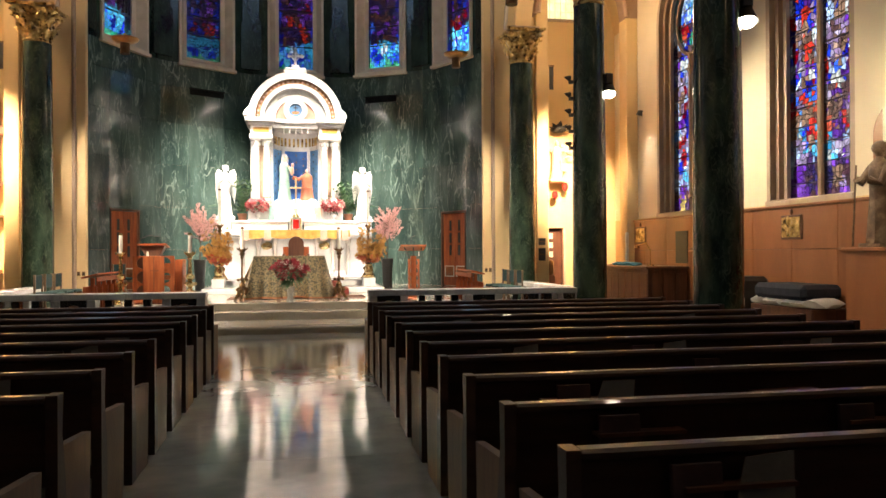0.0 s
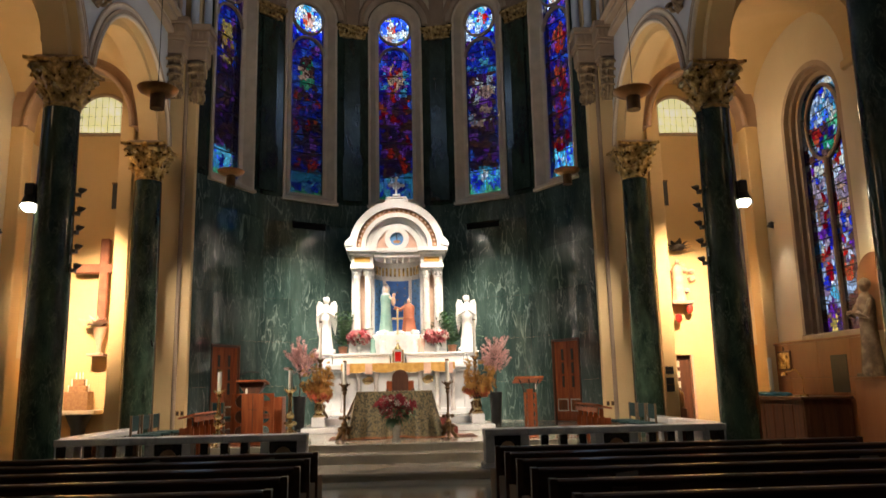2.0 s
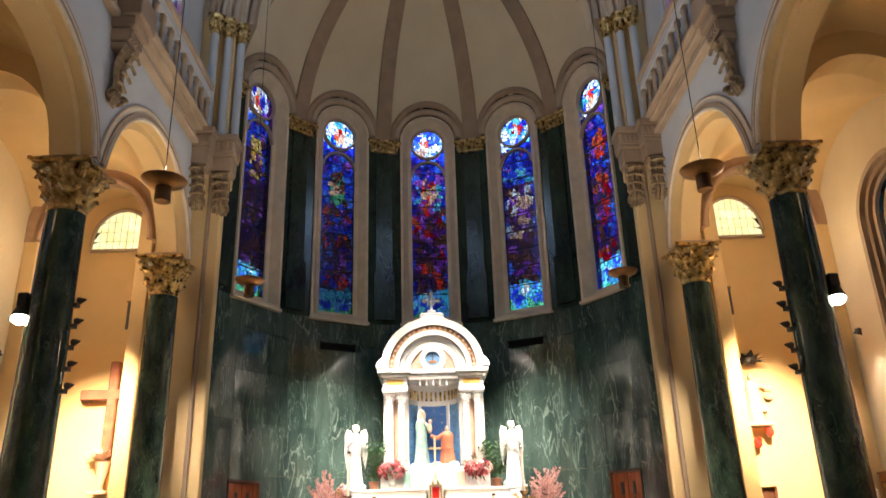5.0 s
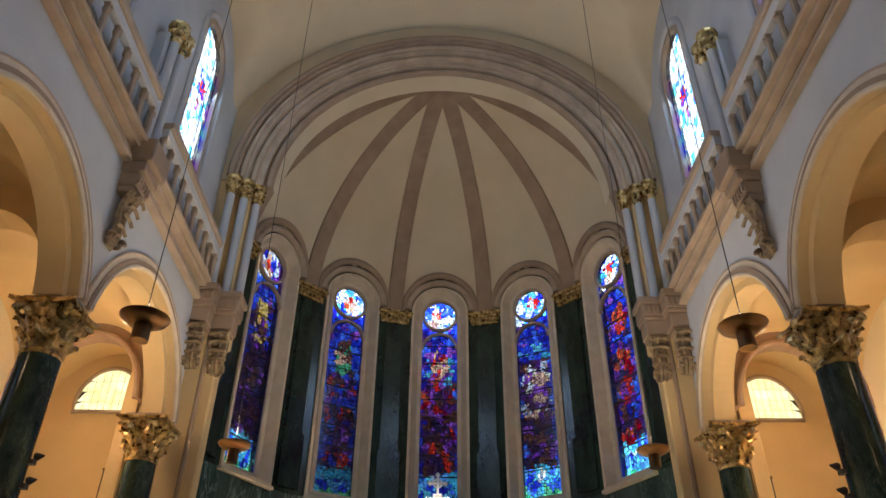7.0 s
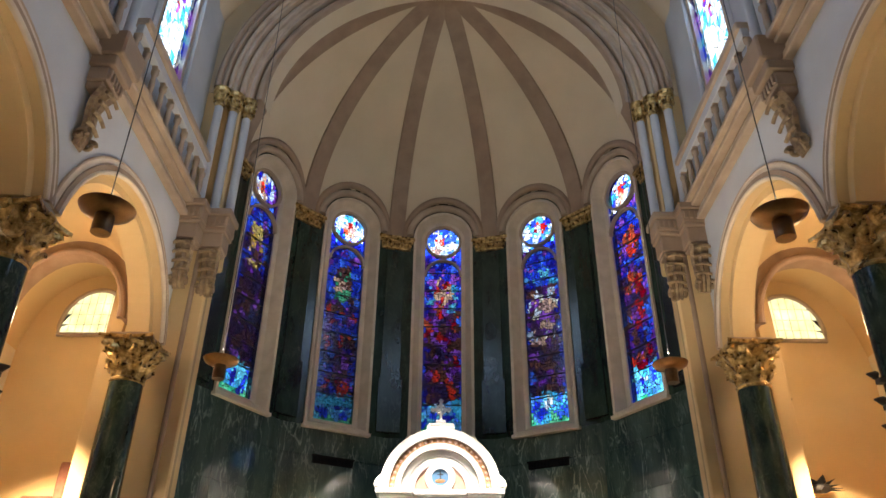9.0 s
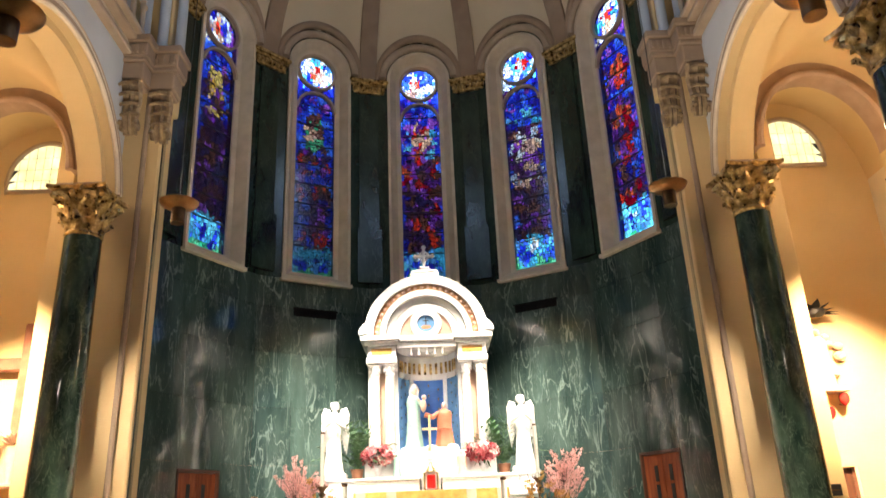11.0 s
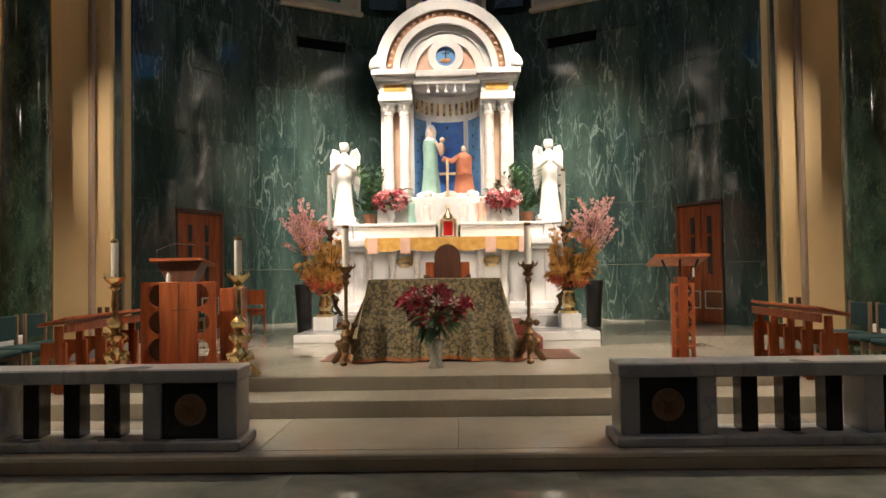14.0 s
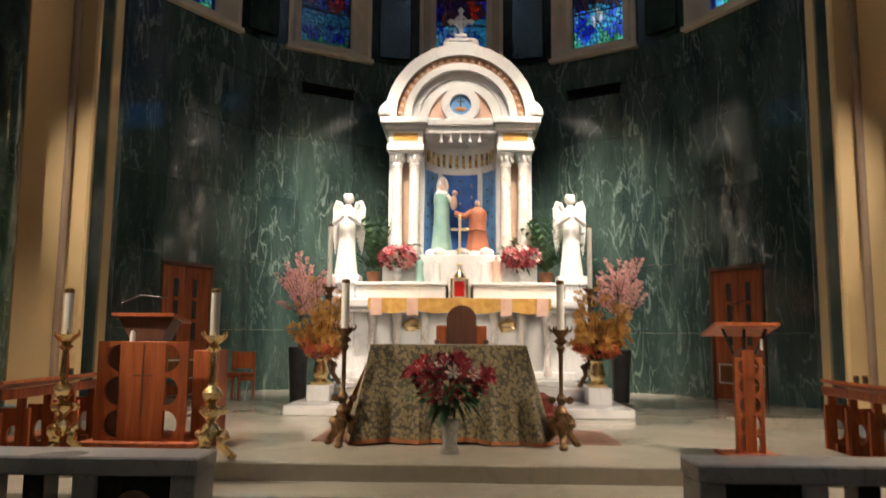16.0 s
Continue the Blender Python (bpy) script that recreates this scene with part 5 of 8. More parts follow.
# Shade of the deep vent slots is put in as a matte near-black colour.
VENTBLACK = noisy("vent_shade_black", [(0.3, (0.003, 0.003, 0.003)), (0.7, (0.007, 0.007, 0.007))], 6, (0.8, 0.95), 0.1, 60, 0.0, (1, 1, 1), 0.0, 6.0, 0.0, 0.0, 0.1)
for k in (-1, 1):
    to = facet(k)
    v = thing("wall_vent", "dark slotted air vent set in green marble", "vent", "apse vents", "structure")
    part("dark_slot", prism(bmesh.new(), [(-0.56, 6.44), (0.56, 6.44), (0.56, 6.62), (-0.56, 6.62)], -0.006, 0.02, to), VENTBLACK, v)
    for q in range(12):
        u = -0.52 + 0.0945 * q
        part("fin", prism(bmesh.new(), [(u - 0.01, 6.45), (u + 0.01, 6.45), (u + 0.01, 6.61), (u - 0.01, 6.61)], -0.02, 0.0, to), VENTBLACK, v)
    part("lip", prism(bmesh.new(), [(-0.58, 6.62), (0.58, 6.62), (0.58, 6.65), (-0.58, 6.65)], -0.05, 0.02, to), VENTBLACK, v)

# ---- communion rail ----
CREAMY = noisy("faded_medallion", [(0.3, (0.13, 0.07, 0.04)), (0.7, (0.2, 0.11, 0.06))], 20, (0.4, 0.6), 0.3)


def communion_rail(s):
    r = thing("communion_rail", "grey veined marble communion rail with black panels, medallions and balusters", "altar rail", "communion rails")
    bx = lambda x0, x1, y0, y1, z0, z1, b=0.0: cube(min(s * x0, s * x1), max(s * x0, s * x1), y0, y1, z0, z1, b)
    y0, y1, zb, zt = 11.48, 11.86, 0.14, 0.77
    shift = 0.0 if s > 0 else 0.10
    part("base", bx(1.39 + shift, 5.72, y0 - 0.05, y1 + 0.05, zb, zb + 0.08, 0.012), GREY_MARBLE, r)
    part("top_slab", bx(1.42 + shift, 5.7, y0, y1, zt - 0.11, zt, 0.012), GREY_MARBLE, r)
    x = 1.43 + shift
    for kind, w in (("pier", 0.15), ("panel", 0.45), ("pier", 0.14), ("bay", 1.12), ("pier", 0.14), ("panel", 0.45), ("pier", 0.14), ("bay", 1.12), ("pier", 0.12), ("panel", 0.27 - shift), ("pier", 0.1)):
        if kind == "pier":
            part("pier", bx(x, x + w, y0 + 0.02, y1 - 0.02, zb + 0.08, zt - 0.11, 0.008), GREY_MARBLE, r)
        elif kind == "panel":
            p = part("panel", bx(x, x + w, y0 + 0.06, y1 - 0.06, zb + 0.08, zt - 0.11), BLACK_MARBLE, r, "black marble panel")
            if w > 0.3:
                cx, cz = s * (x + w / 2), (zb + zt) / 2 - 0.01
                part("medallion", lathe(bmesh.new(), [(0.125, 0), (0.125, 0.012), (0.11, 0.014), (0.105, 0.008)], 28, m=Matrix.Translation((cx, y0 + 0.064, cz)) @ pose(0, 0, 0, 90)), CREAMY, p, "faded brown round medallion", True)
                m = bmesh.new()
                prism(m, [(-0.05, -0.06), (0.05, -0.06), (0.03, 0.0), (0.07, 0.05), (0.0, 0.03), (-0.07, 0.05), (-0.03, 0.0)], 0, 0.008, lambda u, v, d: (cx + u, y0 + 0.05 - d, cz + v))
                part("emblem", m, BRONZE, p)
        else:
            for q in range(3):
                bxx = x + 0.275 + 0.325 * q
                part("baluster", bx(bxx - 0.065, bxx + 0.065, y0 + 0.1, y1 - 0.1, zb + 0.08, zt - 0.11, 0.006), BLACK_MARBLE, r)
        x += w
    # return towards the column
    part("return_base", bx(5.38, 5.7, y1 + 0.05, 15.2, 0.0, 0.22, 0.01), GREY_MARBLE, r)
    part("return_slab", bx(5.36, 5.72, y1, 15.2, zt - 0.11, zt - 0.002, 0.012), WHITE_MARBLE, r)
    for q in range(7):
        yy = y1 + 0.25 + 0.48 * q
        part("return_pier", bx(5.44, 5.64, yy - 0.07, yy + 0.07, 0.22, zt - 0.11, 0.006), GREY_MARBLE if q % 2 else BLACK_MARBLE, r)
    return r


for s in (-1, 1):
    communion_rail(s)

# ---- high altar ----
def brocade():
    m, n, l, p = material("olive_gold_brocade")
    v = coords(n, l, (1, 1, 1))
    vo, nz = n.new("ShaderNodeTexVoronoi"), n.new("ShaderNodeTexNoise")
    vo.inputs["Scale"].default_value, nz.inputs["Scale"].default_value = 26, 60
    l.new(v, vo.inputs["Vector"]), l.new(v, nz.inputs["Vector"])
    r = ramp(n, [(0.1, (0.26, 0.19, 0.08)), (0.35, (0.10, 0.085, 0.035)), (0.55, (0.30, 0.22, 0.10)), (0.8, (0.07, 0.06, 0.03))])
    add = n.new("ShaderNodeMath")
    add.operation = "MULTIPLY_ADD"
    l.new(nz.outputs["Fac"], add.inputs[0])
    add.inputs[1].default_value = 0.35
    l.new(vo.outputs["Distance"], add.inputs[2]), l.new(add.outputs[0], r.inputs["Fac"])
    l.new(r.outputs["Color"], p.inputs["Base Color"])
    p.inputs["Roughness"].default_value, p.inputs["Sheen Weight"].default_value = 0.55, 0.3
    bp = n.new("ShaderNodeBump")
    bp.inputs["Strength"].default_value = 0.25
    l.new(vo.outputs["Distance"], bp.inputs["Height"]), l.new(bp.outputs[0], p.inputs["Normal"])
    return m


BROCADE = brocade()
SKYBLUE = noisy("pale_blue_painted_plaster", [(0.3, (0.10, 0.27, 0.55)), (0.7, (0.18, 0.38, 0.66))], 5, (0.5, 0.7), 0.1)
GOLDCLOTH = noisy("gold_satin", [(0.3, (0.42, 0.21, 0.035)), (0.7, (0.62, 0.36, 0.08))], 8, (0.35, 0.5), 0.2, 60)
ORANGE = noisy("rust_hem", [(0.3, (0.26, 0.08, 0.02)), (0.7, (0.38, 0.14, 0.04))], 14, (0.6, 0.8), 0.2)
TAN = noisy("tan_relief", [(0.3, (0.34, 0.17, 0.08)), (0.7, (0.50, 0.28, 0.13))], 14, (0.5, 0.7), 0.5)
PINKSTONE = noisy("pink_stone", [(0.3, (0.55, 0.33, 0.24)), (0.7, (0.68, 0.45, 0.34))], 5, (0.4, 0.6), 0.1)

AY = 20.2
altar = thing("high_altar", "white marble high altar with colonnettes, gold frontal cloth and stepped shelf", "altar")
part("lower_step", cube(-2.3, 2.3, 16.9, 22.4, SF, SF + 0.13, 0.012), WHITE_MARBLE, altar)
part("upper_step", cube(-2.05, 2.05, 18.0, 22.4, SF + 0.13, SF + 0.3, 0.012), WHITE_MARBLE, altar)
part("altar_body", cube(-1.98, 1.98, AY + 0.14, 22.0, SF + 0.3, 1.98, 0.01), WHITE_MARBLE, altar)
part("altar_foot", cube(-2.06, 2.06, AY + 0.02, 22.0, SF + 0.3, SF + 0.45, 0.02), WHITE_MARBLE, altar)
part("mensa", cube(-2.25, 2.25, AY - 0.16, 22.0, 2.0, 2.16, 0.03), WHITE_MARBLE, altar)
part("mensa_moulding", cube(-2.12, 2.12, AY - 0.06, 22.0, 1.92, 2.0, 0.02), WHITE_MARBLE, altar)
for x in (-1.55, -1.1, -0.62, 0.62, 1.1, 1.55):
    part("colonnette", lathe(bmesh.new(), [(0.085, 0.82), (0.085, 0.9), (0.06, 0.94), (0.058, 1.72), (0.075, 1.76), (0.09, 1.86), (0.1, 1.92)], 14, (x, AY + 0.06, 0)), VEINED, altar, smooth=True)
for s in (-1, 1):
    m = bmesh.new()
    blob(m, (s * 0.85, AY + 0.12, 1.7), (0.16, 0.06, 0.12), seed=3, rough=0.5)
    part("gilt_emblem", m, GOLD, altar, smooth=True)
    part("shelf", cube(min(s * 0.24, s * 1.85), max(s * 0.24, s * 1.85), AY + 0.02, 22.0, 2.16, 2.4, 0.02), WHITE_MARBLE, altar)
    part("shelf_lip", cube(min(s * 0.22, s * 1.88), max(s * 0.22, s * 1.88), AY - 0.02, 22.0, 2.4, 2.46, 0.015), WHITE_MARBLE, altar)
    part("side_pedestal", cube(min(s * 1.87, s * 2.28), max(s * 1.87, s * 2.28), AY + 0.1, AY + 0.55, SF + 0.3, 2.42, 0.02), WHITE_MARBLE, altar)
    part("pedestal_cap", cube(min(s * 1.83, s * 2.33), max(s * 1.83, s * 2.33), AY + 0.06, AY + 0.6, 2.42, 2.5, 0.02), WHITE_MARBLE, altar)
part("front_block", cube(-2.12, -1.8, 17.5, 17.9, SF + 0.13, SF + 0.36, 0.01), WHITE_MARBLE, altar)
part("front_block", cube(1.8, 2.12, 17.5, 17.9, SF + 0.13, SF + 0.36, 0.01), WHITE_MARBLE, altar)
# gold frontal with scalloped lower edge
m = bmesh.new()
top, low = [], []
for i in range(61):
    x = -1.6 + 3.2 * i / 60
    k = abs(math.sin(math.pi * i / 60 * 4))
    yy = AY - 0.175 - 0.012 * math.sin(i * 1.7)
    top.append((m.verts.new((x, AY + 0.2, 2.172)), m.verts.new((x, yy, 2.17))))
    low.append(m.verts.new((x, yy - 0.01, 1.90 + 0.07 * (1 - k))))
for i in range(60):
    m.faces.new((top[i][0], top[i + 1][0], top[i + 1][1], top[i][1]))
    m.faces.new((top[i][1], top[i + 1][1], low[i + 1], low[i]))
cloth = tagged(link("frontal_cloth", m, GOLDCLOTH, smooth=True), "gold satin frontal with scalloped edge hanging over the altar", "altar cloth")
for x in (-1.45, -0.82, 0.82, 1.45):
    part("pale_lappet", cube(x - 0.1, x + 0.1, AY - 0.205, AY - 0.19, 1.86, 2.17, 0.004), PINKSTONE, cloth, "pale pink lappet")

# reredos: paired columns, entablature, round arch, niche
rer = thing("altar_canopy", "white marble altar canopy with paired veined columns and round arch", "canopy")
RY = 20.62
part("pedestal_wall", cube(-1.42, 1.42, RY, 22.2, 2.40, 3.0, 0.015), WHITE_MARBLE, rer)
for x in (-1.19, -0.86, 0.86, 1.19):
    c = part("canopy_column", lathe(bmesh.new(), [(0.15, 3.0), (0.15, 3.06), (0.12, 3.12), (0.112, 3.2), (0.098, 4.68)], 18, (x, RY + 0.2, 0)), VEINED, rer, "brown-veined white marble shaft", True)
    m = lathe(bmesh.new(), [(0.10, 4.68), (0.115, 4.71), (0.10, 4.74), (0.13, 4.86), (0.17, 4.92)], 16, (x, RY + 0.2, 0))
    for a in range(8):
        blob(m, (x + 0.125 * math.cos(a * 0.785), RY + 0.2 + 0.125 * math.sin(a * 0.785), 4.83), (0.035, 0.035, 0.07), seed=a, rough=0.3)
    box(m, x - 0.16, x + 0.16, RY + 0.04, RY + 0.36, 4.92, 4.96)
    part("canopy_capital", m, WHITE_MARBLE, rer, smooth=True)
for s in (-1, 1):
    part("brown_strip", cube(s * 1.025 - 0.075, s * 1.025 + 0.075, RY + 0.3, RY + 0.34, 3.0, 4.9), PINKSTONE_EARLY, rer, "brown marble strip")
    part("back_jamb", cube(min(s * 0.68, s * 1.36), max(s * 0.68, s * 1.36), RY + 0.36, 22.2, 3.0, 4.96), WHITE_MARBLE, rer)
    for name, x0, x1, z0, z1, y0, mat in (("architrave", 0.68, 1.38, 4.96, 5.1, 0.0, WHITE_MARBLE), ("frieze", 0.70, 1.35, 5.1, 5.36, 0.03, WHITE_MARBLE), ("cornice_low", 0.64, 1.42, 5.36, 5.46, -0.05, WHITE_MARBLE), ("cornice_high", 0.6, 1.5, 5.46, 5.58, -0.12, WHITE_MARBLE)):
        part(name, cube(min(s * x0, s * x1), max(s * x0, s * x1), RY + y0, 22.2, z0, z1, 0.015), mat, rer)
    part("gilt_inlay", cube(min(s * 0.8, s * 1.26), max(s * 0.8, s * 1.26), RY + 0.02, RY + 0.05, 5.16, 5.3), GOLDCLOTH, rer, "gilded frieze inlay")
    m = bmesh.new()
    lathe(m, [(0.05, 0), (0.14, 0.03), (0.16, 0.1), (0.13, 0.2), (0.06, 0.28), (0.02, 0.32)], 12, (s * 1.4, RY, 5.58))
    part("acroterion", m, WHITE_MARBLE, rer, smooth=True)
fr = lambda u, v, d: (u, RY + d, v)
CZ = 5.58
for name, r0, r1, d0, d1, mat in (("arch_outer", 1.2, 1.42, -0.1, 1.5, WHITE_MARBLE), ("arch_ornament", 1.06, 1.2, -0.02, 1.5, TAN), ("arch_middle", 0.92, 1.06, -0.07, 1.5, WHITE_MARBLE), ("arch_inner", 0.78, 0.92, 0.03, 1.5, WHITE_MARBLE)):
    part(name, band(bmesh.new(), arc(0, CZ, r0, 0, 180, 40), arc(0, CZ, r1 - 0.003, 0, 180, 40), d0, d1, fr), mat, rer, "brown carved scroll band" if mat is TAN else "")
for q in range(24):
    a = math.pi * (q + 0.5) / 24
    m = bmesh.new()
    blob(m, fr(1.13 * math.cos(a), CZ + 1.13 * math.sin(a), -0.02), (0.045, 0.03, 0.045), seed=q, rough=0.5)
    part("scroll_boss", m, PINKSTONE, rer)
part("tympanum", prism(bmesh.new(), arc(0, CZ, 0.79, 0, 180, 30), 0.12, 0.3, fr), PINKSTONE, rer, "pink tympanum")
part("tympanum_rim", band(bmesh.new(), arc(0, CZ, 0.6, 0, 180, 30), arc(0, CZ, 0.78, 0, 180, 30), 0.06, 0.13, fr), WHITE_MARBLE, rer)
full = lambda r: [(r * math.cos(a), CZ + 0.27 + r * math.sin(a)) for a in np.linspace(0, 2 * math.pi, 33)]
part("roundel_ring", band(bmesh.new(), full(0.2), full(0.36), 0.0, 0.12, fr), WHITE_MARBLE, rer)
ro = part("roundel", prism(bmesh.new(), full(0.2)[:-1], 0.05, 0.09, fr), SKYBLUE, rer, "blue roundel with a small dark cross")
m = cube(-0.012, 0.012, RY + 0.035, RY + 0.05, CZ + 0.18, CZ + 0.42)
box(m, -0.07, 0.07, RY + 0.034, RY + 0.049, CZ + 0.33, CZ + 0.352)
part("roundel_cross", m, IRON, ro)
m = bmesh.new()
blob(m, (0.0, RY + 0.045, CZ + 0.19), (0.12, 0.015, 0.05), seed=2, rough=0.4)
part("roundel_cloud", m, TAN, ro)
# canopy ceiling with small pendants
part("niche_cornice", cube(-0.68, 0.68, RY - 0.02, 22.2, 5.28, 5.42, 0.02), WHITE_MARBLE, rer)
part("niche_cornice_top", cube(-0.62, 0.62, RY - 0.08, 22.2, 5.42, 5.56, 0.02), WHITE_MARBLE, rer)
for q in range(5):
    part("drop", lathe(bmesh.new(), [(0.035, 5.12), (0.04, 5.15), (0.018, 5.18), (0.02, 5.26), (0.035, 5.285)], 10, (-0.36 + 0.18 * q, RY + 0.04, 0)), WHITE_MARBLE, rer, smooth=True)
# curved niche
m = bmesh.new()
prev = None
for a in np.linspace(0, 180, 19):
    x, y = 0.68 * math.cos(radians(a)), RY + 0.36 + 0.75 * math.sin(radians(a))
    cur = [m.verts.new((x, y, z)) for z in (3.0, 4.72)]
    if prev:
        m.faces.new((prev[0], cur[0], cur[1], prev[1]))
    prev = cur
part("niche_back", m, SKYBLUE, rer, "pale blue niche wall with gold stars", True)
m = bmesh.new()
prev = None
for a in np.linspace(57, 123, 9):
    x, y = 0.672 * math.cos(radians(a)), RY + 0.36 + 0.742 * math.sin(radians(a))
    cur = [m.verts.new((x, y, z)) for z in (3.0, 4.72)]
    if prev:
        m.faces.new((prev[0], cur[0], cur[1], prev[1]))
    prev = cur
part("niche_panel", m, BLUE, rer, "deep blue middle panel of the niche", True)
m = bmesh.new()
prev = None
for i, a in enumerate(np.linspace(0, 180, 37)):
    x, y = 0.66 * math.cos(radians(a)), RY + 0.36 + 0.73 * math.sin(radians(a))
    cur = [m.verts.new((x, y, z)) for z in (4.72, 4.80, 5.28)]
    if prev:
        for j in (0, 1):
            m.faces.new((prev[j], cur[j], cur[j + 1], prev[j + 1]))
    prev = cur
part("niche_frieze", m, WHITE_MARBLE, rer, smooth=True)
for a in np.linspace(12, 168, 14):
    part("gilt_tooth", cube(-0.028, 0.028, -0.02, 0.01, 4.86, 5.12, 0.004, Matrix.Translation((0.65 * math.cos(radians(a)), RY + 0.36 + 0.72 * math.sin(radians(a)), 0)) @ pose(0, 0, 0, 0, 0, a - 90)), GILT, rer, "gilded tooth")
for a in (52, 128):
    part("niche_pilaster", cube(-0.05, 0.05, -0.02, 0.02, 3.0, 4.8, 0.005, Matrix.Translation((0.64 * math.cos(radians(a)), RY + 0.36 + 0.71 * math.sin(radians(a)), 0)) @ pose(0, 0, 0, 0, 0, a - 90)), WHITE_MARBLE, rer)
m = bmesh.new()
for i in range(6):
    for j, a in enumerate((20, 36, 70, 90, 110, 144, 160)):
        p = Vector((0.665 * math.cos(radians(a)), RY + 0.36 + 0.735 * math.sin(radians(a)), 3.35 + 0.23 * i + 0.1 * (j % 2)))
        box(m, -0.008, 0.008, -0.004, 0.004, -0.035, 0.035, 0, Matrix.Translation(p) @ pose(0, 0, 0, 0, 0, a - 90))
        box(m, -0.025, 0.025, -0.004, 0.004, -0.008, 0.012, 0, Matrix.Translation(p) @ pose(0, 0, 0, 0, 0, a - 90))
tagged(part("gold_stars", m, GOLD, rer, "small gold fleurs on the blue"), kind="stuff")
# crown of the arch and cross
m = bmesh.new()
for w, z0, z1 in ((0.34, 6.98, 7.06), (0.24, 7.06, 7.14), (0.12, 7.14, 7.22)):
    box(m, -w, w, RY - 0.05, RY + 0.3, z0, z1, 0.02)
for s in (-1, 1):
    blob(m, (s * 0.24, RY + 0.1, 7.1), (0.1, 0.08, 0.08), seed=s, rough=0.2)
part("crest", m, WHITE_MARBLE, rer)
m = cube(-0.035, 0.035, RY + 0.07, RY + 0.14, 7.2, 7.74, 0.008)
box(m, -0.2, 0.2, RY + 0.072, RY + 0.138, 7.48, 7.55, 0.008)
for x, z in ((-0.2, 7.515), (0.2, 7.515), (0, 7.74)):
    for dx, dz in ((0, 0), (0.035, 0), (-0.035, 0), (0, 0.035), (0, -0.035)):
        blob(m, (x + dx, RY + 0.105, z + dz), (0.03, 0.03, 0.03), seed=x)
band(m, [(0.09 * math.cos(a), 7.515 + 0.09 * math.sin(a)) for a in np.linspace(0, 6.2832, 21)], [(0.125 * math.cos(a), 7.515 + 0.125 * math.sin(a)) for a in np.linspace(0, 6.2832, 21)], 0.08, 0.13, fr)
part("cross", m, WHITE_MARBLE, rer, "white marble ringed cross with trefoil ends")

# tabernacle
tab = thing("tabernacle", "white and gilt tabernacle with a small red door", "tabernacle")
part("body", cube(-0.2, 0.2, AY + 0.3, AY + 0.9, 2.16, 2.62, 0.01), WHITE_MARBLE, tab)
part("red_door", cube(-0.09, 0.09, AY + 0.27, AY + 0.302, 2.22, 2.5, 0.01), noisy("red_enamel", [(0.3, (0.35, 0.01, 0.01)), (0.7, (0.5, 0.03, 0.02))], 5, (0.2, 0.3)), tab, "small red door")
m = cube(-0.14, 0.14, AY + 0.26, AY + 0.3, 2.17, 2.2)
for s in (-1, 1):
    lathe(m, [(0.03, 0), (0.02, 0.04), (0.02, 0.3), (0.035, 0.34)], 10, (s * 0.14, AY + 0.25, 2.2))
lathe(m, [(0.12, 0), (0.1, 0.06), (0.04, 0.12), (0.02, 0.2)], 14, (0, AY + 0.3, 2.56))
part("gilt_frame", m, GOLD, tab, smooth=True)
part("dome_steps", cube(-0.5, 0.5, AY + 0.6, AY + 1.2, 2.46, 2.8, 0.02), WHITE_MARBLE, tab)
part("gold_band", cube(-0.36, 0.36, AY + 0.57, AY + 0.6, 2.58, 2.74), GOLDCLOTH, tab)


def robe(m, x, y, z, h, r, seed, hands_out=0.0, cape=0.0):
    """A standing draped figure: fluted robe, shoulders, head."""
    seg, rings = 22, []
    prof = [(1.0, 0.0), (0.95, 0.06), (0.82, 0.25), (0.72, 0.45), (0.74, 0.6), (0.8, 0.7), (0.72, 0.79), (0.4, 0.835), (0.26, 0.86)]
    for k, t in prof:
        ring = []
        for i in range(seg):
            a = 2 * math.pi * i / seg
            f = 1 + 0.13 * max(0, 0.8 - t) * math.sin(a * 7 + seed + 2 * t) + 0.05 * math.sin(a * 3 + seed)
            ring.append(m.verts.new((x + r * k * f * math.cos(a), y + r * 0.78 * k * f * math.sin(a), z + h * t)))
        rings.append(ring)
    for p, q in zip(rings, rings[1:]):
        for i in range(seg):
            m.faces.new((p[i], p[(i + 1) % seg], q[(i + 1) % seg], q[i]))
    m.faces.new(rings[0][::-1]), m.faces.new(rings[-1])
    blob(m, (x, y, z + h * 0.925), (h * 0.052, h * 0.06, h * 0.075), seed=seed, rough=0.06)


def wings(m, x, y, z, h, spread):
    """Two folded wings: a rounded shoulder ridge with long hanging feathers under it."""
    for s in (-1, 1):
        ridge = [(0.05, 0.66), (0.07, 0.77), (0.6 * spread, 0.85), (0.82 * spread, 0.87), (spread, 0.80), (1.02 * spread, 0.68)]
        tube(m, [(x + s * u * h, y + (0.07 + 0.05 * u) * h, z + v * h) for u, v in ridge], [0.02 * h, 0.026 * h, 0.03 * h, 0.03 * h, 0.026 * h, 0.015 * h], 8)
        for q in range(7):
            u = 0.065 + (spread - 0.07) * q / 6
            top, low = 0.84 - 0.02 * abs(q - 4), 0.54 - 0.045 * q
            tube(m, [(x + s * u * h, y + 0.085 * h, z + top * h), (x + s * (u + 0.012) * h, y + 0.1 * h, z + (top + low) / 2 * h), (x + s * (u - 0.012) * h, y + 0.09 * h, z + low * h)], [0.017 * h, 0.021 * h, 0.005 * h], 6)


def arm(m, pts, r):
    tube(m, pts, r, 8)


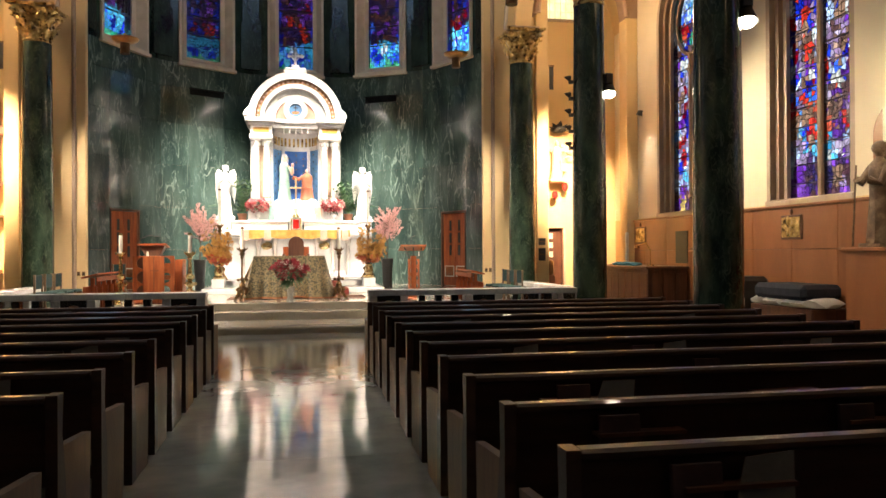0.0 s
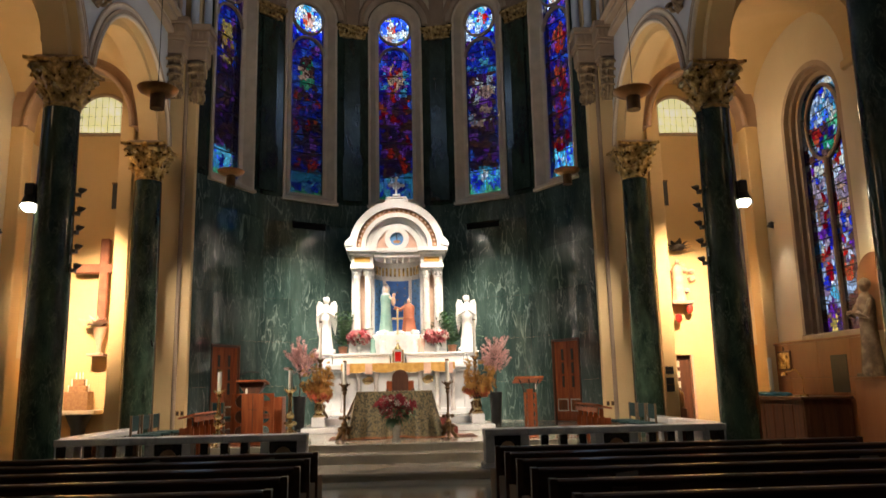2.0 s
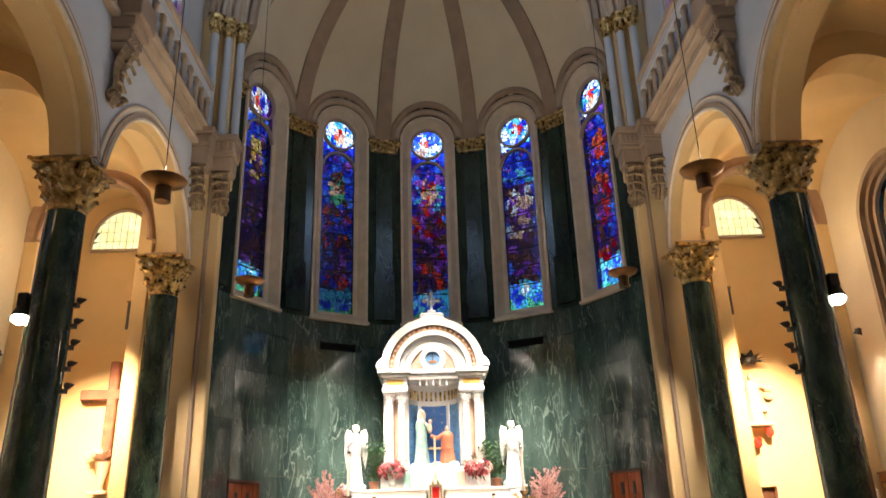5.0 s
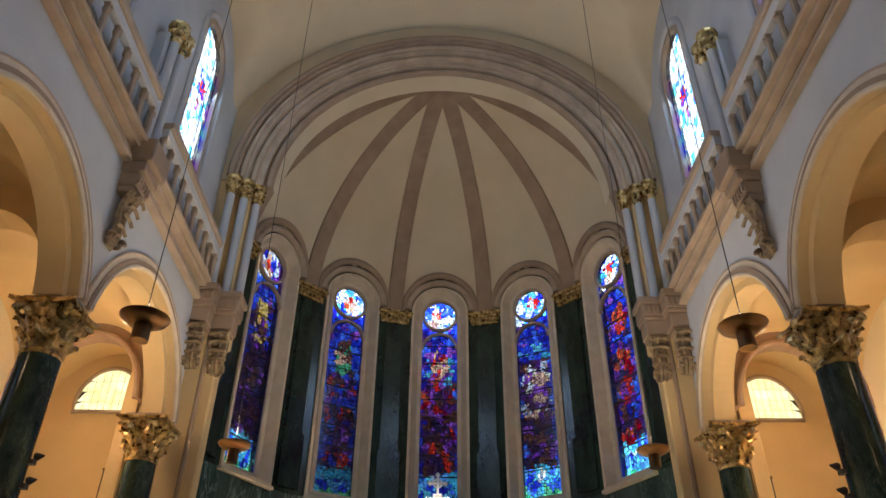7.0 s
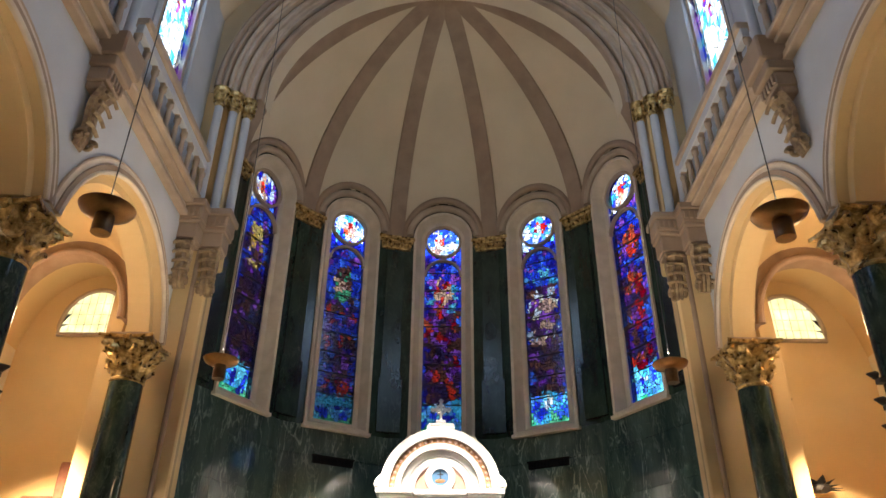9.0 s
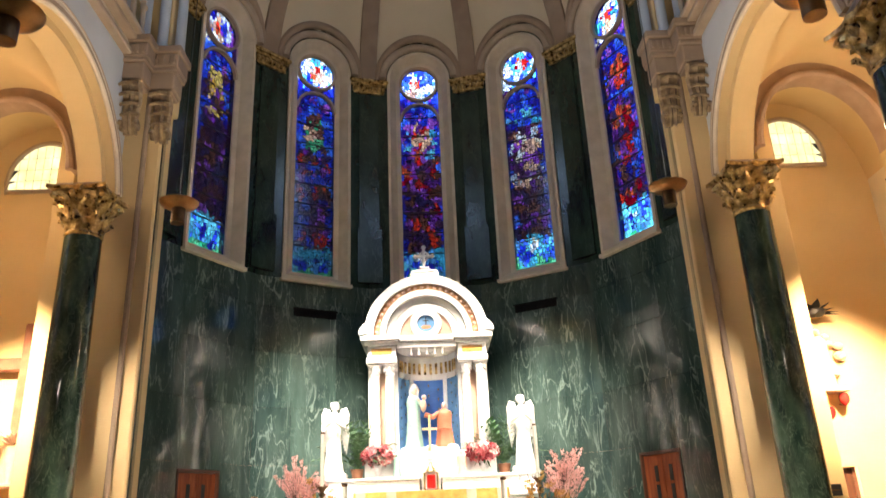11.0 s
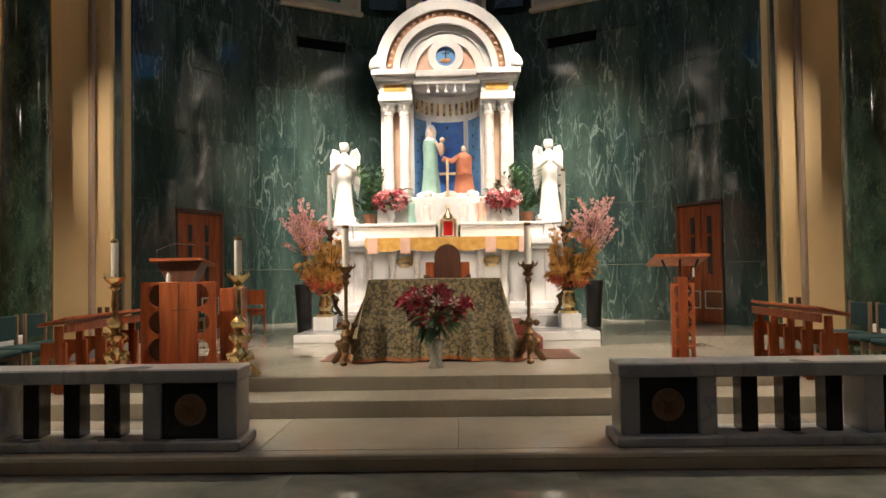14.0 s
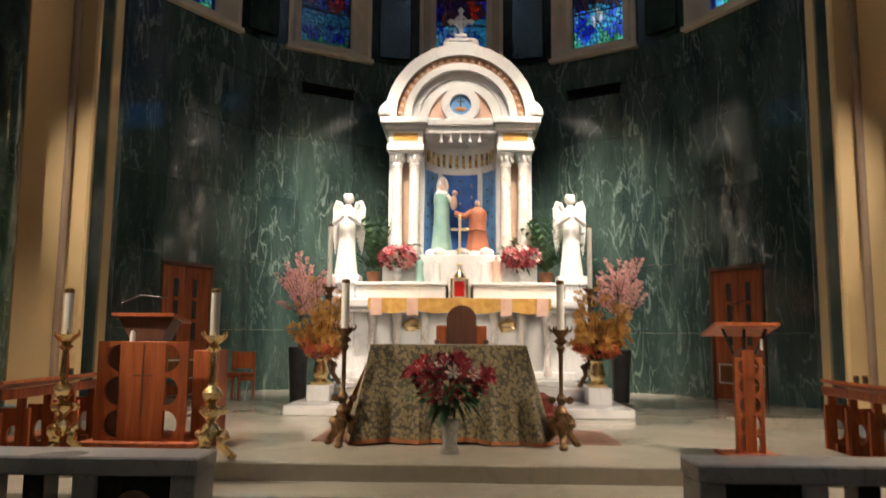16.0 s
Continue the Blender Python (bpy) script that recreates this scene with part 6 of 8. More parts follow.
def angel(x, y, z, h, name="angel_statue", label="white plaster standing angel statue with folded wings", mat=None):
    m = bmesh.new()
    box(m, x - 0.16 * h, x + 0.16 * h, y - 0.14 * h, y + 0.14 * h, z, z + 0.06 * h, 0.01)
    robe(m, x, y, z + 0.06 * h, h * 0.94, 0.125 * h, x)
    wings(m, x, y, z + 0.04 * h, h, 0.165)
    for s in (-1, 1):
        arm(m, [(x + s * 0.12 * h, y, z + 0.78 * h), (x + s * 0.14 * h, y - 0.08 * h, z + 0.64 * h), (x + s * 0.02 * h, y - 0.15 * h, z + 0.72 * h)], [0.036 * h, 0.03 * h, 0.02 * h])
    for a in range(9):
        blob(m, (x + 0.03 * h * math.cos(a * 0.7), y + 0.015 * h + 0.03 * h * math.sin(a * 0.7), z + h * (0.925 + 0.017 * (a % 3))), (0.032 * h, 0.034 * h, 0.04 * h), seed=a, rough=0.3)
    return tagged(link(name, m, mat or STATUE, smooth=True), label, "statue", "altar angels" if name == "angel_statue" else "")


angel(-2.06, AY + 0.33, 2.5, 1.62)
angel(2.02, AY + 0.33, 2.5, 1.62)
# painted group in the niche
GREENROBE = noisy("pale_green_robe_paint", [(0.3, (0.20, 0.36, 0.30)), (0.7, (0.34, 0.50, 0.42))], 4, (0.5, 0.6), 0.1)
BROWNROBE = noisy("red_brown_robe_paint", [(0.3, (0.34, 0.10, 0.05)), (0.7, (0.46, 0.17, 0.09))], 4, (0.5, 0.6), 0.1)
m = bmesh.new()
robe(m, -0.36, RY + 0.5, 3.1, 1.42, 0.2, 1.0)
blob(m, (-0.34, RY + 0.54, 4.38), (0.12, 0.12, 0.2), seed=3, rough=0.05)
arm(m, [(-0.24, RY + 0.45, 4.16), (-0.12, RY + 0.32, 4.0), (-0.1, RY + 0.3, 4.08)], 0.05)
blob(m, (-0.12, RY + 0.3, 4.02), (0.07, 0.07, 0.15), seed=5, rough=0.15)
blob(m, (-0.1, RY + 0.28, 4.2), (0.055, 0.055, 0.06), seed=6, rough=0.05)
SKIN = noisy("flesh_paint", [(0.3, (0.60, 0.40, 0.29)), (0.7, (0.70, 0.50, 0.38))], 6, (0.5, 0.6), 0.05)


def painted(ob, mat, test):
    """Gives the faces that pass the test a second paint."""
    ob.data.materials.append(mat)
    for f in ob.data.polygons:
        if test(f.center):
            f.material_index = len(ob.data.materials) - 1
    return ob


tagged(painted(painted(link("robed_statue", m, GREENROBE, smooth=True), STATUE, lambda c: c.z > 4.22 and c.x < -0.2), SKIN, lambda c: (c.x > -0.2 and c.z > 3.85) or (4.3 < c.z < 4.5 and c.y < RY + 0.45 and -0.38 < c.x < -0.26)), "painted statue in pale green robe holding an infant shape", "statue")
m = bmesh.new()
robe(m, 0.33, RY + 0.42, 3.08, 1.02, 0.22, 2.0)
arm(m, [(0.22, RY + 0.36, 3.86), (0.08, RY + 0.32, 3.76), (-0.1, RY + 0.3, 3.82)], 0.06)
arm(m, [(0.15, RY + 0.36, 3.5), (0.33, RY + 0.2, 3.5), (0.5, RY + 0.36, 3.5)], 0.02)
tagged(painted(link("kneeling_statue", m, BROWNROBE, smooth=True), SKIN, lambda c: c.z > 3.95 or c.x < -0.04), "painted kneeling statue in red-brown habit with outstretched arms", "statue")
m = bmesh.new()
for q in range(16):
    blob(m, (-0.55 + 0.073 * q, RY + 0.3 + 0.1 * math.sin(q * 2.1), 3.04 + 0.03 * math.sin(q)), (0.1, 0.14, 0.09), seed=q, rough=0.3)
tagged(link("cloud_base", m, STATUE, smooth=True), "white carved cloud base under the niche statues", "statue base")
m = cube(-0.025, 0.025, RY + 0.05, RY + 0.09, 2.8, 3.72, 0.006)
box(m, -0.13, 0.13, RY + 0.052, RY + 0.088, 3.45, 3.5, 0.006)
for x, z in ((-0.14, 3.475), (0.14, 3.475), (0, 3.74)):
    blob(m, (x, RY + 0.07, z), (0.03, 0.02, 0.03), seed=z)
lathe(m, [(0.1, 0), (0.09, 0.03), (0.03, 0.06)], 12, (0, RY + 0.07, 2.8))
tagged(link("altar_crucifix", m, noisy("pale_gilt", [(0.3, (0.65, 0.5, 0.25)), (0.7, (0.8, 0.68, 0.42))], 5, (0.3, 0.4), 0.1, 60, 0.5), smooth=True), "pale gilt standing altar cross", "cross")
for i, (x, mat, lab) in enumerate(((-0.42, STATUE, "small white kneeling angel figure on the altar shelf"), (0.44, STATUE, "small white kneeling angel figure on the altar shelf"), (-0.72, GREENROBE, "small painted figurine with pale green robe"), (0.66, PINKSTONE, "small painted pink angel figurine"))):
    m = bmesh.new()
    robe(m, x, AY + 0.2, 2.46, 0.42 if i < 2 else 0.5, 0.09, i)
    if i != 2:
        wings(m, x, AY + 0.2, 2.46, 0.45, 0.25)
    tagged(link("small_figurine", m, mat, smooth=True), lab, "figurine", "altar figurines")

# ---- plants and flowers ----
LEAFGREEN = noisy("dark_leaf", [(0.3, (0.025, 0.075, 0.025)), (0.7, (0.06, 0.14, 0.045))], 8, (0.4, 0.6), 0.1)
PALE = noisy("pale_petal", [(0.3, (0.70, 0.52, 0.48)), (0.7, (0.78, 0.66, 0.58))], 8, (0.5, 0.7), 0.1)
PINK = noisy("pink_petal", [(0.3, (0.66, 0.14, 0.17)), (0.7, (0.80, 0.30, 0.30))], 8, (0.5, 0.7), 0.1)
CRIMSON = noisy("crimson_petal", [(0.3, (0.16, 0.008, 0.016)), (0.7, (0.40, 0.022, 0.04))], 8, (0.5, 0.7), 0.1)
BLOSSOM = noisy("cherry_blossom", [(0.3, (0.76, 0.36, 0.33)), (0.7, (0.86, 0.56, 0.51))], 12, (0.6, 0.8), 0.1)
MAPLE = noisy("orange_maple_leaf", [(0.3, (0.40, 0.17, 0.025)), (0.7, (0.58, 0.31, 0.07))], 6, (0.5, 0.7), 0.1)
MAPLERED = noisy("red_maple_leaf", [(0.3, (0.34, 0.05, 0.02)), (0.7, (0.5, 0.1, 0.03))], 6, (0.5, 0.7), 0.1)
BARK = noisy("dark_bark", [(0.3, (0.03, 0.018, 0.012)), (0.7, (0.07, 0.045, 0.03))], 12, (0.8, 0.95), 0.4)
RNG = random.Random(11)


def around():
    v = Vector((RNG.gauss(0, 1), RNG.gauss(0, 1), RNG.gauss(0, 1)))
    return v.normalized()


def bloom(m, at, r, way=None):
    """One open flower: a ring of cupped petals and a heart."""
    w = (way or around()).normalized()
    q = w.to_track_quat("Z", "Y").to_matrix()
    n = RNG.choice((5, 6, 7))
    off = RNG.uniform(0, 6)
    for i in range(n):
        a, b, c = off + 6.283 * i / n, off + 6.283 * (i + 0.36) / n, off + 6.283 * (i - 0.36) / n
        pts = [(0, 0, -0.25 * r), (0.7 * r * math.cos(c), 0.7 * r * math.sin(c), 0.1 * r), (r * math.cos(a), r * math.sin(a), 0.2 * r + RNG.uniform(-0.2, 0.2) * r), (0.7 * r * math.cos(b), 0.7 * r * math.sin(b), 0.1 * r)]
        m.faces.new([m.verts.new(Vector(at) + q @ Vector(p)) for p in pts])


def leaf(m, at, way, length, width):
    w = way.normalized()
    side = w.cross(Vector((0, 0, 1)))
    side = side.normalized() if side.length > 0.01 else Vector((1, 0, 0))
    at, droop = Vector(at), Vector((0, 0, -0.15 * length))
    mid = at + w * length * 0.5
    tip = at + w * length + droop
    a, b, c, d = (m.verts.new(p) for p in (at, mid + side * width, tip, mid - side * width))
    e = m.verts.new(mid + Vector((0, 0, 0.12 * width)))
    m.faces.new((a, b, e)), m.faces.new((b, c, e)), m.faces.new((c, d, e)), m.faces.new((d, a, e))


def bouquet(name, label, at, size, colours, vase, count, leaves, flower_r, category="flowers"):
    t = thing(name, label, category)
    x, y, z = at
    vase(t)
    for mat, share in colours:
        m = bmesh.new()
        for i in range(round(count * share)):
            d = around()
            d.z = d.z * 0.75 + 0.25
            k = RNG.uniform(0.72, 1.0)
            bloom(m, (x + d.x * size[0] * k, y + d.y * size[1] * k, z + d.z * size[2] * k), flower_r * RNG.uniform(0.7, 1.25), d + around() * 0.4)
        tagged(part("flower_cluster", m, mat, t), kind="stuff")
    m = bmesh.new()
    for i in range(leaves):
        d = around()
        d.z = d.z * 0.6 - 0.05
        leaf(m, (x + d.x * size[0] * 0.55, y + d.y * size[1] * 0.55, z + d.z * size[2] * 0.6), d + Vector((0, 0, 0.1)), size[0] * RNG.uniform(0.4, 0.65), 0.035)
    part("leaves", m, LEAFGREEN, t)
    m = bmesh.new()
    for i in range(12):
        d = around()
        tube(m, [(x, y, z - size[2] * 0.9), (x + d.x * size[0] * 0.3, y + d.y * size[1] * 0.3, z)], 0.006, 5)
    part("stems", m, LEAFGREEN, t)
    return t


def brass_vase(x, y, z, h, r, mat):
    return lambda t: part("vase", lathe(bmesh.new(), [(r * 0.7, z), (r * 0.75, z + 0.02), (r * 0.35, z + h * 0.2), (r * 0.8, z + h * 0.55), (r * 0.55, z + h * 0.85), (r, z + h)], 16, (x, y, 0)), mat, t, smooth=True)


GLASSVASE = noisy("cut_glass", [(0.3, (0.32, 0.31, 0.27)), (0.7, (0.45, 0.44, 0.38))], 30, (0.1, 0.25), 0.6, 60)
TERRACOTTA = noisy("terracotta", [(0.3, (0.20, 0.08, 0.04)), (0.7, (0.3, 0.13, 0.07))], 5, (0.7, 0.9), 0.2)
for s in (-1, 1):
    bouquet("pink_bouquet", "pink, white and crimson bouquet in a vase on the altar", (s * 1.12, AY + 0.2, 2.88), (0.37, 0.26, 0.26), ((PINK, 0.5), (PALE, 0.22), (CRIMSON, 0.28)), brass_vase(s * 1.12, AY + 0.2, 2.46, 0.26, 0.1, WHITE_MARBLE), 130, 34, 0.095)
    # potted palms between canopy and angels
    p = thing("potted_palm", "dark green potted palm beside the altar canopy", "plant", "altar palms")
    x, y = s * 1.6, AY + 0.62
    part("pot", lathe(bmesh.new(), [(0.1, 2.46), (0.14, 2.66), (0.15, 2.68), (0.13, 2.69)], 14, (x, y, 0)), TERRACOTTA, p, smooth=True)
    m = bmesh.new()
    for i in range(26):
        a, el = RNG.uniform(0, 6.28), RNG.uniform(0.6, 1.45)
        pts = [Vector((x, y, 2.68))]
        d = Vector((math.cos(a) * math.cos(el), math.sin(a) * math.cos(el) * 0.6, math.sin(el)))
        for q in range(7):
            pts.append(pts[-1] + d * 0.135)
            d = (d + Vector((0, 0, -0.15))).normalized()
        tube(m, pts, 0.006, 4)
        for q in range(1, 8):
            side = (pts[q] - pts[q - 1]).cross(Vector((0, 0, 1))).normalized()
            for sg in (-1, 1):
                leaf(m, pts[q], side * sg + (pts[q] - pts[q - 1]) * 5 + Vector((0, 0, 0.2)), 0.22, 0.036)
    part("fronds", m, LEAFGREEN, p)
    # cherry blossom in a dark floor pot
    c = thing("cherry_blossom_tree", "pink artificial cherry blossom branches in a tall dark pot", "plant", "cherry blossoms")
    x, y = s * 2.66, 19.45
    part("pot", lathe(bmesh.new(), [(0.13, SF), (0.15, SF + 0.5), (0.18, 1.3), (0.16, 1.31)], 16, (x, y, 0)), IRON, c, smooth=True)
    m, b = bmesh.new(), bmesh.new()
    tube(m, [(x, y, 1.25), (x + 0.02, y, 1.8), (x, y, 2.2)], [0.02, 0.018, 0.014], 6)
    for i in range(46):
        a, el = RNG.uniform(0, 6.28), RNG.uniform(0.35, 1.5)
        d = Vector((math.cos(a) * math.cos(el), math.sin(a) * math.cos(el) * 0.8, math.sin(el)))
        p0 = Vector((x, y, RNG.uniform(1.75, 2.25)))
        p1 = p0 + d * RNG.uniform(0.3, 0.5)
        p2 = p1 + (d + around() * 0.5 + Vector((0, 0, 0.3))).normalized() * RNG.uniform(0.15, 0.32)
        tube(m, [p0, p1, p2], [0.008, 0.006, 0.003], 5)
        for k in range(42):
            t = RNG.random()
            pt = p0.lerp(p1, 0.4 + 0.6 * t) if k % 2 else p1.lerp(p2, t)
            bloom(b, pt + around() * 0.03, RNG.uniform(0.02, 0.038))
    part("branches", m, BARK, c)
    tagged(part("blossoms", b, BLOSSOM, c), kind="stuff")
    # maple leaves in a brass vase on a block
    c = thing("maple_arrangement", "orange and red autumn maple leaves in a brass vase", "plant", "maple arrangements")
    x, y = s * 1.96, 17.7
    part("vase", lathe(bmesh.new(), [(0.13, SF + 0.36), (0.16, SF + 0.40), (0.08, SF + 0.44), (0.12, SF + 0.54), (0.08, SF + 0.66), (0.1, SF + 0.72)], 16, (x, y, 0)), GOLD, c, smooth=True)
    m, b, r = bmesh.new(), bmesh.new(), bmesh.new()
    for i in range(34):
        a, el = RNG.uniform(0, 6.28), RNG.uniform(0.4, 1.5)
        d = Vector((math.cos(a) * math.cos(el), math.sin(a) * math.cos(el) * 0.7, math.sin(el)))
        p0, p1 = Vector((x, y, SF + 0.68)), Vector((x, y, SF + 0.6)) + d * RNG.uniform(0.45, 1.3)
        p1.x = x + max(-0.34, min(0.34, p1.x - x)) + s * 0.06
        tube(m, [p0, p0.lerp(p1, 0.6) + around() * 0.04, p1], 0.005, 4)
        for k in range(14):
            pt = p0.lerp(p1, RNG.uniform(0.35, 1.0)) + around() * 0.07
            target = r if (pt.z < 1.42 and RNG.random() < 0.6) else b
            bloom(target, pt, RNG.uniform(0.045, 0.085))
    part("branches", m, BARK, c)
    tagged(part("orange_leaves", b, MAPLE, c), kind="stuff")
    tagged(part("red_leaves", r, MAPLERED, c), kind="stuff")

# ---- altar table ----
TX, TY = -0.09, 14.86
tbl = thing("altar_table", "free-standing altar table under a long brocade cloth", "table")
part("table_top", cube(TX - 0.75, TX + 0.75, TY - 0.3, TY + 0.42, 1.34, 1.40, 0.01), OAKDARK, tbl)
for dx in (-0.64, 0.64):
    for dy in (-0.2, 0.32):
        part("leg", cube(TX + dx - 0.05, TX + dx + 0.05, TY + dy - 0.05, TY + dy + 0.05, SF, 1.34, 0.01), OAKDARK, tbl)
m = bmesh.new()
N = 132
outline = []
hx, hy = 0.78, 0.40
total = 4 * (hx + hy)
for i in range(N):
    d = total * i / N
    if d < 2 * hx:
        outline.append((-hx + d, -hy, 0, -1))
    elif d < 2 * hx + 2 * hy:
        outline.append((hx, -hy + d - 2 * hx, 1, 0))
    elif d < 4 * hx + 2 * hy:
        outline.append((hx - (d - 2 * hx - 2 * hy), hy, 0, 1))
    else:
        outline.append((-hx, hy - (d - 4 * hx - 2 * hy), -1, 0))
levels = [0.0, 0.03, 0.12, 0.3, 0.5, 0.7, 0.82, 0.855]
rings = []
for lv in levels:
    t = lv / 0.855
    ring = []
    for i, (ux, uy, nx, ny) in enumerate(outline):
        corner = max(0.0, 1 - min(abs(abs(ux) - hx) + abs(abs(uy) - hy), 0.45) / 0.45)
        fold = 0.035 * math.sin(i * 0.62) * t + 0.02 * math.sin(i * 1.37 + 1) * t
        flare = t * 0.25 if abs(nx) else t * 0.22 * (0.6 + 0.4 * corner)
        ox = nx * (flare + fold) + (math.copysign(0.17 * t * corner, ux) if not nx else 0)
        oy = ny * (flare + fold * 1.2) + (math.copysign(0.10 * t * corner, uy) if not ny else 0)
        z = 1.415 - lv * 1.10 - (0.025 * t * corner) + 0.012 * math.sin(i * 0.31) * t
        ring.append(m.verts.new((TX + ux + ox, TY + 0.06 + uy + oy, max(SF + 0.012, z))))
    rings.append(ring)
for a, b in zip(rings, rings[1:]):
    for i in range(N):
        m.faces.new((a[i], a[(i + 1) % N], b[(i + 1) % N], b[i]))
m.faces.new(rings[0])
m.faces.ensure_lookup_table()
for f in m.faces:
    if len(f.verts) == 4 and f.calc_center_median().z < SF + 0.09:
        f.material_index = 1
cl = tagged(link("altar_cloth", m, [BROCADE, ORANGE], smooth=True), "olive and gold brocade cloth with rust hem reaching the floor", "tablecloth")
m = bmesh.new()
rows = []
for t in np.linspace(0, 1, 8):
    rows.append([m.verts.new((TX - 0.80 - 0.42 * t - 0.03 * math.sin(q * 1.5) * t, TY + 0.2 + 0.10 * q, 1.405 - 0.94 * t)) for q in range(8)])
for a, b in zip(rows, rows[1:]):
    for q in range(7):
        m.faces.new((a[q], a[q + 1], b[q + 1], b[q]))
tagged(link("under_cloth", m, GOLDCLOTH, smooth=True), "gold satin under-cloth showing at the end of the table", "tablecloth")
bouquet("red_bouquet", "dark red lilies and leaves in a cut-glass vase on the floor", (-0.06, 13.9, 1.05), (0.43, 0.28, 0.31), ((CRIMSON, 0.86), (PALE, 0.14)), lambda t: part("vase", lathe(bmesh.new(), [(0.085, SF), (0.09, SF + 0.02), (0.065, SF + 0.08), (0.075, SF + 0.2), (0.1, SF + 0.3), (0.095, SF + 0.305)], 18, (-0.06, 13.9, 0)), GLASSVASE, t, "cut-glass vase", True), 120, 120, 0.08)

# red carpeted step, rug, celebrant's chair
st = thing("carpeted_step", "two red carpeted wooden steps behind the altar table", "steps")
part("lower_step", cube(-1.28, 1.3, 15.6, 16.88, SF, SF + 0.17, 0.01), REDCARPET, st)
part("upper_step", cube(-1.1, 1.12, 15.9, 16.88, SF + 0.17, SF + 0.34, 0.01), REDCARPET, st)
tagged(link("rug", cube(-1.45, 1.62, 14.55, 15.58, SF + 0.002, SF + 0.014, 0.004), noisy("patterned_rug", [(0.3, (0.12, 0.05, 0.035)), (0.5, (0.24, 0.13, 0.09)), (0.7, (0.15, 0.06, 0.04))], 18, (0.9, 1.0), 0.4, 160)), "patterned brown-red rug beside the altar table", "rug")
ch = thing("celebrant_chair", "carved brown wooden armchair with a rounded back", "chair")
cx, cy, z0 = 0.04, 16.35, SF + 0.34
part("seat", cube(cx - 0.3, cx + 0.3, cy - 0.25, cy + 0.22, z0 + 0.4, z0 + 0.47, 0.015), OAKDARK, ch)
m = bmesh.new()
prism(m, [(-0.19, 0.0), (0.19, 0.0), (0.19, 0.45)] + arc(0, 0.45, 0.19, 0, 180, 14)[1:], 0, 0.06, lambda u, v, d: (cx + u, cy + 0.18 + d, z0 + 0.47 + v))
part("backrest", m, OAKDARK, ch)
part("back_wing", cube(cx - 0.32, cx - 0.19, cy + 0.19, cy + 0.23, z0 + 0.47, z0 + 0.85, 0.01), OAK, ch)
part("back_wing", cube(cx + 0.19, cx + 0.32, cy + 0.19, cy + 0.23, z0 + 0.47, z0 + 0.85, 0.01), OAK, ch)
for s in (-1, 1):
    part("arm_rest", cube(cx + s * 0.3 - 0.03, cx + s * 0.3 + 0.03, cy - 0.25, cy + 0.2, z0 + 0.62, z0 + 0.67, 0.012), OAKDARK, ch)
    for dy in (-0.22, 0.19):
        part("leg", cube(cx + s * 0.28 - 0.03, cx + s * 0.28 + 0.03, cy + dy - 0.03, cy + dy + 0.03, z0, z0 + 0.62, 0.008), OAKDARK, ch)


